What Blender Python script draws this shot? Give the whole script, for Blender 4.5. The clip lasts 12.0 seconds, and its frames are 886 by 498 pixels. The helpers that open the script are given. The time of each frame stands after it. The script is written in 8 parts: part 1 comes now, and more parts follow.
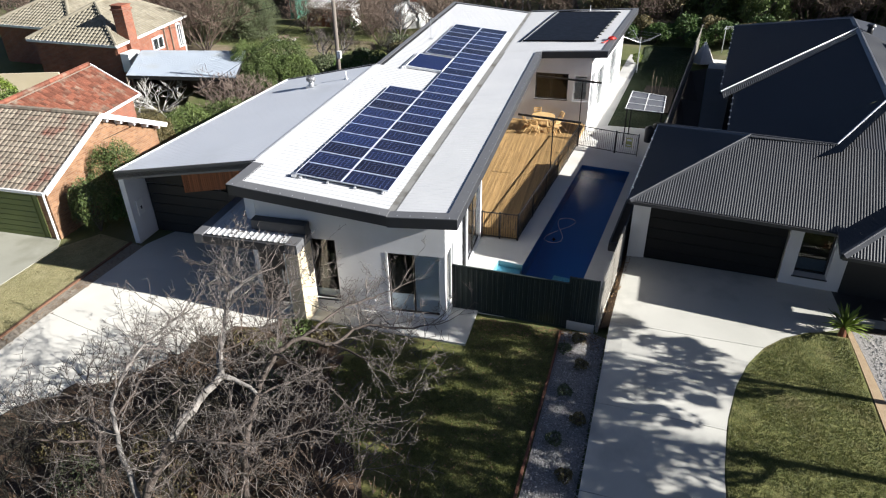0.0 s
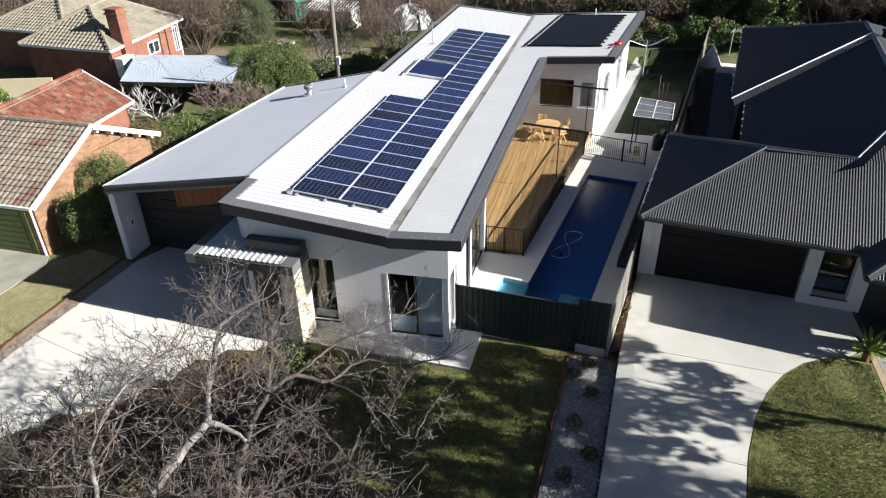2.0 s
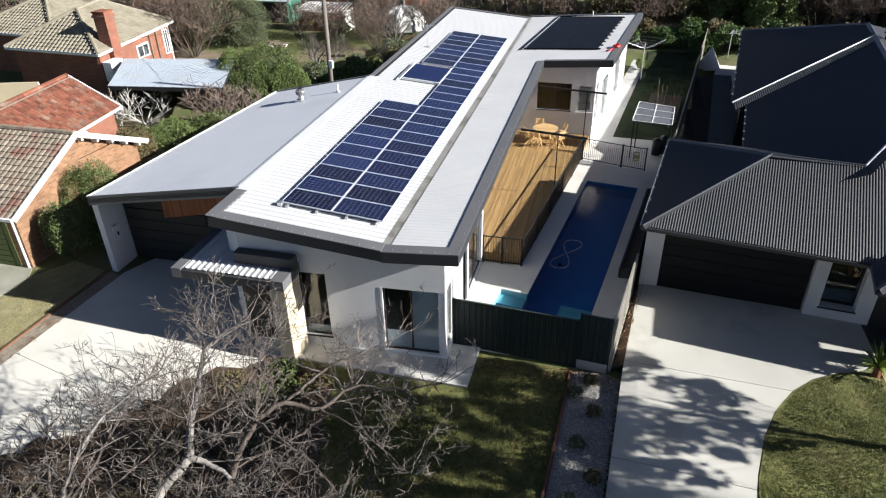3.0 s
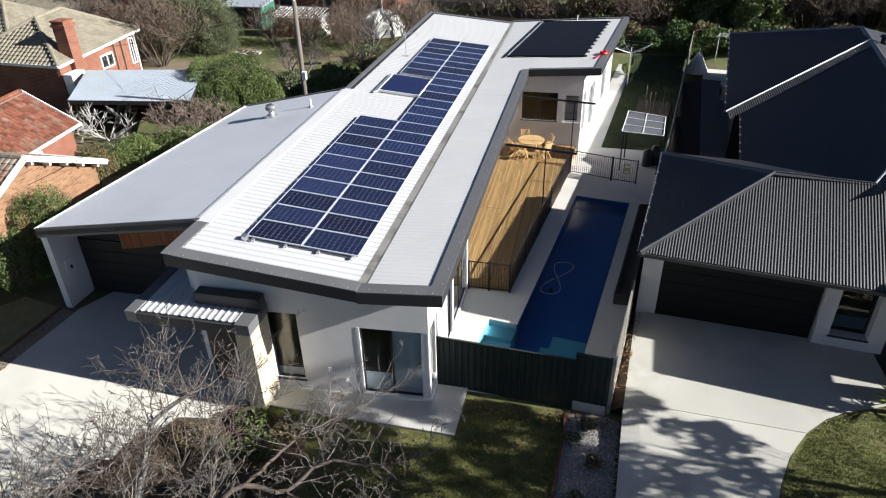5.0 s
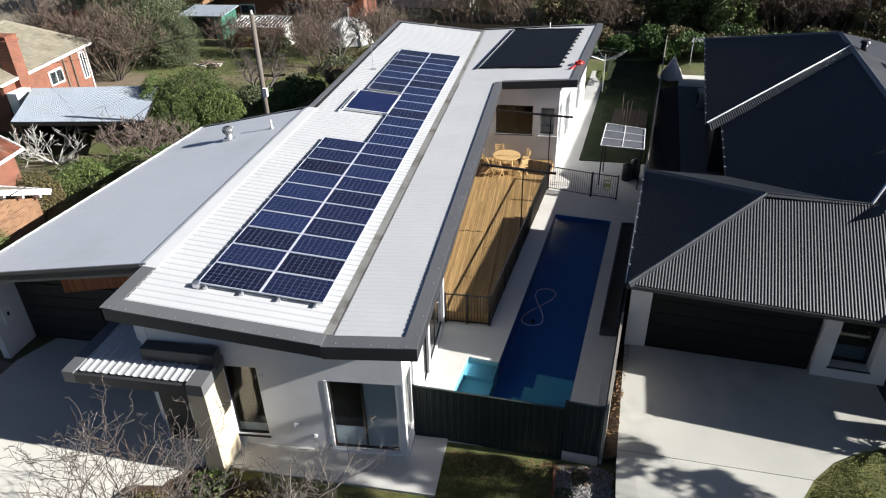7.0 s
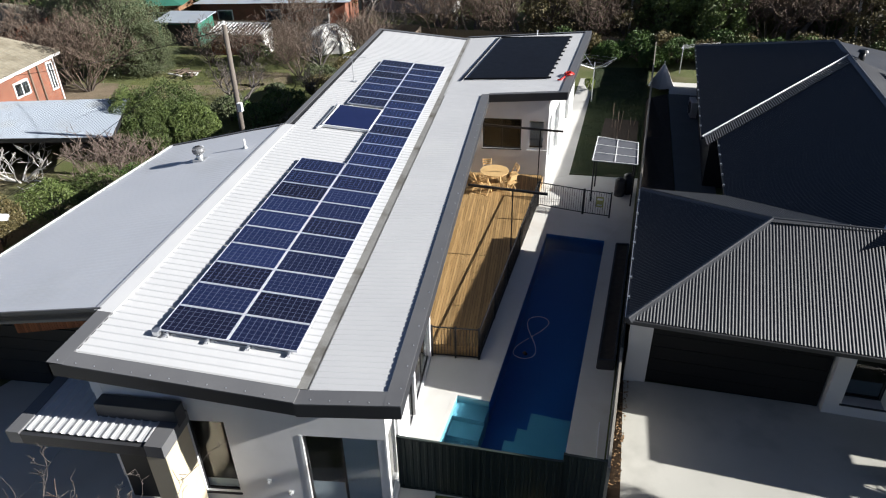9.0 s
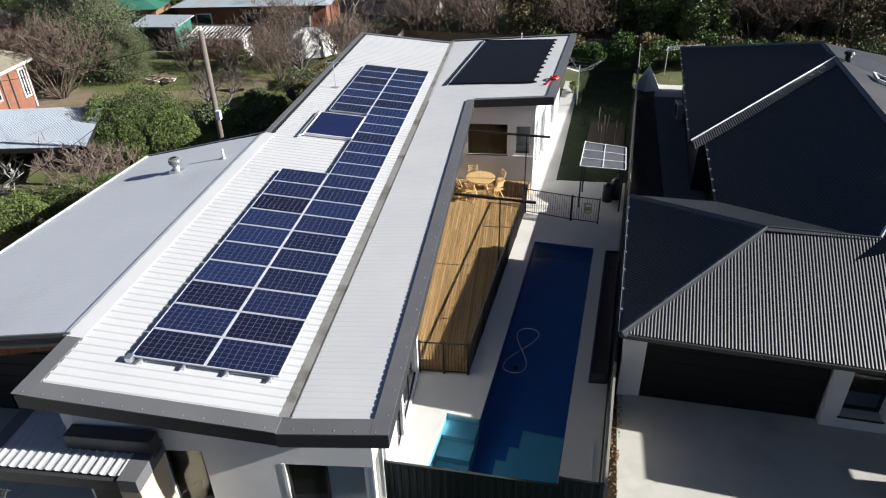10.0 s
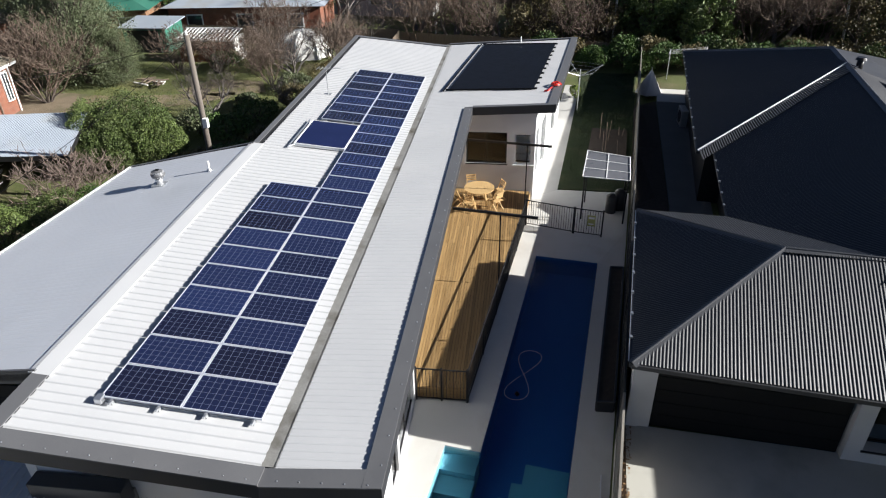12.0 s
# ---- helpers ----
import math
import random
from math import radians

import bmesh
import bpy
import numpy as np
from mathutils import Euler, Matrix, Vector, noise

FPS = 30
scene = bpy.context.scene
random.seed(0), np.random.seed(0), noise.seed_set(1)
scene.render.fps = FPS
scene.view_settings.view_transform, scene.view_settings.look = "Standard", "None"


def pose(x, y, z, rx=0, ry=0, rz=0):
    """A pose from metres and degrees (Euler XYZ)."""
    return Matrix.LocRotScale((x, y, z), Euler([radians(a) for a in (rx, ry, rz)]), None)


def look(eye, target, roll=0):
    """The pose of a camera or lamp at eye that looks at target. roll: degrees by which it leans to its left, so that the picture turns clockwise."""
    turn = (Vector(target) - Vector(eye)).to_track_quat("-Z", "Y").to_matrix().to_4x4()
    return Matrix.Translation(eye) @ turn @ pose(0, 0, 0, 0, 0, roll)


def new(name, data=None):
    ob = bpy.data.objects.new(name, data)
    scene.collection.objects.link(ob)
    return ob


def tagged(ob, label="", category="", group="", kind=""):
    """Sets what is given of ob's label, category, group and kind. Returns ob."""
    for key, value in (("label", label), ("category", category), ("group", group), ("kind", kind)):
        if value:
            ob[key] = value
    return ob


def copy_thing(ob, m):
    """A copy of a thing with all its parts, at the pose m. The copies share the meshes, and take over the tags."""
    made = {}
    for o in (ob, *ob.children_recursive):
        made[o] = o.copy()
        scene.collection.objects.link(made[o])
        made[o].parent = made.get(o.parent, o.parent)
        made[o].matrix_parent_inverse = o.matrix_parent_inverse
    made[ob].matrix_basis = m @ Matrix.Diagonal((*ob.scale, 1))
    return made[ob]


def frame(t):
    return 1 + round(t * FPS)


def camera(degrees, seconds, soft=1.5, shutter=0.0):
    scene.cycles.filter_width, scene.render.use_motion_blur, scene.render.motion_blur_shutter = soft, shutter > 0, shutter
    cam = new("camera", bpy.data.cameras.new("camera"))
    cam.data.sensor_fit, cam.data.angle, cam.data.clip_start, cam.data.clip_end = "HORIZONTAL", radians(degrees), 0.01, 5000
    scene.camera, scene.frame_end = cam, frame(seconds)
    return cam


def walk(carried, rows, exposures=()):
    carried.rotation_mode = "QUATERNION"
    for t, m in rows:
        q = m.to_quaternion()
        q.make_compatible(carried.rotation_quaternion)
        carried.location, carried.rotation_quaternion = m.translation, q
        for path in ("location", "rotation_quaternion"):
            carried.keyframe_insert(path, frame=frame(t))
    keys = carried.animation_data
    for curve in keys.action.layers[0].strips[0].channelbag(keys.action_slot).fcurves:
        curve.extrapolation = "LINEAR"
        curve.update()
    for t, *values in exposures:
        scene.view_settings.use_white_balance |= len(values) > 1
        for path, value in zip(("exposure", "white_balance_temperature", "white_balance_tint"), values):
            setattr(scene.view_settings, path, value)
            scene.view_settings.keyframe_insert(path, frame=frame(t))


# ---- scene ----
cam = camera(67.3, 12.0, soft=1.15)
PATH = [
    (0, (-1.188, -2.833, 14.098), (-1.632, -1.172, 13.076), -0.9),
    (0.5, (-1.258, -2.631, 14.148), (-1.703, -0.972, 13.124), -0.9),
    (1, (-1.347, -2.338, 14.17), (-1.794, -0.679, 13.146), -0.9),
    (1.5, (-1.475, -2.024, 14.158), (-1.919, -0.365, 13.134), -0.9),
    (2, (-1.565, -1.651, 14.182), (-2.011, 0.007, 13.156), -1.0),
    (2.5, (-1.701, -1.259, 14.173), (-2.144, 0.401, 13.147), -0.9),
    (3, (-1.801, -0.827, 14.147), (-2.234, 0.834, 13.121), -1.0),
    (5, (-2.221, 1.158, 14.091), (-2.608, 2.83, 13.064), -1.2),
    (5.5, (-2.332, 1.655, 14.09), (-2.695, 3.332, 13.063), -1.3),
    (6, (-2.421, 2.142, 14.094), (-2.757, 3.825, 13.067), -1.4),
    (6.5, (-2.53, 2.624, 14.098), (-2.842, 4.312, 13.072), -1.4),
    (7, (-2.588, 3.081, 14.145), (-2.901, 4.77, 13.119), -1.4),
    (9, (-2.848, 4.784, 14.184), (-3.121, 6.48, 13.16), -1.3),
    (9.5, (-2.928, 5.152, 14.185), (-3.178, 6.852, 13.161), -1.3),
    (10, (-2.998, 5.507, 14.176), (-3.227, 7.21, 13.153), -1.3),
    (10.5, (-3.053, 5.859, 14.164), (-3.271, 7.563, 13.14), -1.3),
    (11, (-3.112, 6.179, 14.152), (-3.328, 7.883, 13.128), -1.2),
    (11.5, (-3.145, 6.49, 14.134), (-3.362, 8.194, 13.109), -1.2),
    (12, (-3.211, 6.828, 14.119), (-3.428, 8.531, 13.093), -1.1),
]
walk(cam, [(t, look(eye, target, roll)) for t, eye, target, roll in PATH],
     [(0, 1.34), (3, 1.26), (6, 1.13), (9, 1.06), (12, 1.02)])

# ---- world and sun ----
SUN = Vector((2.1, -0.035, 1.0)).normalized()
world = bpy.data.worlds.new("world")
scene.world = world
world.use_nodes = True
wn = world.node_tree
sky = wn.nodes.new("ShaderNodeTexSky")
sky.sky_type = "NISHITA"
sky.sun_disc = False
sky.sun_elevation = math.asin(SUN.z)
sky.sun_rotation = math.atan2(SUN.x, SUN.y)
wn.links.new(sky.outputs[0], wn.nodes["Background"].inputs[0])
wn.nodes["Background"].inputs[1].default_value = 0.05
sky.air_density, sky.dust_density, sky.ozone_density = 0.36, 0.4, 1.2
sun_data = bpy.data.lights.new("sun", "SUN")
sun_data.energy, sun_data.angle, sun_data.color = 5.0, radians(0.53), (1.0, 0.985, 0.955)
sun = new("sun", sun_data)
sun.matrix_world = look((40, 0, 40), Vector((40, 0, 40)) - SUN)

# ---- helpers ----
ORIGIN = {}


def thing(name, at, label, category, group="", kind=""):
    """An Empty at the base of a thing; its parts are built in world metres."""
    ob = new(name)
    ob.location = at
    ob.empty_display_size = 0.2
    ORIGIN[ob] = Vector(at)
    return tagged(ob, label, category, group, kind)


def part(name, bm, material, parent=None, label="", smooth=False, kind=""):
    me = bpy.data.meshes.new(name)
    if parent is not None:
        bmesh.ops.translate(bm, verts=bm.verts[:], vec=-ORIGIN[parent])
    bm.to_mesh(me)
    bm.free()
    return link(name, me, material, parent, label, smooth, kind)


def link(name, me, material, parent=None, label="", smooth=False, kind=""):
    for m in material if isinstance(material, (list, tuple)) else (material,):
        if len(me.materials) < 8:
            me.materials.append(m)
    if smooth:
        me.polygons.foreach_set("use_smooth", [True] * len(me.polygons))
    ob = new(name, me)
    if parent is not None:
        ob.parent = parent
        ORIGIN[ob] = ORIGIN[parent]
    else:
        ORIGIN[ob] = Vector((0, 0, 0))
    return tagged(ob, label=label, kind=kind)


def raw(name, verts, faces, material, parent=None, label="", smooth=False, kind=""):
    me = bpy.data.meshes.new(name)
    if parent is not None:
        o = ORIGIN[parent]
        verts = [(v[0] - o[0], v[1] - o[1], v[2] - o[2]) for v in verts]
    me.from_pydata([tuple(v) for v in verts], [], faces)
    me.update()
    return link(name, me, material, parent, label, smooth, kind)


def piece(name, me, parent, m, material=None):
    """One of many alike pieces, all on one mesh; m is its pose in the world."""
    ob = new(name, me)
    ob.parent = parent
    ob.matrix_basis = Matrix.Translation(-ORIGIN[parent]) @ m
    return ob


def B():
    return bmesh.new()


def box(bm, x0, x1, y0, y1, z0, z1, m=None, bevel=0.0):
    vs = [bm.verts.new((x, y, z)) for z in (z0, z1) for x, y in ((x0, y0), (x1, y0), (x1, y1), (x0, y1))]
    fs = [bm.faces.new([vs[i] for i in f]) for f in ((3, 2, 1, 0), (4, 5, 6, 7), (0, 1, 5, 4), (1, 2, 6, 5), (2, 3, 7, 6), (3, 0, 4, 7))]
    if bevel:
        es = list({e for f in fs for e in f.edges})
        r = bmesh.ops.bevel(bm, geom=es, offset=bevel, segments=1, affect="EDGES")
        vs = list({v for f in r["faces"] for v in f.verts} | {v for f in fs if f.is_valid for v in f.verts})
    if m is not None:
        bmesh.ops.transform(bm, matrix=m, verts=[v for v in vs if v.is_valid])
    return bm


def beam(bm, a, b, w, h, bevel=0.0, up=(0, 0, 1)):
    """A square bar from a to b, w wide and h high."""
    a, b = Vector(a), Vector(b)
    d = (b - a)
    n = d.length
    d.normalize()
    s = d.cross(Vector(up))
    if s.length < 1e-4:
        s = Vector((1, 0, 0))
    s.normalize()
    u = s.cross(d)
    m = Matrix.Translation(a) @ Matrix((s, d, u)).transposed().to_4x4()
    return box(bm, -w / 2, w / 2, 0, n, -h / 2, h / 2, m, bevel)


def tube(bm, a, b, r0, r1=None, n=10, caps=True):
    a, b = Vector(a), Vector(b)
    r1 = r0 if r1 is None else r1
    d = (b - a).normalized()
    s = d.cross(Vector((0, 0, 1)) if abs(d.z) < 0.95 else Vector((1, 0, 0))).normalized()
    u = s.cross(d)
    ring = []
    for p, r in ((a, r0), (b, r1)):
        ring.append([bm.verts.new(p + r * (math.cos(k * math.tau / n) * s + math.sin(k * math.tau / n) * u)) for k in range(n)])
    for k in range(n):
        bm.faces.new((ring[0][k], ring[0][(k + 1) % n], ring[1][(k + 1) % n], ring[1][k]))
    if caps:
        bm.faces.new(ring[0][::-1])
        bm.faces.new(ring[1])
    return bm


def slab(bm, top, thick):
    """A plate under a polygon of points; thick is measured straight down."""
    a = [bm.verts.new(p) for p in top]
    b = [bm.verts.new((p[0], p[1], p[2] - thick)) for p in top]
    bm.faces.new(a)
    bm.faces.new(b[::-1])
    n = len(a)
    for k in range(n):
        bm.faces.new((a[k], b[k], b[(k + 1) % n], a[(k + 1) % n]))
    bmesh.ops.recalc_face_normals(bm, faces=bm.faces[:])
    return bm


def wall(bm, a, b, z0, z1, thick, holes=(), z1b=None):
    """An upright wall whose outer face runs from a to b (seen from outside, left to right), with holes (s0, s1, h0, h1)
    cut right through; z1b: the height at b where the top slopes."""
    a, b = Vector((a[0], a[1], 0)), Vector((b[0], b[1], 0))
    n = (b - a).length
    d = (b - a) / n
    inn = Vector((-d.y, d.x, 0))
    z1b = z1 if z1b is None else z1b
    cuts_s = sorted({0.0, n} | {min(max(h[k], 0), n) for h in holes for k in (0, 1)})
    top = lambda s: z1 + (z1b - z1) * s / n
    for s0, s1 in zip(cuts_s, cuts_s[1:]):
        mid = (s0 + s1) / 2
        spans, z = [], z0
        for h in sorted([h for h in holes if h[0] < mid < h[1]], key=lambda h: h[2]):
            if h[2] > z + 1e-4:
                spans.append((z, h[2], h[2]))
            z = h[3]
        if z < min(top(s0), top(s1)):
            spans.append((z, top(s0), top(s1)))
        for za, zb0, zb1 in spans:
            q = []
            for off in (0, thick):
                for s, z in ((s0, za), (s1, za), (s1, zb1), (s0, zb0)):
                    p = a + d * s + inn * off
                    q.append(bm.verts.new((p.x, p.y, z)))
            for f in ((0, 1, 2, 3), (7, 6, 5, 4), (0, 4, 5, 1), (1, 5, 6, 2), (2, 6, 7, 3), (3, 7, 4, 0)):
                bm.faces.new([q[k] for k in f])
    bmesh.ops.remove_doubles(bm, verts=bm.verts[:], dist=0.0005)
    return bm


def ribbed(u0, u1, pitch, height, p_of, shape="trim", sides=1):
    """Verts and faces of a profiled sheet. p_of(u, e) gives the two ends (e = 0, 1) of the line at u; the profile lifts z."""
    vs, fs = [], []
    prof = {"trim": ((0.0, 0), (0.36, 0), (0.46, 1), (0.66, 1), (0.76, 0)),
            "wave": ((0.0, 0.0), (0.17, 0.25), (0.33, 0.75), (0.5, 1.0), (0.67, 0.75), (0.83, 0.25))}[shape]
    n = int((u1 - u0) / pitch) + 1
    us = [(u0 + (k + f) * pitch, h * height) for k in range(n) for f, h in prof if u0 + (k + f) * pitch < u1]
    us.append((u1, 0))
    for u, h in us:
        for e in (0, 1):
            p = p_of(u, e)
            vs.append((p[0], p[1], p[2] + h))
    for k in range(len(us) - 1):
        fs.append((2 * k, 2 * k + 2, 2 * k + 3, 2 * k + 1))
    return vs, fs


# ---- materials ----
def material(name):
    m = bpy.data.materials.new(name)
    m.use_nodes = True
    return m, m.node_tree.nodes, m.node_tree.links, m.node_tree.nodes["Principled BSDF"]


def surface(name, a, b, scale=3.0, rough=0.7, bump=0.15, fine=40.0, metal=0.0, spec=0.4, rand=0.0, island=0.0, stain=None, stain_scale=0.5, stretch=(1, 1, 1), coords="Object", rough_var=0.1, dist=0.01, contrast=(0.3, 0.7)):
    """Two tones mixed by noise of two sizes, an optional large stain, a fine bump, and an optional shade of its own per piece."""
    m, N, L, bsdf = material(name)
    tc = N.new("ShaderNodeTexCoord") if coords == "Object" else N.new("ShaderNodeNewGeometry")
    src = tc.outputs["Object"] if coords == "Object" else tc.outputs["Position"]
    mp = N.new("ShaderNodeMapping")
    mp.inputs["Scale"].default_value = stretch
    L.new(src, mp.inputs["Vector"])
    n1 = N.new("ShaderNodeTexNoise")
    n1.inputs["Scale"].default_value, n1.inputs["Detail"].default_value = scale, 6
    n2 = N.new("ShaderNodeTexNoise")
    n2.inputs["Scale"].default_value, n2.inputs["Detail"].default_value = fine, 4
    L.new(mp.outputs[0], n1.inputs["Vector"])
    L.new(mp.outputs[0], n2.inputs["Vector"])
    avg = N.new("ShaderNodeMath")
    avg.operation = "MULTIPLY_ADD"
    avg.inputs[1].default_value, avg.inputs[2].default_value = 0.5, 0.0
    add = N.new("ShaderNodeMath")
    add.operation = "ADD"
    L.new(n1.outputs["Fac"], add.inputs[0])
    L.new(n2.outputs["Fac"], add.inputs[1])
    L.new(add.outputs[0], avg.inputs[0])
    rg = N.new("ShaderNodeMapRange")
    rg.inputs["From Min"].default_value, rg.inputs["From Max"].default_value = contrast
    L.new(avg.outputs[0], rg.inputs["Value"])
    mix = N.new("ShaderNodeMix")
    mix.data_type = "RGBA"
    mix.inputs["A"].default_value, mix.inputs["B"].default_value = (*a, 1), (*b, 1)
    L.new(rg.outputs[0], mix.inputs["Factor"])
    col = mix.outputs["Result"]
    if stain:
        n3 = N.new("ShaderNodeTexNoise")
        n3.inputs["Scale"].default_value, n3.inputs["Detail"].default_value = stain_scale, 8
        L.new(mp.outputs[0], n3.inputs["Vector"])
        r3 = N.new("ShaderNodeMapRange")
        r3.inputs["From Min"].default_value, r3.inputs["From Max"].default_value = 0.52, 0.72
        L.new(n3.outputs["Fac"], r3.inputs["Value"])
        mx = N.new("ShaderNodeMix")
        mx.data_type = "RGBA"
        L.new(r3.outputs[0], mx.inputs["Factor"])
        L.new(col, mx.inputs["A"])
        mx.inputs["B"].default_value = (*stain, 1)
        col = mx.outputs["Result"]
    if rand or island:
        hsv = N.new("ShaderNodeHueSaturation")
        info = N.new("ShaderNodeObjectInfo") if rand else N.new("ShaderNodeNewGeometry")
        out = info.outputs["Random"] if rand else info.outputs["Random Per Island"]
        rr = N.new("ShaderNodeMapRange")
        k = rand or island
        rr.inputs["To Min"].default_value, rr.inputs["To Max"].default_value = 1 - k, 1 + k
        L.new(out, rr.inputs["Value"])
        L.new(rr.outputs[0], hsv.inputs["Value"])
        L.new(col, hsv.inputs["Color"])
        col = hsv.outputs[0]
    L.new(col, bsdf.inputs["Base Color"])
    rv = N.new("ShaderNodeMapRange")
    rv.inputs["To Min"].default_value, rv.inputs["To Max"].default_value = max(rough - rough_var, 0.02), min(rough + rough_var, 1)
    L.new(n1.outputs["Fac"], rv.inputs["Value"])
    L.new(rv.outputs[0], bsdf.inputs["Roughness"])
    bsdf.inputs["Metallic"].default_value = metal
    bsdf.inputs["Specular IOR Level"].default_value = spec
    if bump:
        bp = N.new("ShaderNodeBump")
        bp.inputs["Strength"].default_value, bp.inputs["Distance"].default_value = bump, dist
        L.new(n2.outputs["Fac"], bp.inputs["Height"])
        L.new(bp.outputs[0], bsdf.inputs["Normal"])
    return m


def brick_material(name, c1, c2, mortar, scale=1.0):
    m, N, L, bsdf = material(name)
    g = N.new("ShaderNodeTexCoord")
    sep = N.new("ShaderNodeSeparateXYZ")
    L.new(g.outputs["Object"], sep.inputs[0])
    add = N.new("ShaderNodeMath")
    add.operation = "ADD"
    L.new(sep.outputs[0], add.inputs[0])
    L.new(sep.outputs[1], add.inputs[1])
    cmb = N.new("ShaderNodeCombineXYZ")
    L.new(add.outputs[0], cmb.inputs[0])
    L.new(sep.outputs[2], cmb.inputs[1])
    br = N.new("ShaderNodeTexBrick")
    br.inputs["Scale"].default_value = 1.0
    br.inputs["Brick Width"].default_value, br.inputs["Row Height"].default_value, br.inputs["Mortar Size"].default_value = 0.24, 0.086, 0.006
    br.inputs["Color1"].default_value, br.inputs["Color2"].default_value, br.inputs["Mortar"].default_value = (*c1, 1), (*c2, 1), (*mortar, 1)
    L.new(cmb.outputs[0], br.inputs["Vector"])
    n = N.new("ShaderNodeTexNoise")
    n.inputs["Scale"].default_value = 1.2
    n.inputs["Detail"].default_value = 6
    L.new(g.outputs["Object"], n.inputs["Vector"])
    hsv = N.new("ShaderNodeHueSaturation")
    r = N.new("ShaderNodeMapRange")
    r.inputs["To Min"].default_value, r.inputs["To Max"].default_value = 0.6, 1.4
    L.new(n.outputs["Fac"], r.inputs["Value"])
    L.new(r.outputs[0], hsv.inputs["Value"])
    L.new(br.outputs["Color"], hsv.inputs["Color"])
    L.new(hsv.outputs[0], bsdf.inputs["Base Color"])
    bsdf.inputs["Roughness"].default_value = 0.88
    bp = N.new("ShaderNodeBump")
    bp.inputs["Strength"].default_value, bp.inputs["Distance"].default_value = 0.6, 0.008
    bp.invert = True
    L.new(br.outputs["Fac"], bp.inputs["Height"])
    L.new(bp.outputs[0], bsdf.inputs["Normal"])
    return m


def glass_pane(name, tint, rough=0.02):
    m, N, L, bsdf = material(name)
    bsdf.inputs["Base Color"].default_value = (*tint, 1)
    bsdf.inputs["Roughness"].default_value = rough
    bsdf.inputs["Transmission Weight"].default_value = 1.0
    bsdf.inputs["IOR"].default_value = 1.45
    return m


ROOF_WHITE = surface("white_steel_roofing", (0.49, 0.495, 0.505), (0.555, 0.557, 0.56), 0.6, 0.45, 0.03, 60, spec=0.45, stain=(0.55, 0.55, 0.55), stain_scale=0.35)
FLASH = surface("grey_steel_flashing", (0.105, 0.106, 0.112), (0.135, 0.136, 0.14), 1.2, 0.45, 0.03, 50, spec=0.5)
FASCIA = surface("charcoal_fascia", (0.030, 0.031, 0.035), (0.045, 0.046, 0.05), 1.5, 0.5, 0.03, 50)
GUTTER = surface("dull_gutter_steel", (0.24, 0.24, 0.235), (0.36, 0.355, 0.34), 2.0, 0.6, 0.1, 30, stain=(0.11, 0.095, 0.07), stain_scale=1.5)
RENDER = surface("white_rendered_wall", (0.66, 0.655, 0.66), (0.74, 0.735, 0.735), 0.8, 0.85, 0.25, 120, dist=0.004, stain=(0.62, 0.615, 0.61), stain_scale=0.6)
CREAM = surface("cream_rendered_wall", (0.50, 0.42, 0.29), (0.59, 0.51, 0.37), 1.0, 0.85, 0.25, 110, dist=0.004)
CONCRETE = surface("pale_concrete", (0.425, 0.415, 0.37), (0.515, 0.50, 0.45), 0.45, 0.82, 0.25, 90, dist=0.003, stain=(0.33, 0.32, 0.285), stain_scale=0.6, rand=0.06, contrast=(0.38, 0.62))
PAVING = surface("pale_pool_paving", (0.51, 0.50, 0.465), (0.59, 0.575, 0.54), 0.8, 0.8, 0.2, 80, dist=0.003, stain=(0.50, 0.48, 0.44), stain_scale=0.8, rand=0.06)
DARK_STEEL = surface("black_powder_coat", (0.012, 0.012, 0.013), (0.02, 0.02, 0.022), 5, 0.4, 0.0)
FENCE_GREEN = surface("dark_green_steel", (0.020, 0.030, 0.026), (0.032, 0.042, 0.037), 1.5, 0.45, 0.03, 40)
FENCE_CREAM = surface("weathered_beige_steel", (0.20, 0.185, 0.16), (0.29, 0.27, 0.235), 1.5, 0.6, 0.1, 40)
DECK = surface("oiled_hardwood", (0.22, 0.125, 0.045), (0.47, 0.31, 0.14), 1.2, 0.55, 0.25, 30, stretch=(14, 0.9, 1), rand=0.22, dist=0.003)
CEDAR = surface("red_cedar_lining", (0.20, 0.06, 0.02), (0.34, 0.12, 0.045), 2.0, 0.55, 0.2, 30, stretch=(10, 10, 0.8), rand=0.3)
# also colours neighbour walls near-black in place of shade
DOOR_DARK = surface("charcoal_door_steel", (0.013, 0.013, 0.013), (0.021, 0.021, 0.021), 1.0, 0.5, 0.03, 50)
NB_ROOF = surface("black_steel_roofing", (0.031, 0.032, 0.036), (0.043, 0.044, 0.048), 0.5, 0.46, 0.02, 50, spec=0.5)
NB_WALL = surface("pale_grey_render", (0.50, 0.49, 0.48), (0.58, 0.57, 0.56), 1.0, 0.85, 0.2, 100, dist=0.004)
WHITE_PAINT = surface("white_paint", (0.74, 0.74, 0.73), (0.82, 0.82, 0.81), 2.0, 0.5, 0.05, 50)
ALU = surface("silver_aluminium", (0.62, 0.63, 0.65), (0.72, 0.73, 0.75), 4.0, 0.35, 0.0, metal=0.85)
GALV = surface("galvanised_steel", (0.45, 0.46, 0.47), (0.58, 0.59, 0.60), 6.0, 0.45, 0.05, 30, metal=0.7)
BLACK_MAT = surface("black_rubber", (0.004, 0.004, 0.005), (0.008, 0.008, 0.009), 3.0, 0.4, 0.05, 40, spec=0.15)
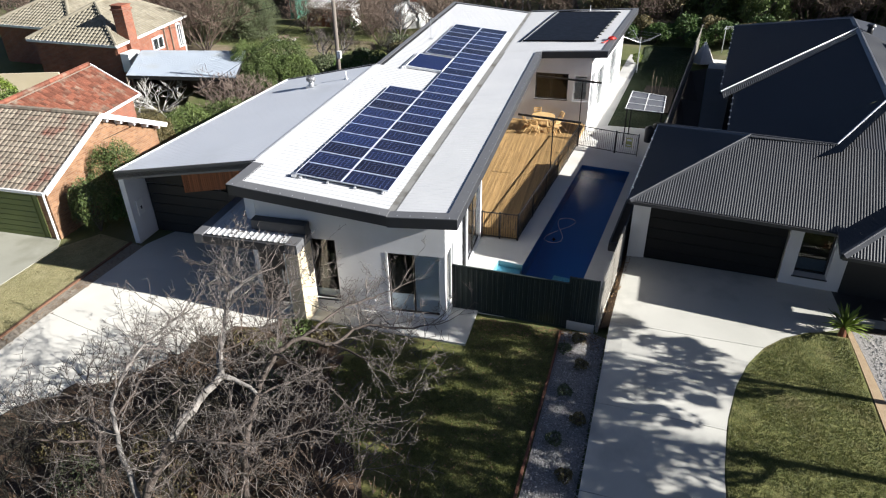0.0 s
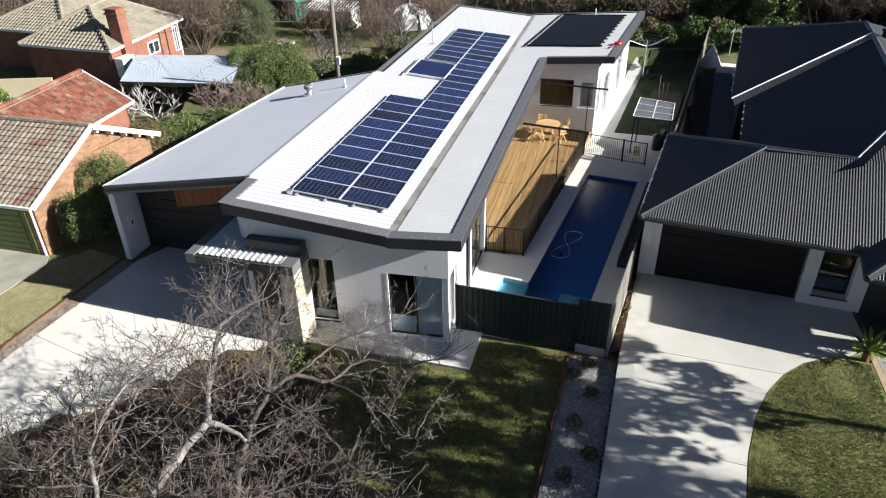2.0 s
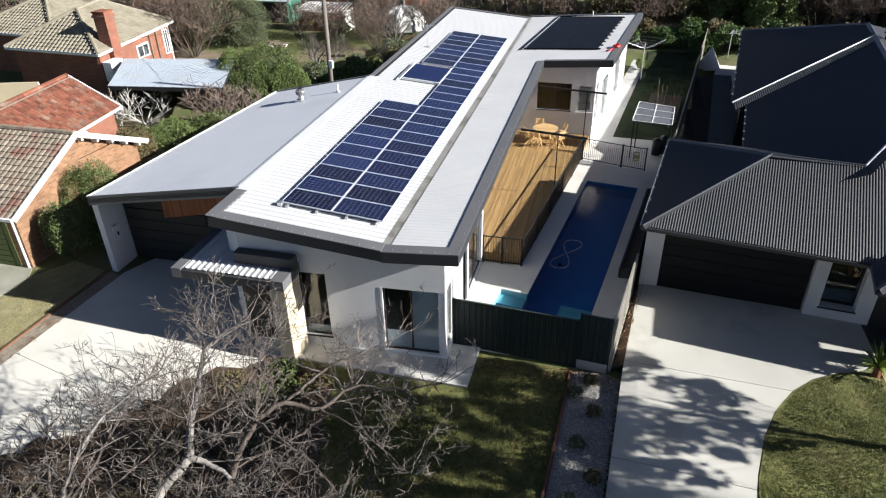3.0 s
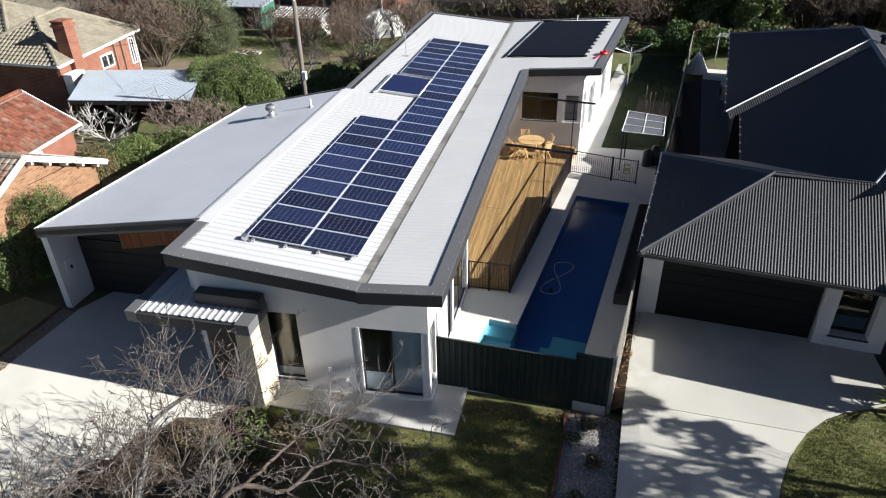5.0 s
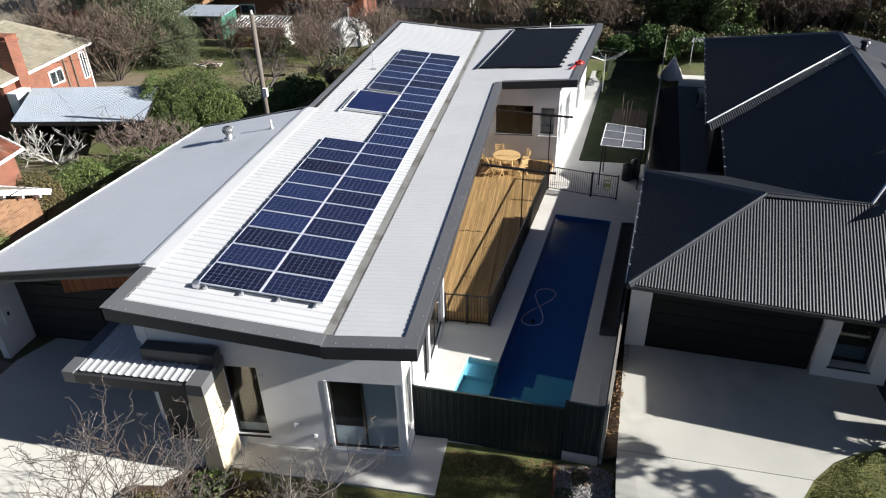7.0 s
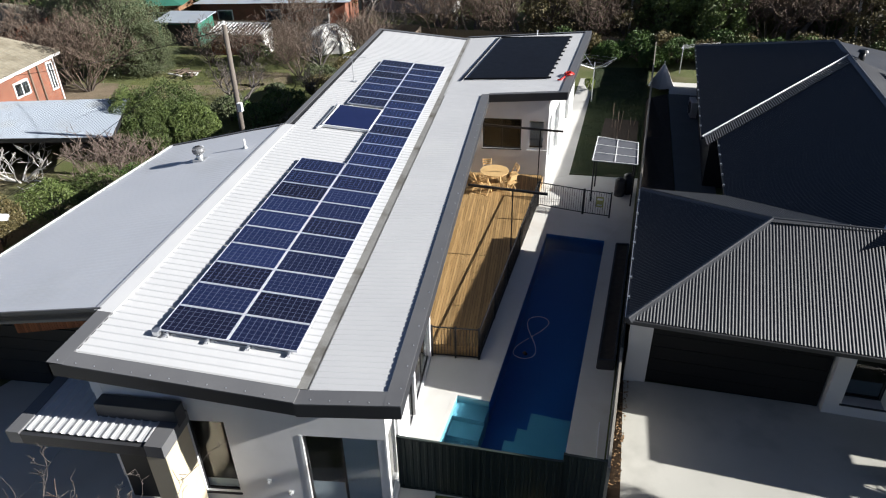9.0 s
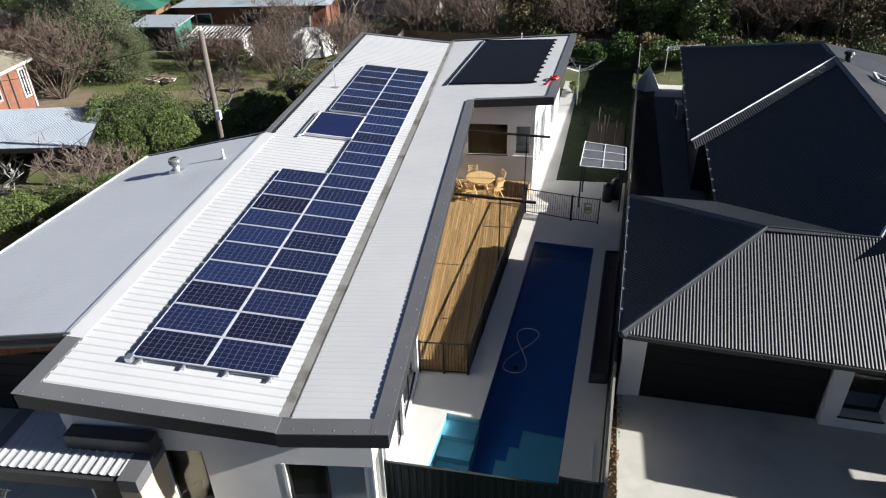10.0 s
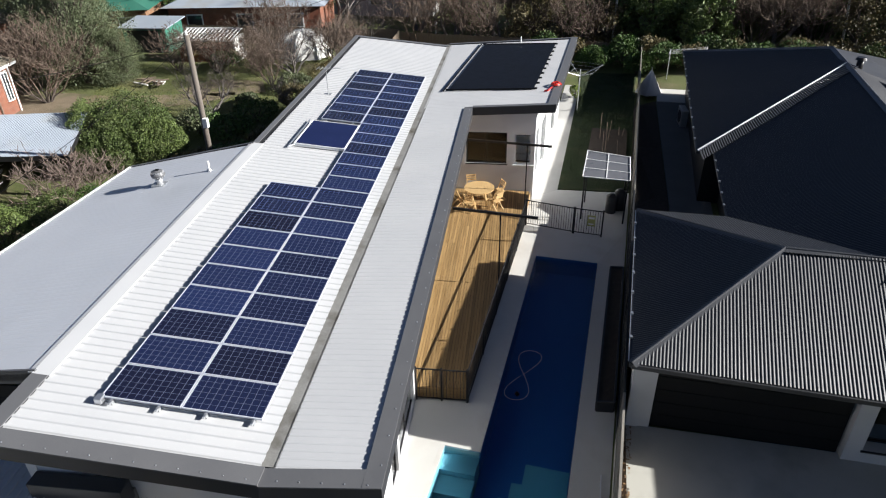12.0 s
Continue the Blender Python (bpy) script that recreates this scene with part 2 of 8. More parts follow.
COLLECTOR = surface("dark_blue_absorber", (0.008, 0.012, 0.05), (0.014, 0.02, 0.075), 1.0, 0.16, 0.0, spec=0.6)
RED_PLASTIC = surface("red_plastic", (0.65, 0.03, 0.02), (0.75, 0.05, 0.03), 5, 0.4, 0.0)
BARK = surface("grey_bark", (0.055, 0.046, 0.042), (0.21, 0.19, 0.175), 6.0, 0.9, 0.6, 30, stretch=(1, 1, 0.3), dist=0.02)
BARK_DARK = surface("dark_bark", (0.05, 0.038, 0.031), (0.125, 0.1, 0.085), 6.0, 0.92, 0.6, 30, stretch=(1, 1, 0.3), dist=0.02)
TWIG = surface("grey_brown_twigs", (0.045, 0.036, 0.031), (0.16, 0.135, 0.12), 3.0, 0.85, 0.0, island=0.25)
# near-black twig tone, mixed in among the paler twigs
TWIG_DARK = surface("dark_mossy_twigs", (0.018, 0.016, 0.011), (0.07, 0.06, 0.042), 2.0, 0.9, 0.0, island=0.4)
TWIG_RED = surface("brown_twigs", (0.09, 0.063, 0.048), (0.19, 0.14, 0.108), 3.0, 0.85, 0.0, island=0.25)
POLE = surface("weathered_pole_timber", (0.11, 0.09, 0.075), (0.19, 0.165, 0.14), 3.0, 0.9, 0.4, 30, stretch=(6, 6, 0.5))
SOIL = surface("dark_soil", (0.035, 0.026, 0.02), (0.085, 0.065, 0.048), 6.0, 0.95, 0.8, 40, dist=0.03)
MULCH = surface("leaf_litter_mulch", (0.028, 0.019, 0.013), (0.125, 0.08, 0.05), 5.0, 0.95, 0.8, 50, dist=0.03)
PEBBLE = surface("grey_white_pebbles", (0.20, 0.19, 0.18), (0.46, 0.445, 0.425), 8.0, 0.75, 0.1, 60, island=0.5)
PEBBLE_BED = surface("grey_gravel_bed", (0.13, 0.12, 0.11), (0.40, 0.38, 0.36), 30.0, 0.9, 0.8, 90, dist=0.02)
LINER = surface("blue_pool_finish", (0.016, 0.115, 0.37), (0.025, 0.15, 0.43), 3.0, 0.6, 0.05, 60)
STEP_LINER = surface("pale_blue_step_finish", (0.16, 0.33, 0.38), (0.21, 0.39, 0.43), 3.0, 0.6, 0.05, 60)
TIMBER = surface("pale_teak", (0.50, 0.32, 0.14), (0.64, 0.44, 0.21), 3.0, 0.55, 0.1, 40, stretch=(6, 1, 1))
OLD_TIMBER = surface("grey_brown_paling", (0.12, 0.09, 0.07), (0.22, 0.17, 0.13), 2.0, 0.9, 0.3, 40, stretch=(8, 8, 0.7), rand=0.25)
TILE_BROWN = surface("lichened_terracotta_tile", (0.18, 0.14, 0.105), (0.33, 0.285, 0.22), 5.0, 0.9, 0.35, 40, island=0.2, stain=(0.19, 0.09, 0.065), stain_scale=1.1)
TILE_SINGLE = surface("lichened_single_tile", (0.18, 0.14, 0.105), (0.33, 0.285, 0.22), 5.0, 0.9, 0.35, 40, rand=0.2, stain=(0.19, 0.09, 0.065), stain_scale=1.1, coords="World")
TILE_RED = surface("red_terracotta_tile", (0.115, 0.037, 0.023), (0.22, 0.082, 0.048), 5.0, 0.85, 0.3, 40, island=0.35, stain=(0.20, 0.155, 0.115), stain_scale=1.8)
TILE_GREY = surface("grey_brown_concrete_tile", (0.19, 0.17, 0.125), (0.28, 0.25, 0.19), 3.0, 0.85, 0.3, 40, island=0.12, stain=(0.18, 0.155, 0.11), stain_scale=1.2)
BRICK_ORANGE = brick_material("orange_brick", (0.19, 0.058, 0.032), (0.26, 0.09, 0.048), (0.24, 0.20, 0.165))
BRICK_TAN = brick_material("tan_brown_brick", (0.165, 0.075, 0.034), (0.27, 0.14, 0.068), (0.26, 0.21, 0.16))
DOOR_GREEN = surface("olive_green_paint", (0.11, 0.14, 0.042), (0.16, 0.19, 0.06), 1.0, 0.6, 0.1, 40)
SHED_GREEN = surface("green_steel_shed", (0.03, 0.14, 0.10), (0.05, 0.18, 0.13), 1.0, 0.5, 0.05, 40)
SHED_ROOF = surface("pale_zinc_roofing", (0.29, 0.33, 0.38), (0.37, 0.41, 0.46), 0.7, 0.5, 0.05, 40, stain=(0.32, 0.33, 0.33), stain_scale=0.5)
CANVAS = surface("white_canvas", (0.60, 0.59, 0.56), (0.74, 0.73, 0.70), 2.0, 0.85, 0.2, 30)
# near-black tone that puts the dimness of unlit rooms into the colour
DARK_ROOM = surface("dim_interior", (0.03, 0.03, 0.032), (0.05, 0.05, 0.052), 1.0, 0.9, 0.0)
CURTAIN = surface("pale_grey_blind", (0.56, 0.62, 0.66), (0.64, 0.70, 0.74), 2.0, 0.85, 0.05, 40)
BLIND_GREY = surface("mid_grey_blind", (0.10, 0.105, 0.11), (0.15, 0.155, 0.16), 2.0, 0.8, 0.05, 40)
GLASS = glass_pane("window_glass", (0.90, 0.94, 0.95))
GLASS_DARK = glass_pane("tinted_window_glass", (0.30, 0.33, 0.35))
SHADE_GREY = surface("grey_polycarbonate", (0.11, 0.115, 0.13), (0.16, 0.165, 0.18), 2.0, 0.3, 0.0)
WATER = glass_pane("pool_water", (0.42, 0.74, 0.93), 0.01)
WATER.node_tree.nodes["Principled BSDF"].inputs["IOR"].default_value = 1.33
_n, _l = WATER.node_tree.nodes, WATER.node_tree.links
_w = _n.new("ShaderNodeTexNoise")
_w.inputs["Scale"].default_value, _w.inputs["Detail"].default_value = 5.0, 4
_g = _n.new("ShaderNodeNewGeometry")
_l.new(_g.outputs["Position"], _w.inputs["Vector"])
_b = _n.new("ShaderNodeBump")
_b.inputs["Strength"].default_value, _b.inputs["Distance"].default_value = 0.55, 0.03
_l.new(_w.outputs["Fac"], _b.inputs["Height"])
_l.new(_b.outputs[0], _n["Principled BSDF"].inputs["Normal"])


def leaf_material(name, a, b, k=0.45):
    m = surface(name, a, b, 1.5, 0.55, 0.0, 8.0, island=k, spec=0.35)
    return m


LEAF_DARK = leaf_material("dark_green_leaves", (0.04, 0.08, 0.02), (0.088, 0.145, 0.034))
LEAF_MID = leaf_material("mid_green_leaves", (0.07, 0.11, 0.028), (0.145, 0.18, 0.055))
LEAF_HEDGE = leaf_material("deep_olive_green_leaves", (0.045, 0.075, 0.02), (0.10, 0.125, 0.038))
LEAF_OLIVE = leaf_material("grey_olive_leaves", (0.07, 0.088, 0.042), (0.13, 0.148, 0.078), 0.25)
LEAF_BROWN = leaf_material("brown_green_leaves", (0.085, 0.072, 0.032), (0.165, 0.132, 0.056))
LEAF_LIME = leaf_material("yellow_green_leaves", (0.10, 0.15, 0.02), (0.20, 0.25, 0.05))
GRASS_BLADE = leaf_material("grass_blades", (0.085, 0.11, 0.022), (0.21, 0.205, 0.065), 0.4)
FALLEN = leaf_material("fallen_leaves", (0.13, 0.075, 0.038), (0.27, 0.17, 0.085), 0.5)
GRASS = surface("winter_lawn", (0.05, 0.065, 0.014), (0.19, 0.185, 0.06), 4.0, 0.95, 0.6, 45, coords="World", dist=0.05, stain=(0.13, 0.105, 0.045), stain_scale=0.8, contrast=(0.36, 0.64))
YARD = surface("dry_yard_grass", (0.055, 0.082, 0.02), (0.15, 0.152, 0.056), 0.5, 0.95, 0.7, 30, coords="World", dist=0.05, stain=(0.17, 0.135, 0.085), stain_scale=0.22)
DARK_BACKING = surface("black_curtain_cloth", (0.006, 0.006, 0.007), (0.012, 0.012, 0.013), 3.0, 0.9, 0.1, 40)
SHELF_LINER = surface("teal_ledge_finish", (0.13, 0.38, 0.46), (0.17, 0.44, 0.52), 3.0, 0.6, 0.05, 60)
DRY_GRASS = surface("straw_dry_lawn", (0.16, 0.15, 0.06), (0.36, 0.32, 0.18), 3.0, 0.95, 0.8, 60, coords="World", dist=0.04, stain=(0.25, 0.215, 0.12), stain_scale=0.5)
DRY_BLADE = leaf_material("dry_grass_blades", (0.20, 0.19, 0.08), (0.42, 0.37, 0.21), 0.45)
NB_DOOR = surface("black_door_steel", (0.006, 0.006, 0.006), (0.011, 0.011, 0.011), 1.0, 0.6, 0.03, 50, spec=0.2)
FENCE_SHADED = surface("charcoal_fence_steel", (0.016, 0.017, 0.018), (0.026, 0.027, 0.028), 1.5, 0.55, 0.03, 40)
DRIVE_PALE = surface("pale_exposed_concrete", (0.53, 0.51, 0.455), (0.61, 0.59, 0.535), 0.5, 0.82, 0.2, 70, dist=0.003, stain=(0.50, 0.485, 0.44), stain_scale=0.45, rand=0.03)
BARK_PALE = surface("pale_grey_bark", (0.09, 0.08, 0.07), (0.31, 0.285, 0.26), 5.0, 0.9, 0.7, 26, stretch=(1, 1, 0.5), dist=0.02, stain=(0.055, 0.048, 0.042), stain_scale=2.2)
TWIG_GREY = surface("grey_brown_fine_twigs", (0.04, 0.032, 0.027), (0.22, 0.19, 0.17), 1.2, 0.85, 0.0, island=0.65)
TWIG_PALE = surface("pinkish_brown_twigs", (0.17, 0.125, 0.10), (0.30, 0.235, 0.20), 3.0, 0.85, 0.0, island=0.3)
WHITE_BARK = surface("bleached_white_stems", (0.42, 0.40, 0.37), (0.60, 0.58, 0.55), 4.0, 0.85, 0.1, 30)
# rear lawn tones: grass darkened in colour to carry the shade there
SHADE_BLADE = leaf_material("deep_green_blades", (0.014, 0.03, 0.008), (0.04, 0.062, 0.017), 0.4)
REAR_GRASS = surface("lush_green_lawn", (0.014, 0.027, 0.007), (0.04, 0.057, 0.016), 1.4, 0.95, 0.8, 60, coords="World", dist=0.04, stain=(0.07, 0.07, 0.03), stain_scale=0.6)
BARE_EARTH = surface("bare_tan_earth", (0.13, 0.10, 0.065), (0.26, 0.205, 0.14), 1.5, 0.95, 0.7, 40, coords="World", dist=0.03, stain=(0.09, 0.10, 0.04), stain_scale=0.6)
GUTTER_DARK = surface("dirty_gutter_steel", (0.17, 0.168, 0.16), (0.27, 0.265, 0.25), 2.0, 0.7, 0.1, 30, stain=(0.07, 0.058, 0.04), stain_scale=1.2)
GARAGE_WHITE = surface("pale_blue_grey_roofing", (0.56, 0.58, 0.62), (0.62, 0.64, 0.68), 0.6, 0.5, 0.03, 60, spec=0.4, stain=(0.53, 0.55, 0.58), stain_scale=0.35)

# ---- plan ----
def P(u, v, z=0.0):
    """A point in the pool's own frame: u along the pool, v across it."""
    return (-3.92 + 0.1444 * u + 0.9895 * v, 19.61 + 0.9895 * u - 0.1444 * v, z)


def fence_x(y):
    return -0.90 + 0.146 * (y - 15.85)


def smooth(t):
    t = min(max(t, 0.0), 1.0)
    return t * t * (3 - 2 * t)


def ground_z(x, y):
    edge = fence_x(y) + 0.1 if y > 15.85 else -1.25 + 0.063 * (y - 3) - 0.06
    right = 0.34 * min(max((x - edge) / 0.06, 0), 1) * min(max((y - 4) / 12, 0), 1)
    left = 0.06 * min(max(-12.8 - x, 0), 8.0)
    return right + left - 0.02


def on(x, y, dz=0.0):
    return (x, y, ground_z(x, y) + dz)


# ---- the ground ----
gx = [-600, -250, -120, -80] + [-60 + k for k in range(91)] + [45, 80, 150, 300, 600]
gy = [-600, -250, -100, -40] + [-16 + k for k in range(122)] + [120, 160, 250, 400, 700]
gv = [(x, y, min(ground_z(x + k, y + j) for k in (-1, 0, 1) for j in (-1, 0, 1)) + (0.015 * noise.noise((x * 0.7, y * 0.7, 0)))) for y in gy for x in gx]
gf = []
for j in range(len(gy) - 1):
    for i in range(len(gx) - 1):
        cx, cy = (gx[i] + gx[i + 1]) / 2, (gy[j] + gy[j + 1]) / 2
        if 16.9 < cy < 31.2 and -5.9 < cx < fence_x(cy) - 0.55:
            continue
        a = j * len(gx) + i
        gf.append((a, a + 1, a + 1 + len(gx), a + len(gx)))
raw("ground", gv, gf, YARD, label="winter lawn and bare yard earth", kind="structure", smooth=True)


def sheet(name, pts, dz, mat, thick=0.06, step=1.0, label="", kind="structure", parent=None):
    """A paved or planted area that follows the ground: a polygon cut into a fan of strips along y."""
    bm = B()
    bm.faces.new([bm.verts.new((x, y, 0)) for x, y in pts])
    for axis in (0, 1):
        lo, hi = min(p[axis] for p in pts), max(p[axis] for p in pts)
        c = math.floor(lo) + step
        while c < hi:
            n = [0, 0, 0]
            n[axis] = 1
            co = [0, 0, 0]
            co[axis] = c
            bmesh.ops.bisect_plane(bm, geom=bm.verts[:] + bm.edges[:] + bm.faces[:], plane_co=co, plane_no=n)
            c += step
    for v in bm.verts:
        v.co.z = ground_z(v.co.x, v.co.y) + dz
    r = bmesh.ops.extrude_face_region(bm, geom=bm.faces[:])
    down = [g for g in r["geom"] if isinstance(g, bmesh.types.BMVert)]
    for v in down:
        v.co.z -= thick
    bmesh.ops.recalc_face_normals(bm, faces=bm.faces[:])
    return part(name, bm, mat, parent, label, kind=kind)


# front lawn, gravel strip, drives
lawn_front = [(-16.5, 3.0), (-2.75, 3.0), (-2.12, 14.0), (-2.05, 15.3), (-5.0, 15.9), (-5.0, 14.1), (-11.2, 14.3), (-12.6, 9.6), (-15.0, 5.5)]
sheet("lawn", lawn_front, 0.03, GRASS, label="shaded front lawn with thin winter grass")
sheet("gravel_strip", [(-2.62, 3.0), (-1.33, 3.0), (-0.98, 8.6), (-0.54, 15.6), (-0.9, 15.75), (-1.98, 15.7), (-2.06, 14.0)], 0.035, PEBBLE_BED, label="grey pebble strip beside the drive")
edge = B()
for a, b in zip([(-2.68, 3.0), (-2.45, 8.3), (-2.09, 14.0)], [(-2.45, 8.3), (-2.09, 14.0), (-2.02, 15.6)]):
    beam(edge, on(*a, 0.05), on(*b, 0.05), 0.07, 0.12)
part("lawn_edging", edge, surface("red_brick_edging", (0.10, 0.04, 0.025), (0.17, 0.075, 0.045), 5, 0.9, 0.3), label="red-brown edging between lawn and gravel", kind="structure")

nb_drive = tagged(new("road"), "pale concrete drive of the neighbouring house with shrinkage joints", "driveway", kind="structure")
ORIGIN[nb_drive] = Vector((0, 0, 0))
drive_right = [(2.65, 3.0), (2.62, 8.0), (2.72, 10.6), (2.95, 12.4), (3.35, 14.0), (3.8, 15.1), (4.35, 15.95), (5.0, 16.6), (5.9, 17.15), (7.2, 17.45)]


def right_at(y):
    for (xa, ya), (xb, yb) in zip(drive_right, drive_right[1:]):
        if ya <= y <= yb:
            return xa + (xb - xa) * (y - ya) / (yb - ya)
    return 7.2


def left_at(y):
    return -1.25 + 0.063 * (y - 3) if y < 15.6 else -0.457 + 0.10 * (y - 15.6)


joints = [3.0, 8.9, 12.1, 16.0, 20.6]
for ya, yb in zip(joints, joints[1:]):
    ys = [ya + 0.008 + (yb - ya - 0.016) * k / 8 for k in range(9)]
    pl = [(left_at(y), y + 0.12) for y in ys]
    pr = [(min(right_at(y), 7.2), y - 0.045 * 3.5) for y in ys if y < 17.45]
    if yb > 17.5:
        pr += [(7.2, 17.6), (7.2, 19.3), (5.6, 20.2)]
    sheet("concrete_slab", pl + pr[::-1], 0.05, CONCRETE, 0.09, parent=nb_drive, kind="")

left_drive = tagged(new("pavement"), "pale concrete drive in front of the white garage", "driveway", kind="structure")
ORIGIN[left_drive] = Vector((0, 0, 0))
for pts in ([(-19.45, 12.0), (-19.15, 17.0), (-18.2, 19.4), (-15.5, 19.4), (-15.5, 11.2)], [(-15.485, 11.2), (-15.485, 19.4), (-12.9, 19.4), (-12.6, 14.6), (-11.3, 14.4), (-12.6, 9.6), (-13.0, 9.0)],
            [(-19.75, 3.0), (-19.47, 11.985), (-15.5, 11.185), (-15.5, 3.0)], [(-15.485, 3.0), (-15.485, 11.185), (-13.02, 8.98), (-14.95, 5.4), (-16.4, 3.0)]):
    sheet("concrete_slab", pts, 0.05, DRIVE_PALE, 0.09, parent=left_drive, kind="")
sheet("garden_bed", [(-20.0, 3.0), (-19.75, 3.0), (-19.45, 12.0), (-19.15, 16.8), (-19.75, 16.9), (-19.95, 12.0)], 0.05, surface("tan_gravel_and_litter", (0.11, 0.085, 0.06), (0.36, 0.32, 0.26), 14.0, 0.95, 0.8, 60, dist=0.03, stain=(0.12, 0.075, 0.045), stain_scale=1.2), label="strip of tan gravel and leaf litter beside the drive")
edge = B()
for a, b in (((-20.02, 3.0), (-19.97, 12.0)), ((-19.97, 12.0), (-19.77, 16.9))):
    beam(edge, on(*a, 0.05), on(*b, 0.05), 0.09, 0.12)
part("lawn_edging", edge, surface("rusty_timber_edging", (0.10, 0.05, 0.03), (0.19, 0.10, 0.06), 5, 0.9, 0.3), label="red-brown timber edging beside the dry lawn", kind="structure")
sheet("lawn", [(-23.0, 3.0), (-20.0, 3.0), (-19.95, 12.0), (-19.75, 16.9), (-21.5, 17.2), (-22.4, 15.8), (-22.5, 12)], 0.03, DRY_GRASS, label="dry lawn strip between two drives")
sheet("pavement", [(-30, 3.0), (-23.02, 3.0), (-22.52, 12), (-22.42, 15.8), (-22.8, 16.4), (-30, 16.4)], 0.045, surface("aged_grey_green_concrete", (0.27, 0.265, 0.215), (0.36, 0.35, 0.29), 0.6, 0.88, 0.3, 70, dist=0.003, stain=(0.22, 0.215, 0.165), stain_scale=0.7), label="worn concrete drive of the brick house")

front_slab = B()
slab(front_slab, [(-12.9, 14.5, 0.06), (-11.2, 14.25, 0.06), (-5.02, 14.17, 0.06), (-5.0, 16.1, 0.06), (-6.0, 16.1, 0.06), (-12.9, 15.5, 0.06)], 0.12)
part("pavement", front_slab, PAVING, label="pale paving strip along the front wall", kind="structure")

paving = tagged(new("pavement"), "pale paving round the pool, half in shade", "paving", kind="structure")
ORIGIN[paving] = Vector((0, 0, 0))
FY = 32.5
for pts in ([(-6.05, 16.1), P(-2.4, -1.03), P(0, -1.03), P(0, 0), P(10.6, 0), (-2.62, 35.3), (-6.05, 35.3)],
            [(-6.05, 16.09), (-0.95, 15.95), P(-2.405, 2.45), P(-2.405, -1.03)],
            [P(-2.4, 2.455), (-0.93, 15.96), (fence_x(FY) - 0.05, FY), P(10.6, 2.455)],
            [P(10.605, 0), P(10.605, 2.455), (fence_x(FY) - 0.05, FY + 0.005), (fence_x(36.2) - 0.05, 36.2), (-1.35, 36.3), (-2.6, 35.31)],
            [(-2.6, 35.32), (-1.35, 36.31), (0.68, 53.0), (-0.3, 53.2)]):
    bm = B()
    slab(bm, [(p[0], p[1], 0.0) for p in pts], 0.09)
    part("paving_slab", bm, PAVING, paving)
sheet("lawn", [(-1.34, 36.33), (fence_x(36.2) - 0.05, 36.22), (fence_x(56) - 0.1, 56), (0.9, 56), (0.69, 53.0)], 0.06, REAR_GRASS, label="narrow rear lawn coloured dark for shade")
sheet("lawn", [(3.25, 3.0), (7.4, 3.0), (7.05, 12.0), (7.12, 17.0), (5.95, 17.05), (5.05, 16.5), (4.4, 15.85), (3.85, 15.0), (3.4, 13.9), (3.0, 12.3), (2.77, 10.6), (2.67, 8.0), (2.7, 3.0)], 0.05, GRASS, label="dry lawn island with a curved edge beside the drive")
sheet("garden_bed", [(7.12, 12.0), (7.5, 12.0), (7.3, 17.4), (7.14, 17.4)], 0.05, surface("tan_edging_grit", (0.27, 0.19, 0.115), (0.40, 0.30, 0.19), 6.0, 0.95, 0.5, 60), label="narrow tan edging strip")
sheet("gravel_strip", [(7.51, 3.0), (12, 3.0), (12, 17.4), (7.31, 17.4), (7.51, 12.0)], 0.045, PEBBLE_BED, label="grey pebble bed with stepping stones")
for x, y in ((8.5, 14.9), (8.45, 13.7), (8.5, 12.5), (8.5, 11.3)):
    bm = B()
    box(bm, x - 0.35, x + 0.35, y - 0.35, y + 0.35, 0.3, 0.44, bevel=0.012)
    tagged(part("stepping_stone", bm, CONCRETE), "square pale stepping stone in pebbles", "paver", "stepping stones")

sheet("garden_bed", [(fence_x(15.95) + 0.12, 15.95), (left_at(15.95) + 0.02, 15.95), (left_at(20.5), 20.5), (0.3, 21.0), (1.4, 28.4), (fence_x(28.4) + 0.12, 28.4)], 0.04, MULCH, label="narrow bed of leaf litter along the fence")

# ---- the pool ----
pool = thing("swimming_pool", P(4, 1.2, 0), "long narrow deep-blue lap pool with steps", "pool")
bm = B()
D = -1.35
outline = [P(-2.4, -1.02), P(-0.01, -1.02), P(-0.01, 0.01), P(10.59, 0.01), P(10.59, 2.44), P(-2.39, 2.44), P(-2.39, -1.02)][:6]
top = [bm.verts.new((p[0], p[1], -0.015)) for p in outline]
low = [bm.verts.new((p[0], p[1], D)) for p in outline]
for k in range(6):
    bm.faces.new((top[k], top[(k + 1) % 6], low[(k + 1) % 6], low[k]))
bm.faces.new(low)
bmesh.ops.recalc_face_normals(bm, faces=bm.faces[:])
part("basin", bm, LINER, pool)
for k, z in enumerate((-0.3, -0.58, -0.86)):
    bm = B()
    u1, u0 = -0.02 - 0.62 * k, -0.02 - 0.62 * (k + 1)
    slab(bm, [P(u0, -1.01, z), P(u1, -1.01, z), P(u1, -0.02, z), P(u0, -0.02, z)], z - D - 0.01)
    part("pool_step", bm, STEP_LINER, pool, "pale blue pool step")
for k, (u0, u1, v0) in enumerate(((-0.5, 0.2, 1.24), (-1.05, -0.5, 0.96), (-2.37, -1.05, 0.68))):
    bm = B()
    slab(bm, [P(u0, v0, -0.5), P(u1, v0, -0.5), P(u1, 2.42, -0.5), P(u0, 2.42, -0.5)], 0.84)
    part("pool_ledge", bm, SHELF_LINER, pool, "teal shallow ledge under water")
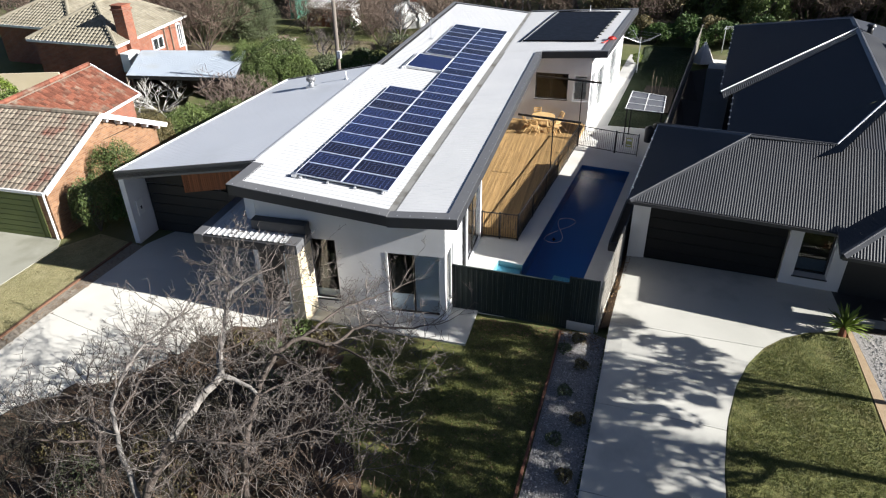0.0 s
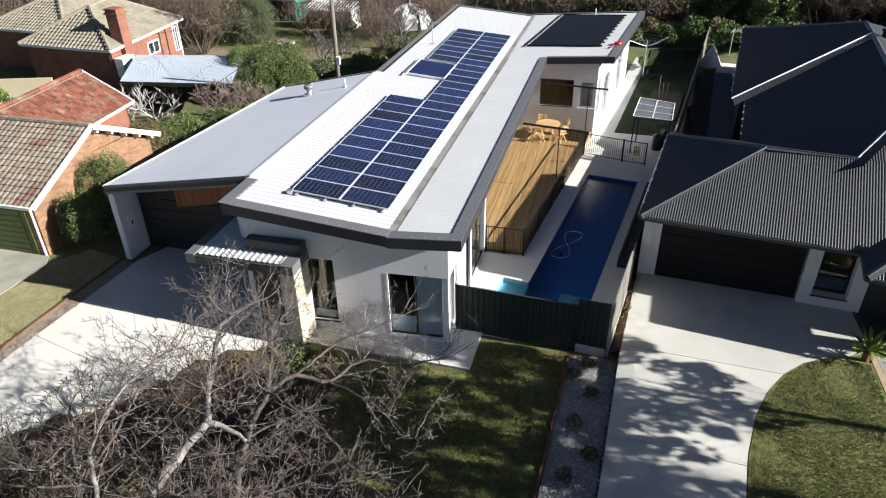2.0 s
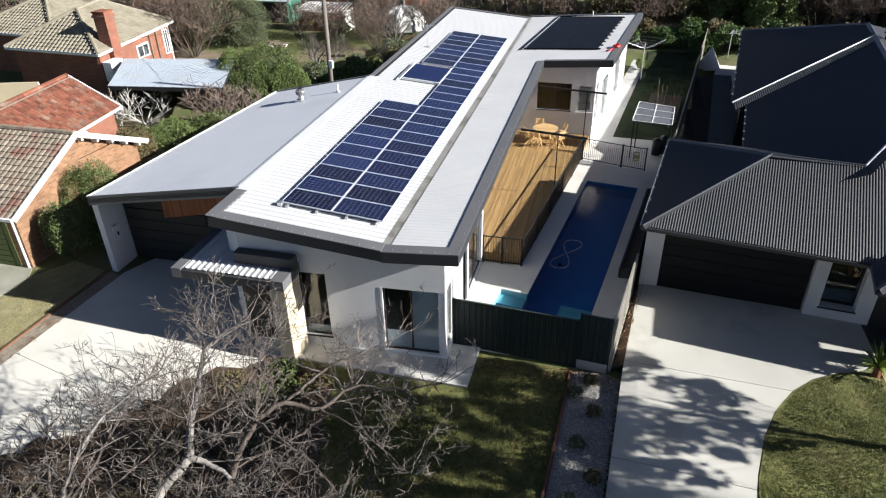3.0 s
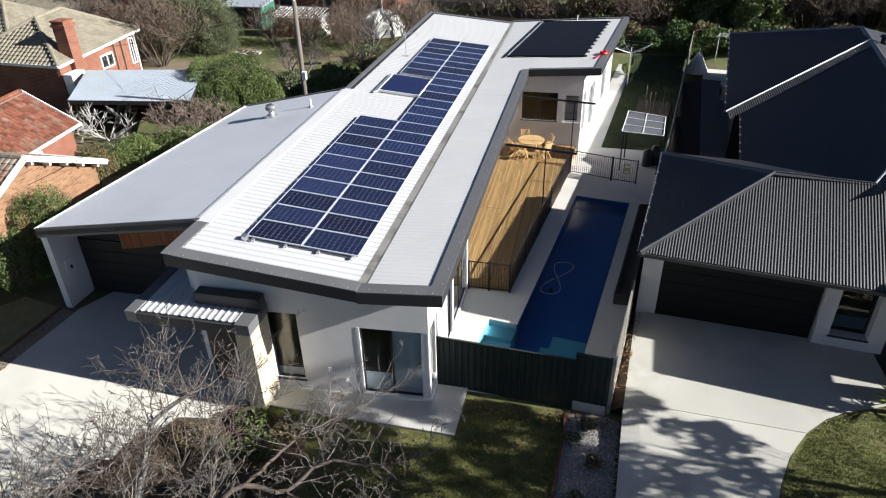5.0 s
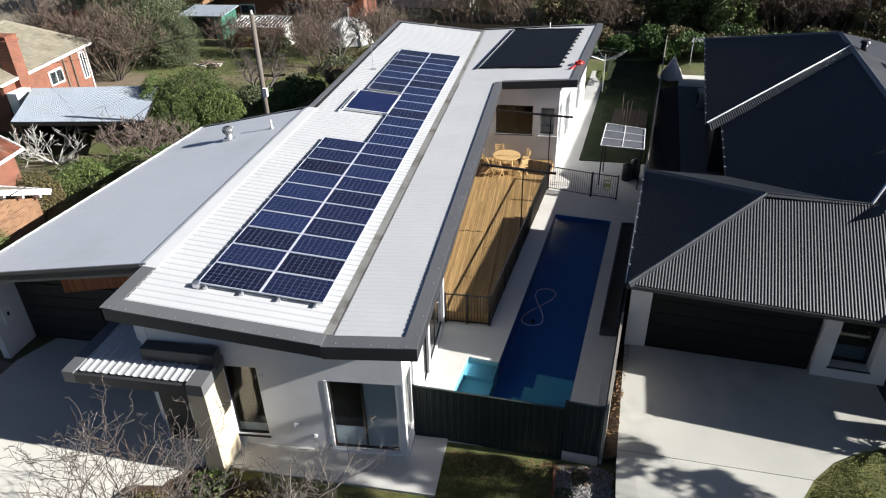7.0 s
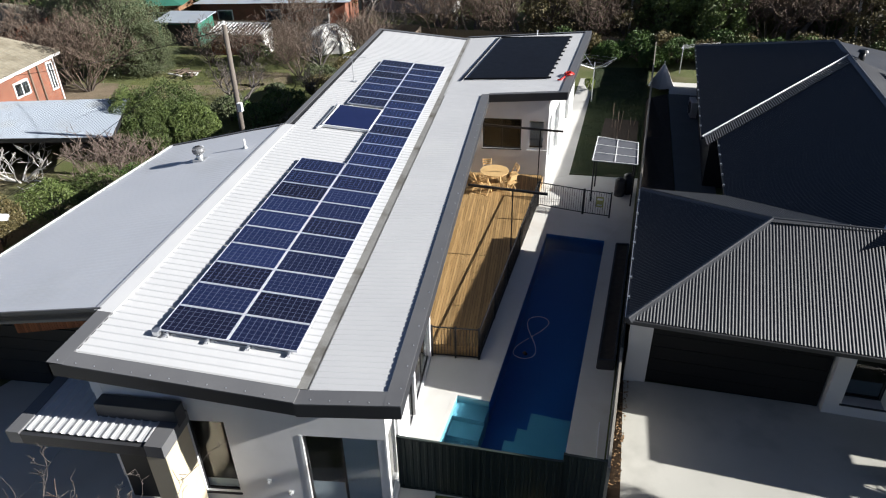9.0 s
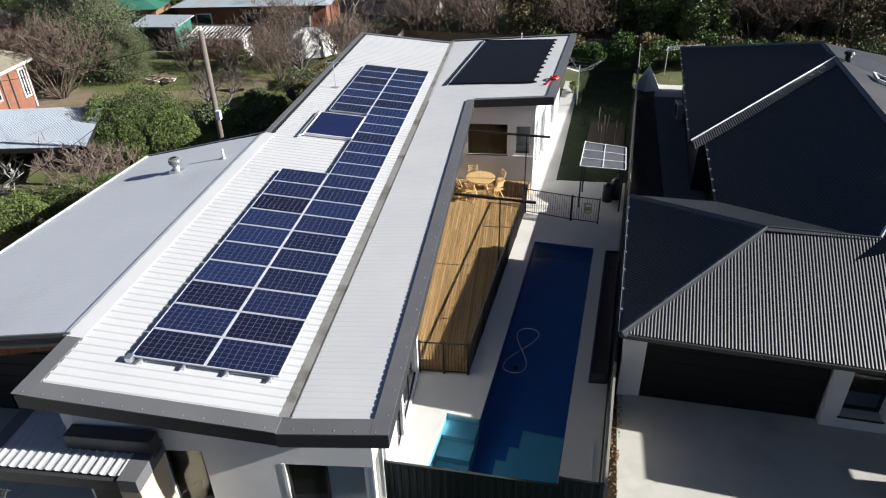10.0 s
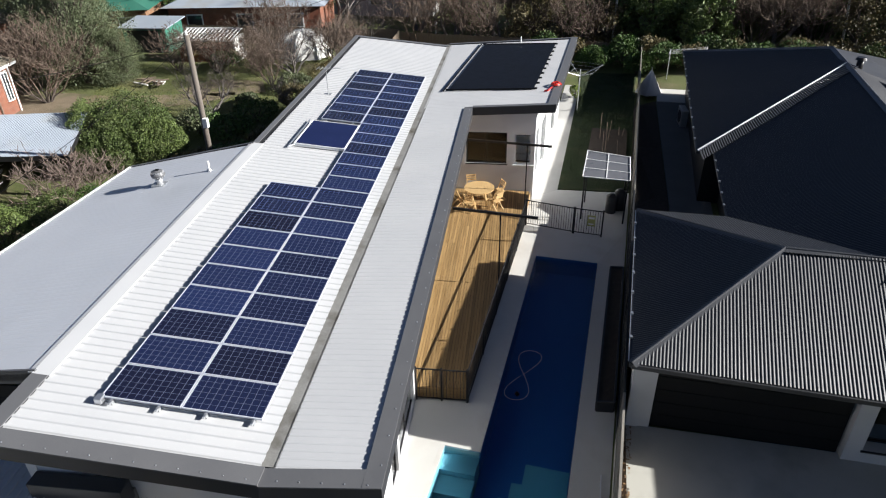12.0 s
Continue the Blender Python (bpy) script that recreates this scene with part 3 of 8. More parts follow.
part("coping", slab(B(), [P(-2.42, -1.14, 0.004), P(0.1, -1.14, 0.004), P(0.1, -1.005, 0.004), P(-2.42, -1.005, 0.004)], 0.12), PAVING, pool, "pale coping edge")
for a, b in ((P(-2.36, -1.01), P(-0.02, -1.01)), (P(-0.022, -1.0), P(-0.022, -0.02))):
    part("alcove_lining", beam(B(), (*a[:2], -0.4), (*b[:2], -0.4), 0.015, 0.76), STEP_LINER, pool, "pale teal lining of the step alcove")
bm = B()
surf_face = bm.faces.new([bm.verts.new((p[0], p[1], -0.13)) for p in outline])
surf_face.normal_update()
if surf_face.normal.z < 0:
    surf_face.normal_flip()
water = part("water", bm, WATER, pool, "still clear pool water")
water.visible_shadow = False

# ---- the main house ----
VAL = -7.62


def z_left(x):
    return 4.36 + 0.095 * (-7.4 - x)


def z_right(x):
    return 4.36 + 0.06 * (x + 7.4)


def z_low(x):
    return 4.925 + 0.205 * (x + 13.1)


house = thing("house", (-9.5, 25.0, 0), "long white rendered single-storey house with a butterfly steel roof", "house")
Y0, Y1, YI = 14.42, 45.9, 34.8


def wing_x(y):
    return -1.78 + 0.132 * (y - 34.8)


roof = part("roof", slab(B(), [(-13.0, Y0 + 0.05, z_left(-13.0) - 0.06), (VAL, Y0 + 0.05, z_left(VAL) - 0.06), (VAL, Y1 - 0.05, z_left(VAL) - 0.06), (-13.0, Y1 - 0.05, z_left(-13.0) - 0.06)], 0.22), FASCIA, house, "butterfly roof of pale profiled steel sheet")
bm = B()
slab(bm, [(-7.5, Y0 + 0.05, z_right(-7.5) - 0.06), (-5.42, Y0 + 0.1, z_right(-5.42) - 0.06), (-5.42, YI + 0.05, z_right(-5.42) - 0.06), (wing_x(YI) - 0.06, YI + 0.05, z_right(-1.8) - 0.06), (wing_x(46.5) - 0.06, 46.45, z_right(-0.3) - 0.06), (-7.5, 46.45, z_right(-7.5) - 0.06)], 0.22)
part("roof_deck", bm, FASCIA, roof)
vs, fs = ribbed(Y0 + 0.38, Y1 - 0.3, 0.25, 0.028, lambda u, e: (-12.74, u, z_left(-12.74)) if e == 0 else (-7.71, u, z_left(-7.71)))
raw("roof_sheet", vs, fs, ROOF_WHITE, roof, "off-white profiled steel sheet")
vs, fs = ribbed(Y0 + 0.42, YI + 0.2, 0.19, 0.012, lambda u, e: (-7.44, u, z_right(-7.44) + 0.005) if e == 0 else (-5.70, u, z_right(-5.70)))
raw("roof_sheet", vs, fs, ROOF_WHITE, roof, "off-white profiled steel sheet")
vs, fs = ribbed(YI + 0.2, 46.2, 0.19, 0.014, lambda u, e: (-7.52, u, z_right(-7.52)) if e == 0 else (wing_x(u) - 0.36, u, z_right(wing_x(u) - 0.36)))
raw("roof_sheet", vs, fs, ROOF_WHITE, roof, "off-white profiled steel sheet")
# box gutter in the valley
bm = B()
beam(bm, (-7.6, Y0 + 0.3, 4.34), (-7.6, 46.4, 4.34), 0.32, 0.02)
part("valley_gutter", bm, GUTTER_DARK, roof, "dull valley gutter with leaf litter")
# solid black block drawn in place of the shaded gap
part("gutter_outlet", box(B(), -7.72, -7.46, Y0 + 0.33, Y0 + 0.47, 4.33, 4.375), DARK_STEEL, roof, "black block for the shaded gap at the gutter end")
bm = B()
beam(bm, (-7.455, Y0 + 0.42, 4.35), (-7.455, 46.2, 4.35), 0.02, 0.03)
part("rib_closure", bm, GUTTER, roof, "dark closure strip under the rib ends")
# flat edge flashings with dark fascias below
edges = [((-13.10, Y0), (VAL, Y0), z_left, 0.42), ((VAL + 0.0, Y0), (-5.36, Y0 + 0.08), z_right, 0.42), ((-5.36, Y0 + 0.08), (-5.36, YI), z_right, 0.36),
         ((-5.36, YI), (wing_x(YI), YI), z_right, 0.22), ((wing_x(YI), YI), (wing_x(46.5), 46.5), z_right, 0.36), ((wing_x(46.5), 46.5), (VAL, 46.5), z_right, 0.2),
         ((VAL, Y1), (-13.10, Y1), z_left, 0.3), ((-13.10, Y1), (-13.10, 29.1), z_left, 0.2), ((-13.10, 16.3), (-13.10, Y0), z_left, 0.36)]
for a, b, zf, w in edges:
    a3, b3 = Vector((a[0], a[1], zf(a[0]) + 0.045)), Vector((b[0], b[1], zf(b[0]) + 0.045))
    d = (b3 - a3).normalized()
    inn = Vector((-d.y, d.x, 0)).normalized()
    ai, bi = a3 + inn * w, b3 + inn * w
    ai.z, bi.z = zf(ai.x) + 0.05, zf(bi.x) + 0.05
    bm = B()
    slab(bm, [a3, b3, bi, ai], 0.03)
    part("edge_flashing", bm, FLASH, roof, "flat grey edge flashing")
    bm = B()
    o = inn * 0.05
    q = [a3 - Vector((0, 0, 0.032)), b3 - Vector((0, 0, 0.032))]
    h = 0.34
    vs8 = [q[0], q[1], q[1] + o, q[0] + o]
    slab(bm, vs8, h)
    part("fascia", bm, FASCIA, roof, "deep charcoal fascia")
screw = tube(B(), (0, 0, 0), (0, 0, 0.012), 0.016, 0.01, 6)
screw_me = bpy.data.meshes.new("screw_head")
screw.to_mesh(screw_me)
screw.free()
screw_me.materials.append(ALU)
for k in range(13):
    x = -12.9 + 0.42 * k
    piece("screw_head", screw_me, roof, pose(x, Y0 + 0.1, z_left(x) + 0.046))
for k in range(5):
    x = -7.3 + 0.42 * k
    piece("screw_head", screw_me, roof, pose(x, Y0 + 0.14, z_right(x) + 0.048))
for k in range(28):
    y = Y0 + 0.6 + 0.72 * k
    piece("screw_head", screw_me, roof, pose(-5.46, y, z_right(-5.46) + 0.046))
bm = B()
slab(bm, [(-13.10, 16.3, z_left(-13.1) + 0.045), (-12.70, 16.3, z_left(-12.7) + 0.05), (-12.70, 29.1, z_left(-12.7) + 0.05), (-13.10, 29.1, z_left(-13.1) + 0.045)], 0.03)
part("edge_flashing", bm, ROOF_WHITE, roof, "white edge flashing beside the lower roof")
bm = B()
slab(bm, [(-13.10, 16.3, z_left(-13.1) + 0.012), (-13.06, 16.3, z_left(-13.1) + 0.012), (-13.06, 29.1, z_left(-13.1) + 0.012), (-13.10, 29.1, z_left(-13.1) + 0.012)], 0.3)
part("fascia", bm, ROOF_WHITE, roof, "white step flashing")
# walls
WT = 0.22
fa, fb = Vector((-12.75, 14.98, 0)), Vector((-5.98, 15.36, 0))
fl = (fb - fa).length
win_front = (fl - 2.0, fl - 0.04, 0.14, 2.56)
win_small = (2.05, 2.95, 0.42, 2.86)
bm = B()
wall(bm, fa, fb, 0.0, z_left(-12.75) - 0.3, WT, [win_front, win_small], z_left(VAL) - 0.32)
part("wall", bm, RENDER, house, "smooth white rendered wall")
ra, rb = Vector((-5.98, 15.36, 0)), Vector((-6.0, 21.5, 0))
right_holes = [(0.04, 1.15, 0.14, 2.56), (2.5, 3.3, 0.1, 2.75), (3.5, 6.0, 0.1, 2.75)]
bm = B()
wall(bm, ra, rb, 0.0, z_right(-6.0) - 0.29, WT, right_holes)
part("wall", bm, RENDER, house, "smooth white rendered wall")
back_holes = [(0.8, 4.4, 0.46, 2.75), (5.2, 8.8, 0.46, 2.75), (9.6, 13.0, 0.46, 2.75)]
ba, bb = Vector((-8.1, 21.5, 0)), Vector((-8.1, 35.2, 0))
bm = B()
wall(bm, ba, bb, 0.0, 4.0, WT, back_holes)
part("wall", bm, RENDER, house, "smooth white rendered wall")
bm = B()
wall(bm, (-6.0, 21.5), (-8.1, 21.5), 0.0, 4.0, WT)
part("wall", bm, RENDER, house, "smooth white rendered wall")
bm = B()
wall(bm, (-12.9, 45.6), (-12.75, 14.98), 0.0, z_left(-12.8) - 0.3, WT)
part("wall", bm, RENDER, house, "smooth white rendered wall")
bm = B()
wing_holes = [(0.35, 2.2, 1.75, 3.25), (2.52, 3.44, 1.72, 3.22)]
wall(bm, (-8.1, 35.2), (-2.56, 35.2), 0.0, z_right(-8.1) - 0.28, WT, [(a + 2.08, b + 2.08, c, d) for a, b, c, d in wing_holes], z_right(-2.56) - 0.28)
part("wall", bm, RENDER, house, "smooth white rendered wall")
bm = B()
side_holes = [(0.25, 1.15, 1.0, 3.2), (2.2, 4.1, 0.3, 2.9), (6.6, 8.6, 0.3, 2.9)]
wall(bm, (-2.56, 35.2), (-1.02, 46.2), 0.0, z_right(-2.56) - 0.28, WT, side_holes, z_right(-1.1) - 0.28)
part("wall", bm, RENDER, house, "smooth white rendered wall")
bm = B()
wall(bm, (-1.02, 46.2), (-12.9, 45.6), 0.0, 4.05, WT)
part("wall", bm, RENDER, house, "smooth white rendered wall")
# floor and inner walls are coloured dark to read as unlit rooms
bm = B()
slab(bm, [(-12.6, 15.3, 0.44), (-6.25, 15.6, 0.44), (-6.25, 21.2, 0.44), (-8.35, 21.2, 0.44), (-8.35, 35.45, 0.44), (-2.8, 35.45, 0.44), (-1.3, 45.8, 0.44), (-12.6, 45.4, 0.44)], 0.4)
part("floor", bm, surface("dim_timber_floor", (0.10, 0.07, 0.045), (0.16, 0.115, 0.075), 2, 0.6, 0.05), house, "interior floor coloured dark for the dim rooms")
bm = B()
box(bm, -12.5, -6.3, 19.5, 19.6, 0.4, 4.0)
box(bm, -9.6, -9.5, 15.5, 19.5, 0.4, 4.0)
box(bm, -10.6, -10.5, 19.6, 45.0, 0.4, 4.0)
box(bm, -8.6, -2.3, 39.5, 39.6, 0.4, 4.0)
part("inner_wall", bm, DARK_ROOM, house, "inner wall coloured dark for the dim rooms")


def window(a, b, hole, parent, frame_mat, mullions=(), glass=GLASS, depth=0.06, sill=True, fw=0.05, setin=0.07):
    """A framed window in a hole of the wall that runs from a to b."""
    a, b = Vector((a[0], a[1], 0)), Vector((b[0], b[1], 0))
    d = (b - a).normalized()
    inn = Vector((-d.y, d.x, 0))
    s0, s1, h0, h1 = hole
    m = Matrix.Translation(a + d * s0 + inn * setin) @ Matrix((d, inn, Vector((0, 0, 1)))).transposed().to_4x4()
    w, h = s1 - s0, h1 - h0
    fr = B()
    for x0, x1, z0, z1 in ((0, fw, 0, h), (w - fw, w, 0, h), (fw, w - fw, 0, fw), (fw, w - fw, h - fw, h)):
        box(fr, x0, x1, 0, depth, h0 + z0, h0 + z1)
    for mu in mullions:
        box(fr, mu * w - fw / 2, mu * w + fw / 2, 0.004, depth - 0.004, h0 + fw, h0 + h - fw)
    bmesh.ops.transform(fr, matrix=m, verts=fr.verts[:])
    win = part("window", fr, frame_mat, parent)
    cuts = [fw] + [mu * w for mu in mullions] + [w - fw]
    for c0, c1 in zip(cuts, cuts[1:]):
        pane = box(B(), c0 + 0.01, c1 - 0.01, depth * 0.4, depth * 0.55, h0 + fw, h0 + h - fw, m)
        ob = part("pane", pane, glass, win)
        ob.visible_shadow = False
    if sill:
        part("sill", box(B(), -0.04, w + 0.04, -setin - 0.04, 0.0, h0 - 0.05, h0 - 0.004, m), frame_mat, win)
    return win


window(fa, fb, win_front, house, DARK_STEEL, (0.46,), GLASS, sill=False)
window(fa, fb, win_small, house, DARK_STEEL, (), GLASS)
for h in right_holes:
    window(ra, rb, h, house, WHITE_PAINT if h[0] < 1 else DARK_STEEL, (0.5,) if h[1] - h[0] > 1.5 else (), GLASS_DARK, sill=False)
for h in back_holes:
    window(ba, bb, h, house, DARK_STEEL, (0.33, 0.67), GLASS_DARK, sill=False)
for k, h in enumerate(wing_holes):
    window((-6.02, 35.2), (-2.56, 35.2), h, house, WHITE_PAINT if k else DARK_STEEL, () if k else (0.5,), GLASS if k else GLASS_DARK, fw=0.09 if k else 0.05)
for h in side_holes:
    window((-2.56, 35.2), (-1.02, 46.2), h, house, WHITE_PAINT, (0.5,) if h[1] - h[0] > 1.5 else (), GLASS)
    sm_ = Matrix.Translation((-2.56, 35.2, 0)) @ Matrix.Rotation(math.atan2(11.0, 1.54), 4, "Z")
    part("net_curtain", box(B(), h[0] + 0.03, h[1] - 0.03, 0.24, 0.25, h[2] + 0.02, h[3] - 0.02, sm_), BLIND_GREY, house, "grey blind behind the glass")
for z in (2.05, 2.55, 2.95):
    part("shelf", box(B(), -3.45, -2.65, 35.5, 35.75, z, z + 0.04), WHITE_PAINT, house, "pale shelf behind the window")
# black sheet added so the room behind the wing window looks unlit
part("dark_curtain", box(B(), -5.7, -3.85, 35.5, 35.52, 1.7, 3.3), DARK_BACKING, house, "black sheet added for the dark room behind the glass")
part("shelf_back", box(B(), -3.5, -2.6, 35.76, 35.8, 1.7, 3.25), WHITE_PAINT, house, "white back of the shelves")
# white upright and sill round the corner window
bm = B()
dd = (fb - fa).normalized()
mm = Matrix.Translation(fa) @ Matrix((dd, Vector((-dd.y, dd.x, 0)), Vector((0, 0, 1)))).transposed().to_4x4()
box(bm, win_front[0] - 0.07, win_front[0], -0.012, 0.1, 0.05, 2.58, mm)
box(bm, win_front[0] - 0.07, fl + 0.07, -0.06, 0.1, 0.05, 0.138, mm)
box(bm, fl - 0.02, fl + 0.08, -0.07, 1.25, 0.053, 0.135, mm)
part("window_surround", bm, WHITE_PAINT, house, "white metal surround of the corner window")
bm = B()
box(bm, win_front[0] + 0.86, win_front[1] - 0.03, 0.15, 0.165, 0.18, 2.53, mm)
part("roller_blind", bm, CURTAIN, house, "drawn pale grey roller blind")
bm = B()
box(bm, win_front[0] + 0.03, win_front[0] + 0.84, 0.15, 0.165, 0.18, 0.86, mm)
part("pale_board", bm, CURTAIN, house, "pale board behind the glass")
# black sheets added close behind the panes to stand for dark rooms
for s0, s1, z0, z1 in ((win_front[0] + 0.03, win_front[0] + 0.85, 0.87, 2.53), (win_small[0] + 0.01, win_small[1] - 0.01, 0.75, 2.85)):
    part("dark_curtain", box(B(), s0, s1, 0.14, 0.148, z0, z1, mm), DARK_BACKING, house, "black sheet added for the dark behind the glass")
part("pale_board", box(B(), win_small[0] + 0.01, win_small[1] - 0.01, 0.14, 0.148, 0.44, 0.748, mm), CURTAIN, house, "pale board behind the glass")
entry = part("entry_door", box(B(), 0.06, 1.0, -0.03, -0.002, 0.08, 2.62, mm), DOOR_DARK, house, "dark entry door under the porch")
part("door_handle", box(B(), 0.88, 0.92, -0.08, -0.031, 0.9, 1.5, mm), ALU, entry, "long silver handle")
part("side_light", box(B(), 1.02, 1.3, -0.02, -0.002, 0.08, 2.62, mm), CURTAIN, house, "pale glazed side light")
# outdoor lights and taps on the front wall
for s, z in ((3.77, 0.95), (4.27, 0.57)):
    bm = B()
    box(bm, s - 0.05, s + 0.05, -0.05, 0, z - 0.05, z + 0.05, mm, 0.01)
    tube(bm, mm @ Vector((s, -0.05, z)), mm @ Vector((s, -0.13, z)), 0.03, 0.035, 8)
    part("wall_tap", bm, WHITE_PAINT, house, "small white outdoor fitting")

# ---- garage wing ----
ga, gb = Vector((-19.25, 17.55, 0)), Vector((-13.0, 16.9, 0))
garage = thing("garage", (-16.5, 22, 0.4), "white garage wing with a low skillion roof", "garage")
LR = [(-19.77, 17.0), (-13.05, 16.35), (-13.05, 29.05), (-18.0, 28.75)]
bm = B()
slab(bm, [(x, y, z_low(x) - 0.05) for x, y in LR], 0.18)
groof = part("roof", bm, FASCIA, garage, "low grey steel skillion roof")


def low_edge(y):
    return -19.77 + (y - 17.0) * 1.77 / 11.75


vs, fs = ribbed(17.0, 28.9, 0.19, 0.006, lambda u, e: (low_edge(u) + 0.05, u, z_low(low_edge(u) + 0.05)) if e == 0 else (-13.07, u, z_low(-13.07)))
raw("roof_sheet", vs, fs, GARAGE_WHITE, groof, "off-white profiled steel sheet")
bm = B()
slab(bm, [(-19.7, 17.05, z_low(-19.7) + 0.004), (-13.07, 16.4, z_low(-13.07) + 0.004), (-13.07, 17.0, z_low(-13.07) + 0.004), (-19.62, 17.02, z_low(-19.62) + 0.004)], 0.03)
part("roof_sheet", bm, GARAGE_WHITE, groof)
for k in range(4):
    a, b = LR[k], LR[(k + 1) % 4]
    if k == 1:
        continue
    bm = B()
    d = (Vector((*b, 0)) - Vector((*a, 0))).normalized()
    o = Vector((-d.y, d.x, 0)) * 0.05
    up = 0.05 if k == 0 else 0.035
    slab(bm, [(a[0], a[1], z_low(a[0]) + up), (b[0], b[1], z_low(b[0]) + up), (b[0] + o.x, b[1] + o.y, z_low(b[0]) + up), (a[0] + o.x, a[1] + o.y, z_low(a[0]) + up)], 0.36)
    part("fascia", bm, FLASH if k == 0 else FASCIA, groof, "charcoal fascia")
    if k in (2, 3):
        bm = B()
        slab(bm, [(a[0], a[1], z_low(a[0]) + 0.06), (b[0], b[1], z_low(b[0]) + 0.06), (b[0] + 1.6 * o.x, b[1] + 1.6 * o.y, z_low(b[0]) + 0.06), (a[0] + 1.6 * o.x, a[1] + 1.6 * o.y, z_low(a[0]) + 0.06)], 0.02)
        part("edge_flashing", bm, WHITE_PAINT if k == 3 else FLASH, groof, "thin edge flashing")
# tall white step flashing where the wing meets the main roof
bm = B()
slab(bm, [(-13.22, 16.34, 4.925), (-13.11, 16.34, 4.944), (-13.11, 29.05, 4.944), (-13.22, 29.05, 4.925)], 0.02)
part("step_flashing", bm, ROOF_WHITE, garage, "white step flashing")
# side pillar wall, door, cedar lining
bm = B()
box(bm, -19.72, -19.48, 17.08, 18.2, 0.35, 3.28)
box(bm, -19.68, -19.48, 18.2, 22.0, 0.35, 3.28)
box(bm, -19.1, -18.9, 22.0, 28.0, 0.35, 3.4)
part("wall", bm, RENDER, garage, "white rendered side wall and pillar")
part("meter_box", box(B(), -19.478, -19.43, 17.4, 17.78, 1.5, 2.15, bevel=0.008), WHITE_PAINT, garage, "white meter box")
part("meter_lock", box(B(), -19.429, -19.42, 17.56, 17.64, 1.72, 1.86), DARK_STEEL, garage, "small dark lock")
bm = B()
box(bm, -19.46, -13.0, 18.25, 18.45, 2.62, 3.6)
part("lintel", bm, DOOR_DARK, garage)
door = thing("garage_door", (-15.9, 18.25, 0.4), "dark charcoal sectional garage door in shade", "garage door")
for k in range(5):
    bm = B()
    box(bm, -19.4, -13.15, 18.2, 18.249, 0.42 + 0.44 * k, 0.42 + 0.44 * k + 0.425, bevel=0.008)
    part("door_panel", bm, DOOR_DARK, door)
slat = B()
box(slat, -0.045, 0.045, -0.01, 0.01, -0.6, 0.6, bevel=0.003)
slat_me = bpy.data.meshes.new("lining_board")
slat.to_mesh(slat_me)
slat.free()
slat_me.materials.append(CEDAR)
for k in range(58):
    x = -17.6 + 0.095 * k
    if x < -13.1:
        piece("lining_board", slat_me, garage, pose(x, 18.2 - 0.0 * k, 3.28 + 0.20 * (x + 16.0)))
bm = B()
box(bm, -13.1, -12.95, 15.3, 19.4, 0.35, 4.3)
part("wall", bm, RENDER, garage, "white rendered wall beside the entry")

# ---- porch ----
porch = thing("porch", (-12.5, 15.0, 0.1), "flat porch canopy with white corrugated sheet on a cream pier", "porch")
PZ = 3.22
cx0, cx1, cy0, cy1 = -14.34, -10.58, 13.9, 17.6
vs, fs = ribbed(cx0 + 0.32, cx1 - 0.42, 0.205, 0.03, lambda u, e: (u, cy0 + 0.12, PZ - 0.01) if e == 0 else (u, cy1, PZ + 0.03))
raw("roof_sheet", vs, fs, ROOF_WHITE, porch, "white corrugated porch sheet")
bm = B()
slab(bm, [(cx0, cy0, PZ + 0.02), (cx0 + 0.32, cy0, PZ + 0.02), (cx0 + 0.32, cy1, PZ + 0.03), (cx0, cy1, PZ + 0.03)], 0.34)
part("fascia", bm, FLASH, porch, "grey boxed canopy edge")
bm = B()
slab(bm, [(cx1 - 0.42, cy0, PZ + 0.02), (cx1, cy0, PZ + 0.02), (cx1, cy1 - 2.55, PZ + 0.03), (cx1 - 0.42, cy1 - 2.55, PZ + 0.03)], 0.34)
part("fascia", bm, FLASH, porch, "grey boxed canopy edge")
bm = B()
slab(bm, [(cx0 + 0.33, cy0 + 0.003, PZ - 0.03), (cx1 - 0.43, cy0 + 0.003, PZ - 0.03), (cx1 - 0.43, cy0 + 0.1, PZ - 0.03), (cx0 + 0.33, cy0 + 0.1, PZ - 0.03)], 0.29)
part("fascia", bm, FASCIA, porch, "charcoal canopy fascia")
bm = B()
slab(bm, [(cx0 + 0.33, cy0 + 0.11, PZ - 0.08), (cx1 - 0.43, cy0 + 0.11, PZ - 0.08), (cx1 - 0.43, cy1, PZ - 0.05), (cx0 + 0.33, cy1, PZ - 0.05)], 0.2)
part("ceiling_board", bm, FASCIA, porch)
bm = B()
box(bm, -11.08, -10.6, 13.96, 14.95, 0.06, PZ - 0.325, bevel=0.01)
part("pier", bm, CREAM, porch, "cream rendered pier")
bm = B()
box(bm, -12.55, -10.57, 14.62, 14.97, 3.1, 3.6, bevel=0.012)
part("upstand", bm, FASCIA, porch, "charcoal upstand against the wall")
bm = B()
box(bm, -12.9, -12.6, 16.6, 16.7, 0.06, 2.3)
part("side_light", bm, CURTAIN, porch, "pale panel beside the entry")

# ---- things on the roofs ----
SLOPE_L = math.degrees(math.atan(0.095))


def roof_pose(x, y, dz=0.0):
    return pose(x, y, z_left(x) + dz, 0, SLOPE_L, 0)


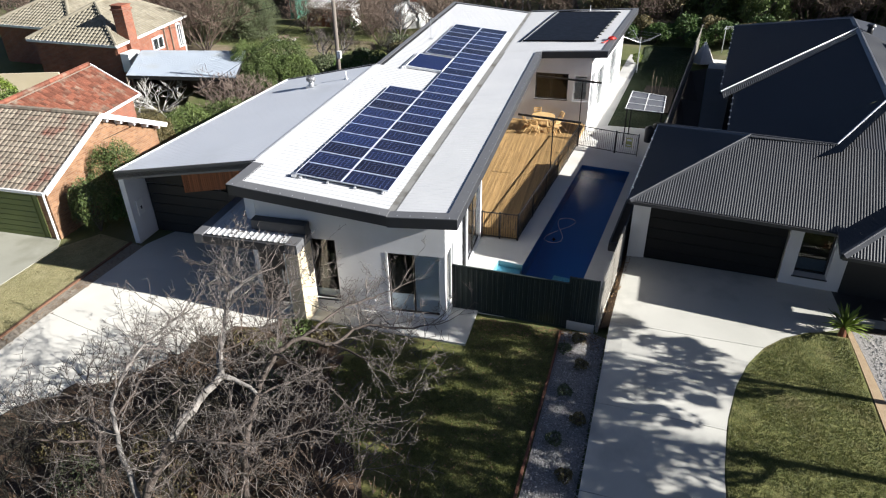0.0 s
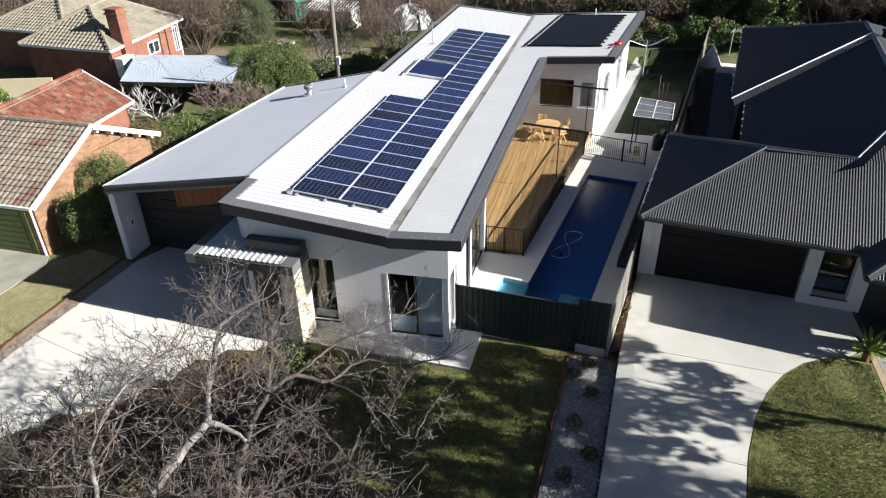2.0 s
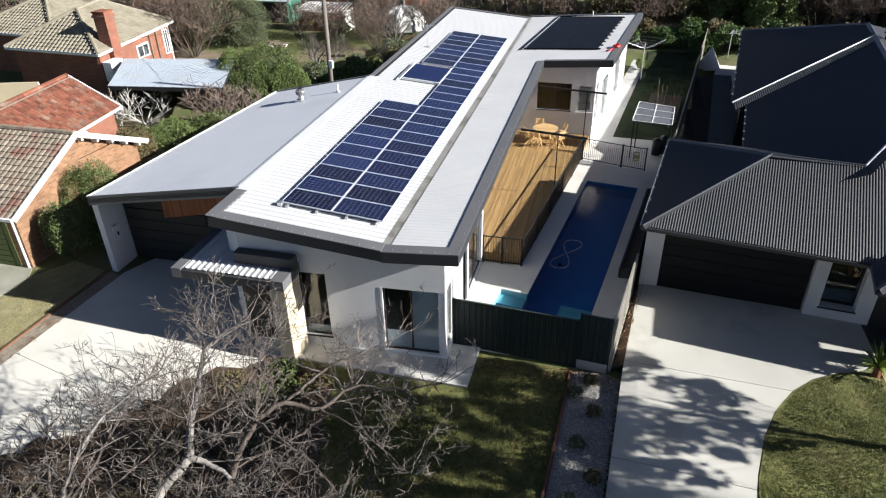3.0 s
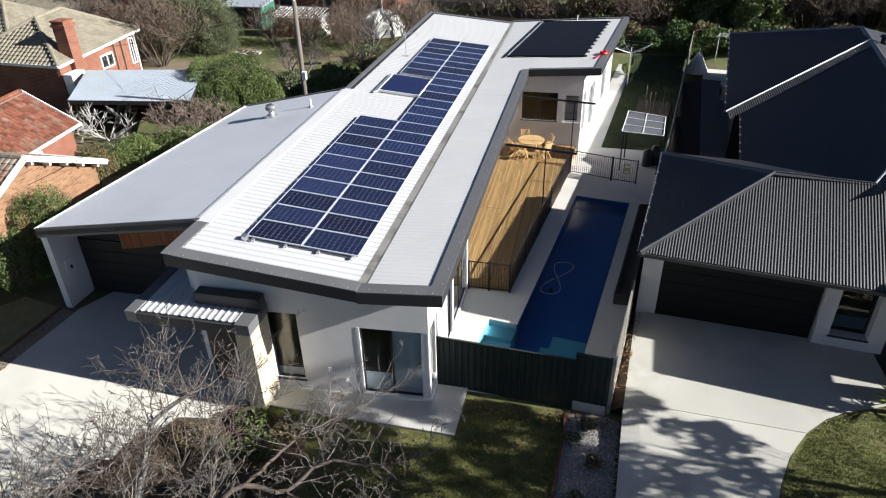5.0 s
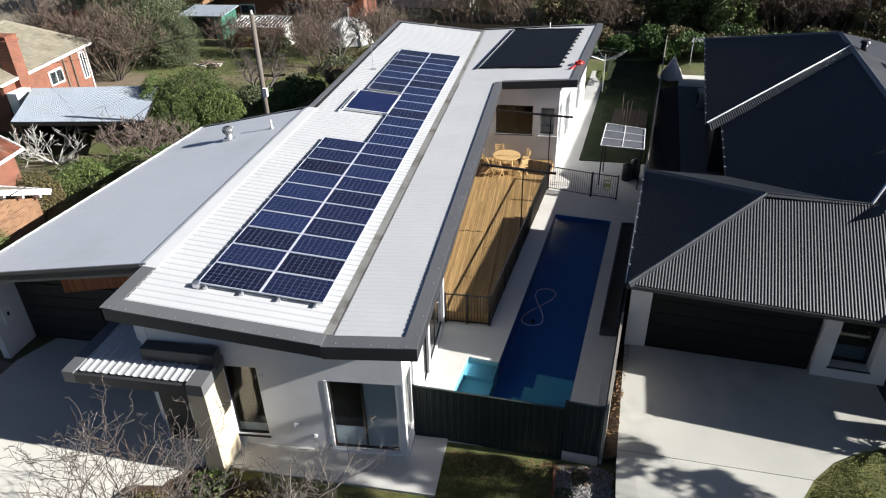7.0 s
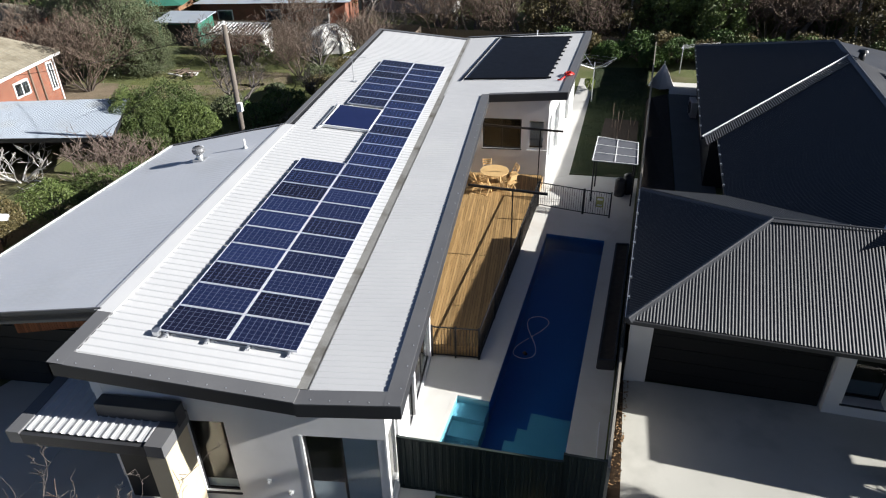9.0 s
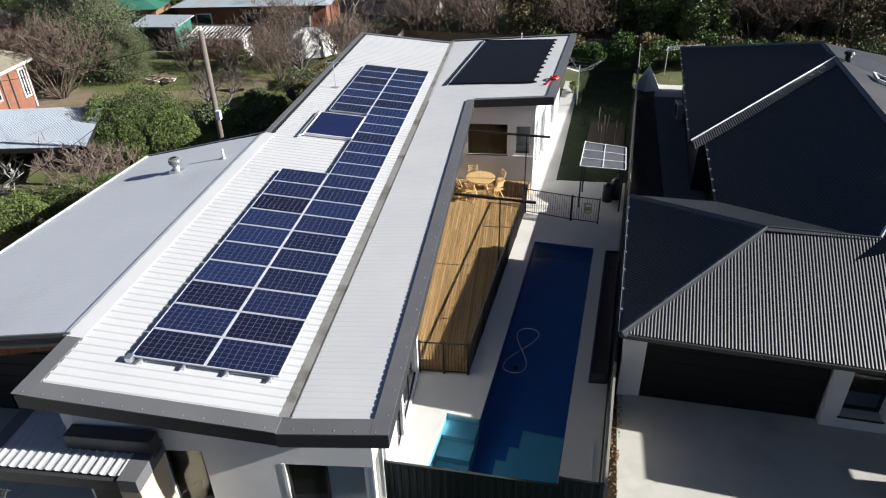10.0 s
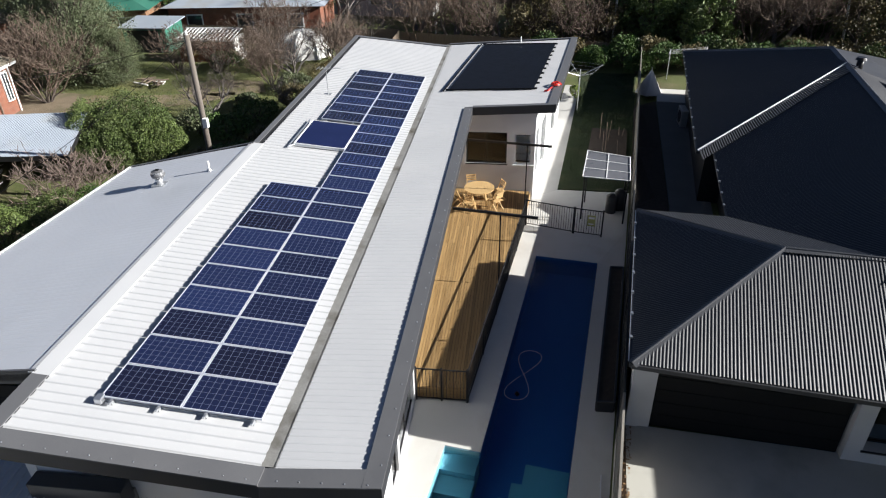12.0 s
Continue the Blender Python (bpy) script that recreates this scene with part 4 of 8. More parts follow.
CELL, _n, _l, _b = material("blue_black_cells")
_i = _n.new("ShaderNodeObjectInfo")
_m = _n.new("ShaderNodeMix")
_m.data_type = "RGBA"
_m.inputs["A"].default_value, _m.inputs["B"].default_value = (0.009, 0.010, 0.022, 1), (0.015, 0.024, 0.075, 1)
_l.new(_i.outputs["Random"], _m.inputs["Factor"])
_l.new(_m.outputs["Result"], _b.inputs["Base Color"])
_b.inputs["Roughness"].default_value = 0.16
_b.inputs["Specular IOR Level"].default_value = 0.3
BACKING = surface("pale_panel_backing", (0.11, 0.125, 0.19), (0.14, 0.155, 0.23), 3.0, 0.2, 0.0)


PANEL_FRAME = surface("white_anodised_frame", (0.50, 0.52, 0.58), (0.58, 0.60, 0.66), 4.0, 0.4, 0.0)
array = thing("solar_array", (-9.7, 27.5, z_left(-9.7)), "blue-black solar panels in pale frames on the white roof", "solar panels")


def panel_meshes():
    """The frame, the backing and the cells of one solar panel, shared by all."""
    w, h, t = 1.645, 0.99, 0.04
    f = 0.018
    fr, bk, ce = B(), B(), B()
    for x0, x1, y0, y1 in ((-w / 2, w / 2, -h / 2, -h / 2 + f), (-w / 2, w / 2, h / 2 - f, h / 2), (-w / 2, -w / 2 + f, -h / 2 + f, h / 2 - f), (w / 2 - f, w / 2, -h / 2 + f, h / 2 - f)):
        box(fr, x0, x1, y0, y1, 0, t)
    box(bk, -w / 2 + f, w / 2 - f, -h / 2 + f, h / 2 - f, 0.005, t - 0.008)
    for i in range(10):
        for j in range(6):
            cx, cy, r, k = (i - 4.5) * 0.1585, (j - 2.5) * 0.1555, 0.0738, 0.006
            ce.faces.new([ce.verts.new((cx + a, cy + b, t - 0.0055)) for a, b in ((-r + k, -r), (r - k, -r), (r, -r + k), (r, r - k), (r - k, r), (-r + k, r), (-r, r - k), (-r, -r + k))])
    out = []
    for name, bm, m in (("solar_panel", fr, PANEL_FRAME), ("backing", bk, BACKING), ("cell_layer", ce, CELL)):
        me = bpy.data.meshes.new(name)
        bm.to_mesh(me)
        bm.free()
        me.materials.append(m)
        out.append(me)
    return out


panel_me = panel_meshes()
PY, PITCH = 15.85, 1.0105
spots = [(-10.5, k) for k in range(10)] + [(-8.84, k) for k in range(23)] + [(-10.5, k) for k in range(16, 23)]
for x, k in spots:
    p = piece("solar_panel", panel_me[0], array, roof_pose(x, PY + PITCH * (k + 0.5), 0.115))
    for me in panel_me[1:]:
        q = new(me.name, me)
        q.parent = p
        if me.name.startswith("cell"):
            q["kind"] = "stuff"
for y0, y1, x0, x1 in ((PY - 0.12, PY + 10.2, -11.1, -8.2), (PY + 10.3, PY + 23.3, -9.5, -8.2), (PY + 16.1, PY + 23.3, -11.1, -10.0)):
    n = 4 if x1 - x0 > 2 else 2
    for k in range(n):
        x = x0 + (x1 - x0) * k / (n - 1)
        rail = thing("mounting_rail", (x, y0, z_left(x)), "silver mounting rail under the solar panels", "rail", "solar mounting rails")
        part("bar", beam(B(), (x, y0, z_left(x) + 0.085), (x, y1, z_left(x) + 0.085), 0.045, 0.05), ALU, rail)
        for j in range(int((y1 - y0) / 1.5) + 1):
            y = y0 + 0.1 + 1.5 * j
            part("foot", box(B(), x - 0.03, x + 0.03, y - 0.04, y + 0.04, z_left(x), z_left(x) + 0.06), GALV, rail)
bm = B()
box(bm, -11.42, -11.26, PY - 0.1, PY + 0.08, z_left(-11.3) + 0.03, z_left(-11.3) + 0.16, bevel=0.01)
tagged(part("isolator_box", bm, ALU), "small grey isolator box at the corner of the solar array", "electrical box")
# solar water collector
col = thing("solar_collector", (-10.6, 30.4, z_left(-10.6)), "dark blue flat solar water collector", "solar collector")
cm = roof_pose(-10.62, 30.45, 0.0)
part("absorber", box(B(), -0.92, 0.92, -1.2, 1.2, 0.08, 0.16, cm), COLLECTOR, col, "glossy dark blue absorber")
bm = B()
for a in ((-0.98, -0.92, -1.24, 1.24), (0.92, 0.98, -1.24, 1.24), (-0.92, 0.92, -1.24, -1.2), (-0.92, 0.92, 1.2, 1.24)):
    box(bm, *a, 0.06, 0.17, cm)
part("frame", bm, WHITE_PAINT, col, "white frame")
bm = B()
tube(bm, cm @ Vector((-1.12, -1.45, 0.09)), cm @ Vector((-1.12, 1.4, 0.09)), 0.035)
tube(bm, cm @ Vector((-1.12, -1.4, 0.09)), cm @ Vector((-0.9, -1.15, 0.12)), 0.03)
part("pipe", bm, ALU, col, "lagged silver pipe")
# television aerial
ant = thing("television_aerial", (-11.9, 35.3, z_left(-11.9)), "thin metal television aerial", "aerial")
part("mast", tube(B(), (-11.9, 35.3, z_left(-11.9)), (-11.9, 35.3, z_left(-11.9) + 1.25), 0.018), GALV, ant)
part("foot", box(B(), -12.05, -11.75, 35.2, 35.4, z_left(-11.9) + 0.03, z_left(-11.9) + 0.06), GALV, ant)
bm = B()
za = z_left(-11.9) + 1.2
tube(bm, (-12.3, 35.3, za), (-11.2, 35.3, za), 0.01)
for k in range(7):
    x = -12.25 + 0.17 * k
    tube(bm, (x, 35.05, za), (x, 35.55, za), 0.006, n=6)
part("elements", bm, GALV, ant)
# vent and pipe on the garage roof
vz = z_low(-15.44)
vent = thing("roof_vent", (-15.44, 26.3, vz), "round galvanised roof vent with a rotating cowl", "roof vent")
part("base_plate", box(B(), -15.66, -15.22, 26.1, 26.5, vz - 0.03, vz + 0.05), GALV, vent)
part("throat", tube(B(), (-15.44, 26.3, vz), (-15.44, 26.3, vz + 0.27), 0.12, n=16), GALV, vent, smooth=True)
bm = B()
prev = None
for a, r in ((0.25, 0.15), (0.3, 0.21), (0.4, 0.235), (0.5, 0.19), (0.55, 0.09)):
    if prev:
        tube(bm, (-15.44, 26.3, vz + prev[0]), (-15.44, 26.3, vz + a), prev[1], r, 20, caps=a > 0.7)
    prev = (a, r)
part("cowl", bm, FLASH, vent, "vaned rotating cowl")
for k in range(16):
    a = k * math.tau / 16
    part("vane", beam(B(), (-15.44 + 0.21 * math.cos(a), 26.3 + 0.21 * math.sin(a), vz + 0.3), (-15.44 + 0.2 * math.cos(a + 0.3), 26.3 + 0.2 * math.sin(a + 0.3), vz + 0.5), 0.012, 0.05), GALV, vent)
pz = z_low(-13.84)
pipe = thing("vent_pipe", (-13.84, 26.85, pz), "short white vent pipe on the garage roof", "vent pipe")
part("pipe", tube(B(), (-13.84, 26.85, pz - 0.02), (-13.84, 26.85, pz + 0.36), 0.04), WHITE_PAINT, pipe)
part("collar", tube(B(), (-13.84, 26.85, pz - 0.02), (-13.84, 26.85, pz + 0.07), 0.12, 0.06), GALV, pipe)
# pool heating mat
mat = thing("pool_heating_mat", (-4.2, 41, z_right(-4.2)), "black rubber pool heating mat on the rear roof", "heating mat")


def mat_x(s, y):
    """The left (s = 0) and right (s = 1) edge of the mat at y."""
    return -6.65 + 0.145 * (y - 37.5) + s * 3.95


for k in range(34):
    s = (k + 0.5) / 34
    xa, xb = mat_x(s, 37.3) , mat_x(s, 45.6)
    bm = B()
    ya, yb = 37.45 - 0.12 * s * 3, 45.7 - 0.2 * s * 3
    beam(bm, (xa, ya, z_right(xa) + 0.055), (xb, yb, z_right(xb) + 0.055), 0.108, 0.04)
    part("tube_strip", bm, BLACK_MAT, mat)
for ya, yb, e in ((37.4, 37.05, 0), (45.75, 45.15, 1)):
    bm = B()
    xa, xb = mat_x(-0.04, ya), mat_x(1.03, yb)
    tube(bm, (xa, ya, z_right(xa) + 0.07), (xb, yb, z_right(xb) + 0.07), 0.04)
    part("header_pipe", bm, BLACK_MAT, mat)
bm = B()
xa, xb = mat_x(-0.06, 37.2), mat_x(-0.06, 45.8)
tube(bm, (xa, 37.2, z_right(xa) + 0.07), (xb, 45.9, z_right(xb) + 0.07), 0.035)
part("return_pipe", bm, BLACK_MAT, mat)
for k in range(11):
    y = 37.2 + 0.8 * k
    x = mat_x(1.01, y)
    part("strap", box(B(), x - 0.02, x + 0.14, y - 0.06, y + 0.06, z_right(x) + 0.03, z_right(x) + 0.08), BLACK_MAT, mat)
part("vacuum_valve", tube(B(), (mat_x(0.5, 45.9), 46.0, 4.4), (mat_x(0.5, 45.9), 46.0, 4.95), 0.03), WHITE_PAINT, mat)
# red coil by the roof edge
coil = thing("coiled_lead", (-1.7, 37.3, z_right(-1.7)), "red coiled lead lying on the rear roof edge", "coiled lead")
bm = B()
for k in range(26):
    a0, a1 = k * 0.55, (k + 1) * 0.55
    r0, r1 = 0.24 - 0.005 * k, 0.24 - 0.005 * (k + 1)
    f = lambda a, r: (-1.7 + r * math.cos(a), 37.5 + 1.3 * r * math.sin(a), z_right(-1.7) + 0.09 + 0.006 * a)
    tube(bm, f(a0, r0), f(a1, r1), 0.035, n=6)
part("loops", bm, RED_PLASTIC, coil)
bm = B()
tube(bm, (-1.9, 37.2, z_right(-1.9) + 0.06), (-2.1, 36.7, z_right(-2.1) + 0.06), 0.03, n=6)
tube(bm, (-2.1, 36.7, z_right(-2.1) + 0.06), (-2.25, 36.75, z_right(-2.2) + 0.06), 0.03, n=6)
part("tail", bm, RED_PLASTIC, coil)

# ---- deck, pool fence, pergola ----
DZ = 0.45


def deck_right(y):
    return -4.50 + 0.136 * (y - 21.55)


deck = thing("deck", (-5.0, 28, 0), "raised hardwood deck with long boards in warm sun", "deck")
bm = B()
slab(bm, [(-8.05, 21.62, DZ - 0.03), (deck_right(21.6) - 0.05, 21.62, DZ - 0.03), (deck_right(35.1) - 0.05, 35.1, DZ - 0.03), (-8.05, 35.1, DZ - 0.03)], 0.4)
part("bearer_frame", bm, surface("dark_deck_frame", (0.05, 0.03, 0.015), (0.09, 0.055, 0.03), 3, 0.8, 0.1), deck)
k, x = 0, -8.05
while x < deck_right(35.1) - 0.05:
    y0 = 21.56 if x < deck_right(21.6) else 21.6 + (x - deck_right(21.6)) / 0.136 + 0.3
    if y0 < 34.8:
        cut = y0 + (0.35 + 0.45 * random.random()) * (35.12 - y0)
        for a, b in ((y0, cut - 0.003), (cut + 0.003, 35.12)):
            if b - a > 0.2:
                bm = B()
                box(bm, x, x + 0.084, a, b, DZ - 0.025, DZ + random.uniform(-0.001, 0.001))
                part("board", bm, DECK, deck)
    x += 0.095
for k in range(4):
    bm = B()
    box(bm, -5.98, deck_right(21.6), 21.53, 21.556, 0.02 + 0.105 * k, 0.115 + 0.105 * k)
    part("riser_board", bm, DECK, deck)
    bm = B()
    beam(bm, (deck_right(21.6) - 0.0, 21.6, 0.07 + 0.105 * k), (deck_right(35.1) - 0.0, 35.1, 0.07 + 0.105 * k), 0.024, 0.095)
    part("riser_board", bm, DECK, deck)

bal = tube(B(), (0, 0, 0.08), (0, 0, 1.19), 0.009, n=5)
bal_me = bpy.data.meshes.new("baluster")
bal.to_mesh(bal_me)
bal.free()
bal_me.materials.append(DARK_STEEL)


def pool_fence(a, b, z, label, posts):
    a, b = Vector((*a, z)), Vector((*b, z))
    f = thing("pool_fence", a, label, "fence", "black pool fencing")
    n = (b - a).length
    d = (b - a) / n
    part("top_rail", beam(B(), a + Vector((0, 0, 1.2)), b + Vector((0, 0, 1.2)), 0.035, 0.035), DARK_STEEL, f)
    part("bottom_rail", beam(B(), a + Vector((0, 0, 0.09)), b + Vector((0, 0, 0.09)), 0.03, 0.03), DARK_STEEL, f)
    for k in range(posts + 1):
        p = a + d * n * k / posts
        part("post", beam(B(), p, p + Vector((0, 0, 1.26)), 0.055, 0.055), DARK_STEEL, f)
    c = int(n / 0.1)
    for k in range(1, c):
        p = a + d * n * k / c
        piece("baluster", bal_me, f, Matrix.Translation(p))
    return f


pool_fence((-5.96, 21.47), (-4.44, 21.47), 0, "black steel baluster fence across the deck front", 2)
pool_fence((-4.42, 21.5), (-2.86, 32.6), 0, "black steel baluster fence between deck and pool", 5)
pool_fence((-2.82, 32.64), (-0.84, 32.07), 0, "black steel baluster gate panel", 1)
pool_fence((-0.80, 32.06), (0.34, 31.83), 0, "black steel baluster gate with latch", 1)
for y, xl, xr in ((27.2, -5.45, -2.5), (33.6, -5.45, -1.9)):
    px = deck_right(y) - 0.05
    perg = thing("pergola_frame", (px, y, DZ), "slim black steel pergola post and beam", "pergola", "pergola frames")
    part("post", beam(B(), (px, y, DZ), (px, y, 3.42), 0.05, 0.05), DARK_STEEL, perg)
    part("beam", beam(B(), (xl, y + 0.02, 3.5), (xr, y - 0.3, 3.42), 0.06, 0.09), DARK_STEEL, perg)

# table and chairs
TX, TY = -4.95, 33.75
table = thing("round_table", (TX, TY, DZ), "round pale teak outdoor table", "table")
for k in range(9):
    x0, x1 = -0.675 + 0.15 * k, -0.675 + 0.15 * (k + 1) - 0.008
    r = 0.68
    pts = []
    for x in (x0, (x0 + x1) / 2, x1):
        pts.append((x, -math.sqrt(max(r * r - x * x, 0.0004))))
    top_pts = pts + [(x, -y) for x, y in pts[::-1]]
    bm = B()
    slab(bm, [(TX + x, TY + y, DZ + 0.75) for x, y in top_pts], 0.03)
    part("tabletop_slat", bm, TIMBER, table)
part("apron", tube(B(), (TX, TY, DZ + 0.66), (TX, TY, DZ + 0.715), 0.55, n=24), TIMBER, table)
for k in range(4):
    a = math.pi / 4 + k * math.pi / 2
    part("leg", beam(B(), (TX + 0.5 * math.cos(a), TY + 0.5 * math.sin(a), DZ), (TX + 0.38 * math.cos(a), TY + 0.38 * math.sin(a), DZ + 0.66), 0.06, 0.06), TIMBER, table)


def chair_thing():
    c = thing("folding_chair", (0, 0, 0), "pale teak slatted folding chair", "chair", "chairs round the table")
    for k in range(5):
        part("seat_slat", box(B(), -0.22, 0.22, -0.21 + 0.085 * k, -0.14 + 0.085 * k, 0.43, 0.45), TIMBER, c)
    for sx in (-0.21, 0.21):
        part("front_leg", beam(B(), (sx, -0.2, 0), (sx, 0.2, 0.9), 0.03, 0.04), TIMBER, c)
        part("rear_leg", beam(B(), (sx * 0.9, 0.24, 0), (sx * 0.9, -0.2, 0.44), 0.03, 0.04), TIMBER, c)
    for k in range(3):
        part("back_slat", box(B(), -0.2, 0.2, 0.165 + 0.025 * k, 0.185 + 0.025 * k, 0.6 + 0.1 * k, 0.66 + 0.1 * k), TIMBER, c)
    return c


chair = chair_thing()
first = True
for a in (25, 115, 205, 250, 325):
    r = 0.98
    x, y = TX + r * math.cos(radians(a)), TY + r * math.sin(radians(a))
    m = pose(x, y, DZ, 0, 0, a - 90 + random.uniform(-12, 12))
    if first:
        chair.matrix_basis = m
        first = False
    else:
        copy_thing(chair, m)

# hose on the water
hose = thing("pool_cleaner_hose", P(4, 0.6, -0.1), "white floating pool cleaner hose in a figure of eight", "hose")
bm = B()
pts = []
for k in range(61):
    a = k / 60 * math.tau * 0.985
    pts.append(P(3.55 + 1.2 * math.sin(a), 0.55 + 0.36 * math.sin(2 * a) + 0.12 * math.sin(a) + 0.08, -0.122))
for a, b in zip(pts, pts[1:]):
    tube(bm, a, b, 0.007, n=5, caps=False)
part("hose", bm, WHITE_PAINT, hose)
part("float", tube(B(), P(2.55, 0.55, -0.13), P(2.62, 0.62, -0.06), 0.07, n=10), BLACK_MAT, hose)

# raised planter, pump shelter, bins behind the pool
planter = thing("raised_planter", (fence_x(25) - 0.45, 25, 0), "dark raised planter with low shrubs along the fence", "planter")
q = [(fence_x(y) - dx, y) for y, dx in ((21.5, 0.6), (28.9, 0.58), (28.9, 0.1), (21.5, 0.1))]
bm = B()
for a, b in zip(q, q[1:] + q[:1]):
    beam(bm, (*a, 0.2), (*b, 0.2), 0.06, 0.4)
part("box_wall", bm, FASCIA, planter, "charcoal planter wall")
part("soil", slab(B(), [(x, y, 0.33) for x, y in q], 0.3), SOIL, planter, "dark soil")
shelter = thing("pump_shelter", (0.5, 34.6, 0), "small pump shelter with a ribbed grey sheet roof", "shelter")
SH = [(-0.51, 33.29, 2.1), (1.44, 33.0, 2.1), (1.58, 34.6, 2.5), (-0.2, 35.2, 2.5)]
bm = B()
slab(bm, SH, 0.03)
part("roof", bm, SHADE_GREY, shelter, "grey translucent roof sheet")


def sh(s, t, dz=0.0):
    a, b, c, d = (Vector(p) for p in SH)
    return a.lerp(b, s).lerp(d.lerp(c, s), t) + Vector((0, 0, dz))


for s in (0.0, 0.33, 0.5, 0.67, 1.0):
    if s in (0.0, 0.5, 1.0):
        part("roof_batten", beam(B(), sh(s, 0, 0.02), sh(s, 1, 0.02), 0.04, 0.03), WHITE_PAINT, shelter)
for t in (0.0, 0.33, 0.67, 1.0):
    part("roof_batten", beam(B(), sh(0, t, 0.015), sh(1, t, 0.015), 0.035, 0.025), WHITE_PAINT, shelter)
for s in (0.04, 0.96):
    for t in (0.06, 0.94):
        p = sh(s, t, -0.03)
        part("post", beam(B(), (p.x, p.y, 0), p, 0.06, 0.06), DARK_STEEL, shelter)
for x, y, s in ((0.95, 34.2, 0.8), (1.35, 34.5, 0.9)):
    pump = thing("filter_tank", (x, y, 0), "dark pool filter tank under the shelter", "tank", "pool filters")
    part("tank", tube(B(), (x, y, 0), (x, y, s), 0.24, n=16), FASCIA, pump, smooth=True)
    part("lid", tube(B(), (x, y, s), (x, y, s + 0.12), 0.22, 0.08, 16), DARK_STEEL, pump)
sign = thing("safety_sign", (-0.2, 31.9, 0.6), "small faded green and yellow pool sign on the gate", "sign")
sm = pose(-0.12, 31.86, 0.75, 0, 0, -11)
part("board", box(B(), -0.16, 0.16, -0.02, -0.012, -0.25, 0.25, sm), surface("faded_sign", (0.35, 0.38, 0.12), (0.45, 0.46, 0.2), 8, 0.5, 0.0), sign)
part("text_bar", box(B(), -0.12, 0.12, -0.026, -0.021, 0.08, 0.18, sm), WHITE_PAINT, sign)
part("text_bar", box(B(), -0.12, 0.1, -0.026, -0.021, -0.18, -0.12, sm), WHITE_PAINT, sign)

net = thing("pool_pole", (-0.75, 17.8, 0), "long pale aluminium pool pole lying on the paving", "pole")
part("pole", tube(B(), (-0.98, 16.9, 0.05), (-0.72, 19.1, 0.05), 0.018, n=8), ALU, net)

# garden bed with stakes on the rear lawn
bed = thing("vegetable_bed", (1.2, 41.5, 0.05), "bare vegetable bed with thin stakes", "garden bed")
part("soil", slab(B(), [(0.15, 39.2, 0.14), (2.15, 38.9, 0.14), (2.85, 44.2, 0.14), (0.9, 44.5, 0.14)], 0.12), SOIL, bed)
for x, y, h in ((1.1, 40.3, 1.5), (1.35, 41.2, 1.7), (1.6, 42.5, 1.3), (1.2, 42.9, 1.6), (1.9, 40.6, 0.9), (2.3, 43.5, 0.6), (2.45, 43.3, 0.6)):
    part("stake", tube(B(), (x, y, 0.1), (x + random.uniform(-0.1, 0.1), y, h), 0.018, n=6), OLD_TIMBER, bed)
# clothes line on the rear wall
line = thing("clothes_line", (-0.6, 47.6, 0), "fold-out rotary clothes line at the back of the house", "clothes line")
part("post", tube(B(), (0.2, 47.8, 0), (0.2, 47.8, 2.6), 0.035), GALV, line)
for k in range(4):
    a = 0.4 + k * math.pi / 2
    tip = (0.2 + 1.5 * math.cos(a), 47.8 + 1.5 * math.sin(a), 2.75)
    part("arm", tube(B(), (0.2, 47.8, 2.2), tip, 0.018, n=6), GALV, line)
    a2 = a + math.pi / 2
    for r in (0.5, 0.75, 1.0):
        part("wire", tube(B(), (0.2 + 1.5 * r * math.cos(a), 47.8 + 1.5 * r * math.sin(a), 2.2 + 0.55 * r), (0.2 + 1.5 * r * math.cos(a2), 47.8 + 1.5 * r * math.sin(a2), 2.2 + 0.55 * r), 0.006, n=4), GALV, line)

# ---- fences ----
def ribbed_panel(a, b, z0, z1, pitch=0.19, depth=0.035):
    a, b = Vector((*a, 0)), Vector((*b, 0))
    n = (b - a).length
    d = (b - a) / n
    o = Vector((d.y, -d.x, 0))
    bm = B()
    prev = None
    k, prof = 0, ((0.0, 0), (0.5, 0), (0.6, 1), (0.9, 1))
    ss = [((i + f) * pitch, h) for i in range(int(n / pitch) + 1) for f, h in prof if (i + f) * pitch < n] + [(n, 0)]
    rows = []
    for s, h in ss:
        p = a + d * s + o * h * depth
        rows.append((bm.verts.new((p.x, p.y, z0)), bm.verts.new((p.x, p.y, z1)), bm.verts.new((p.x - o.x * 0.012, p.y - o.y * 0.012, z0)), bm.verts.new((p.x - o.x * 0.012, p.y - o.y * 0.012, z1))))
    for r, q in zip(rows, rows[1:]):
        bm.faces.new((r[0], q[0], q[1], r[1]))
        bm.faces.new((q[2], r[2], r[3], q[3]))
        bm.faces.new((r[1], q[1], q[3], r[3]))
    return bm


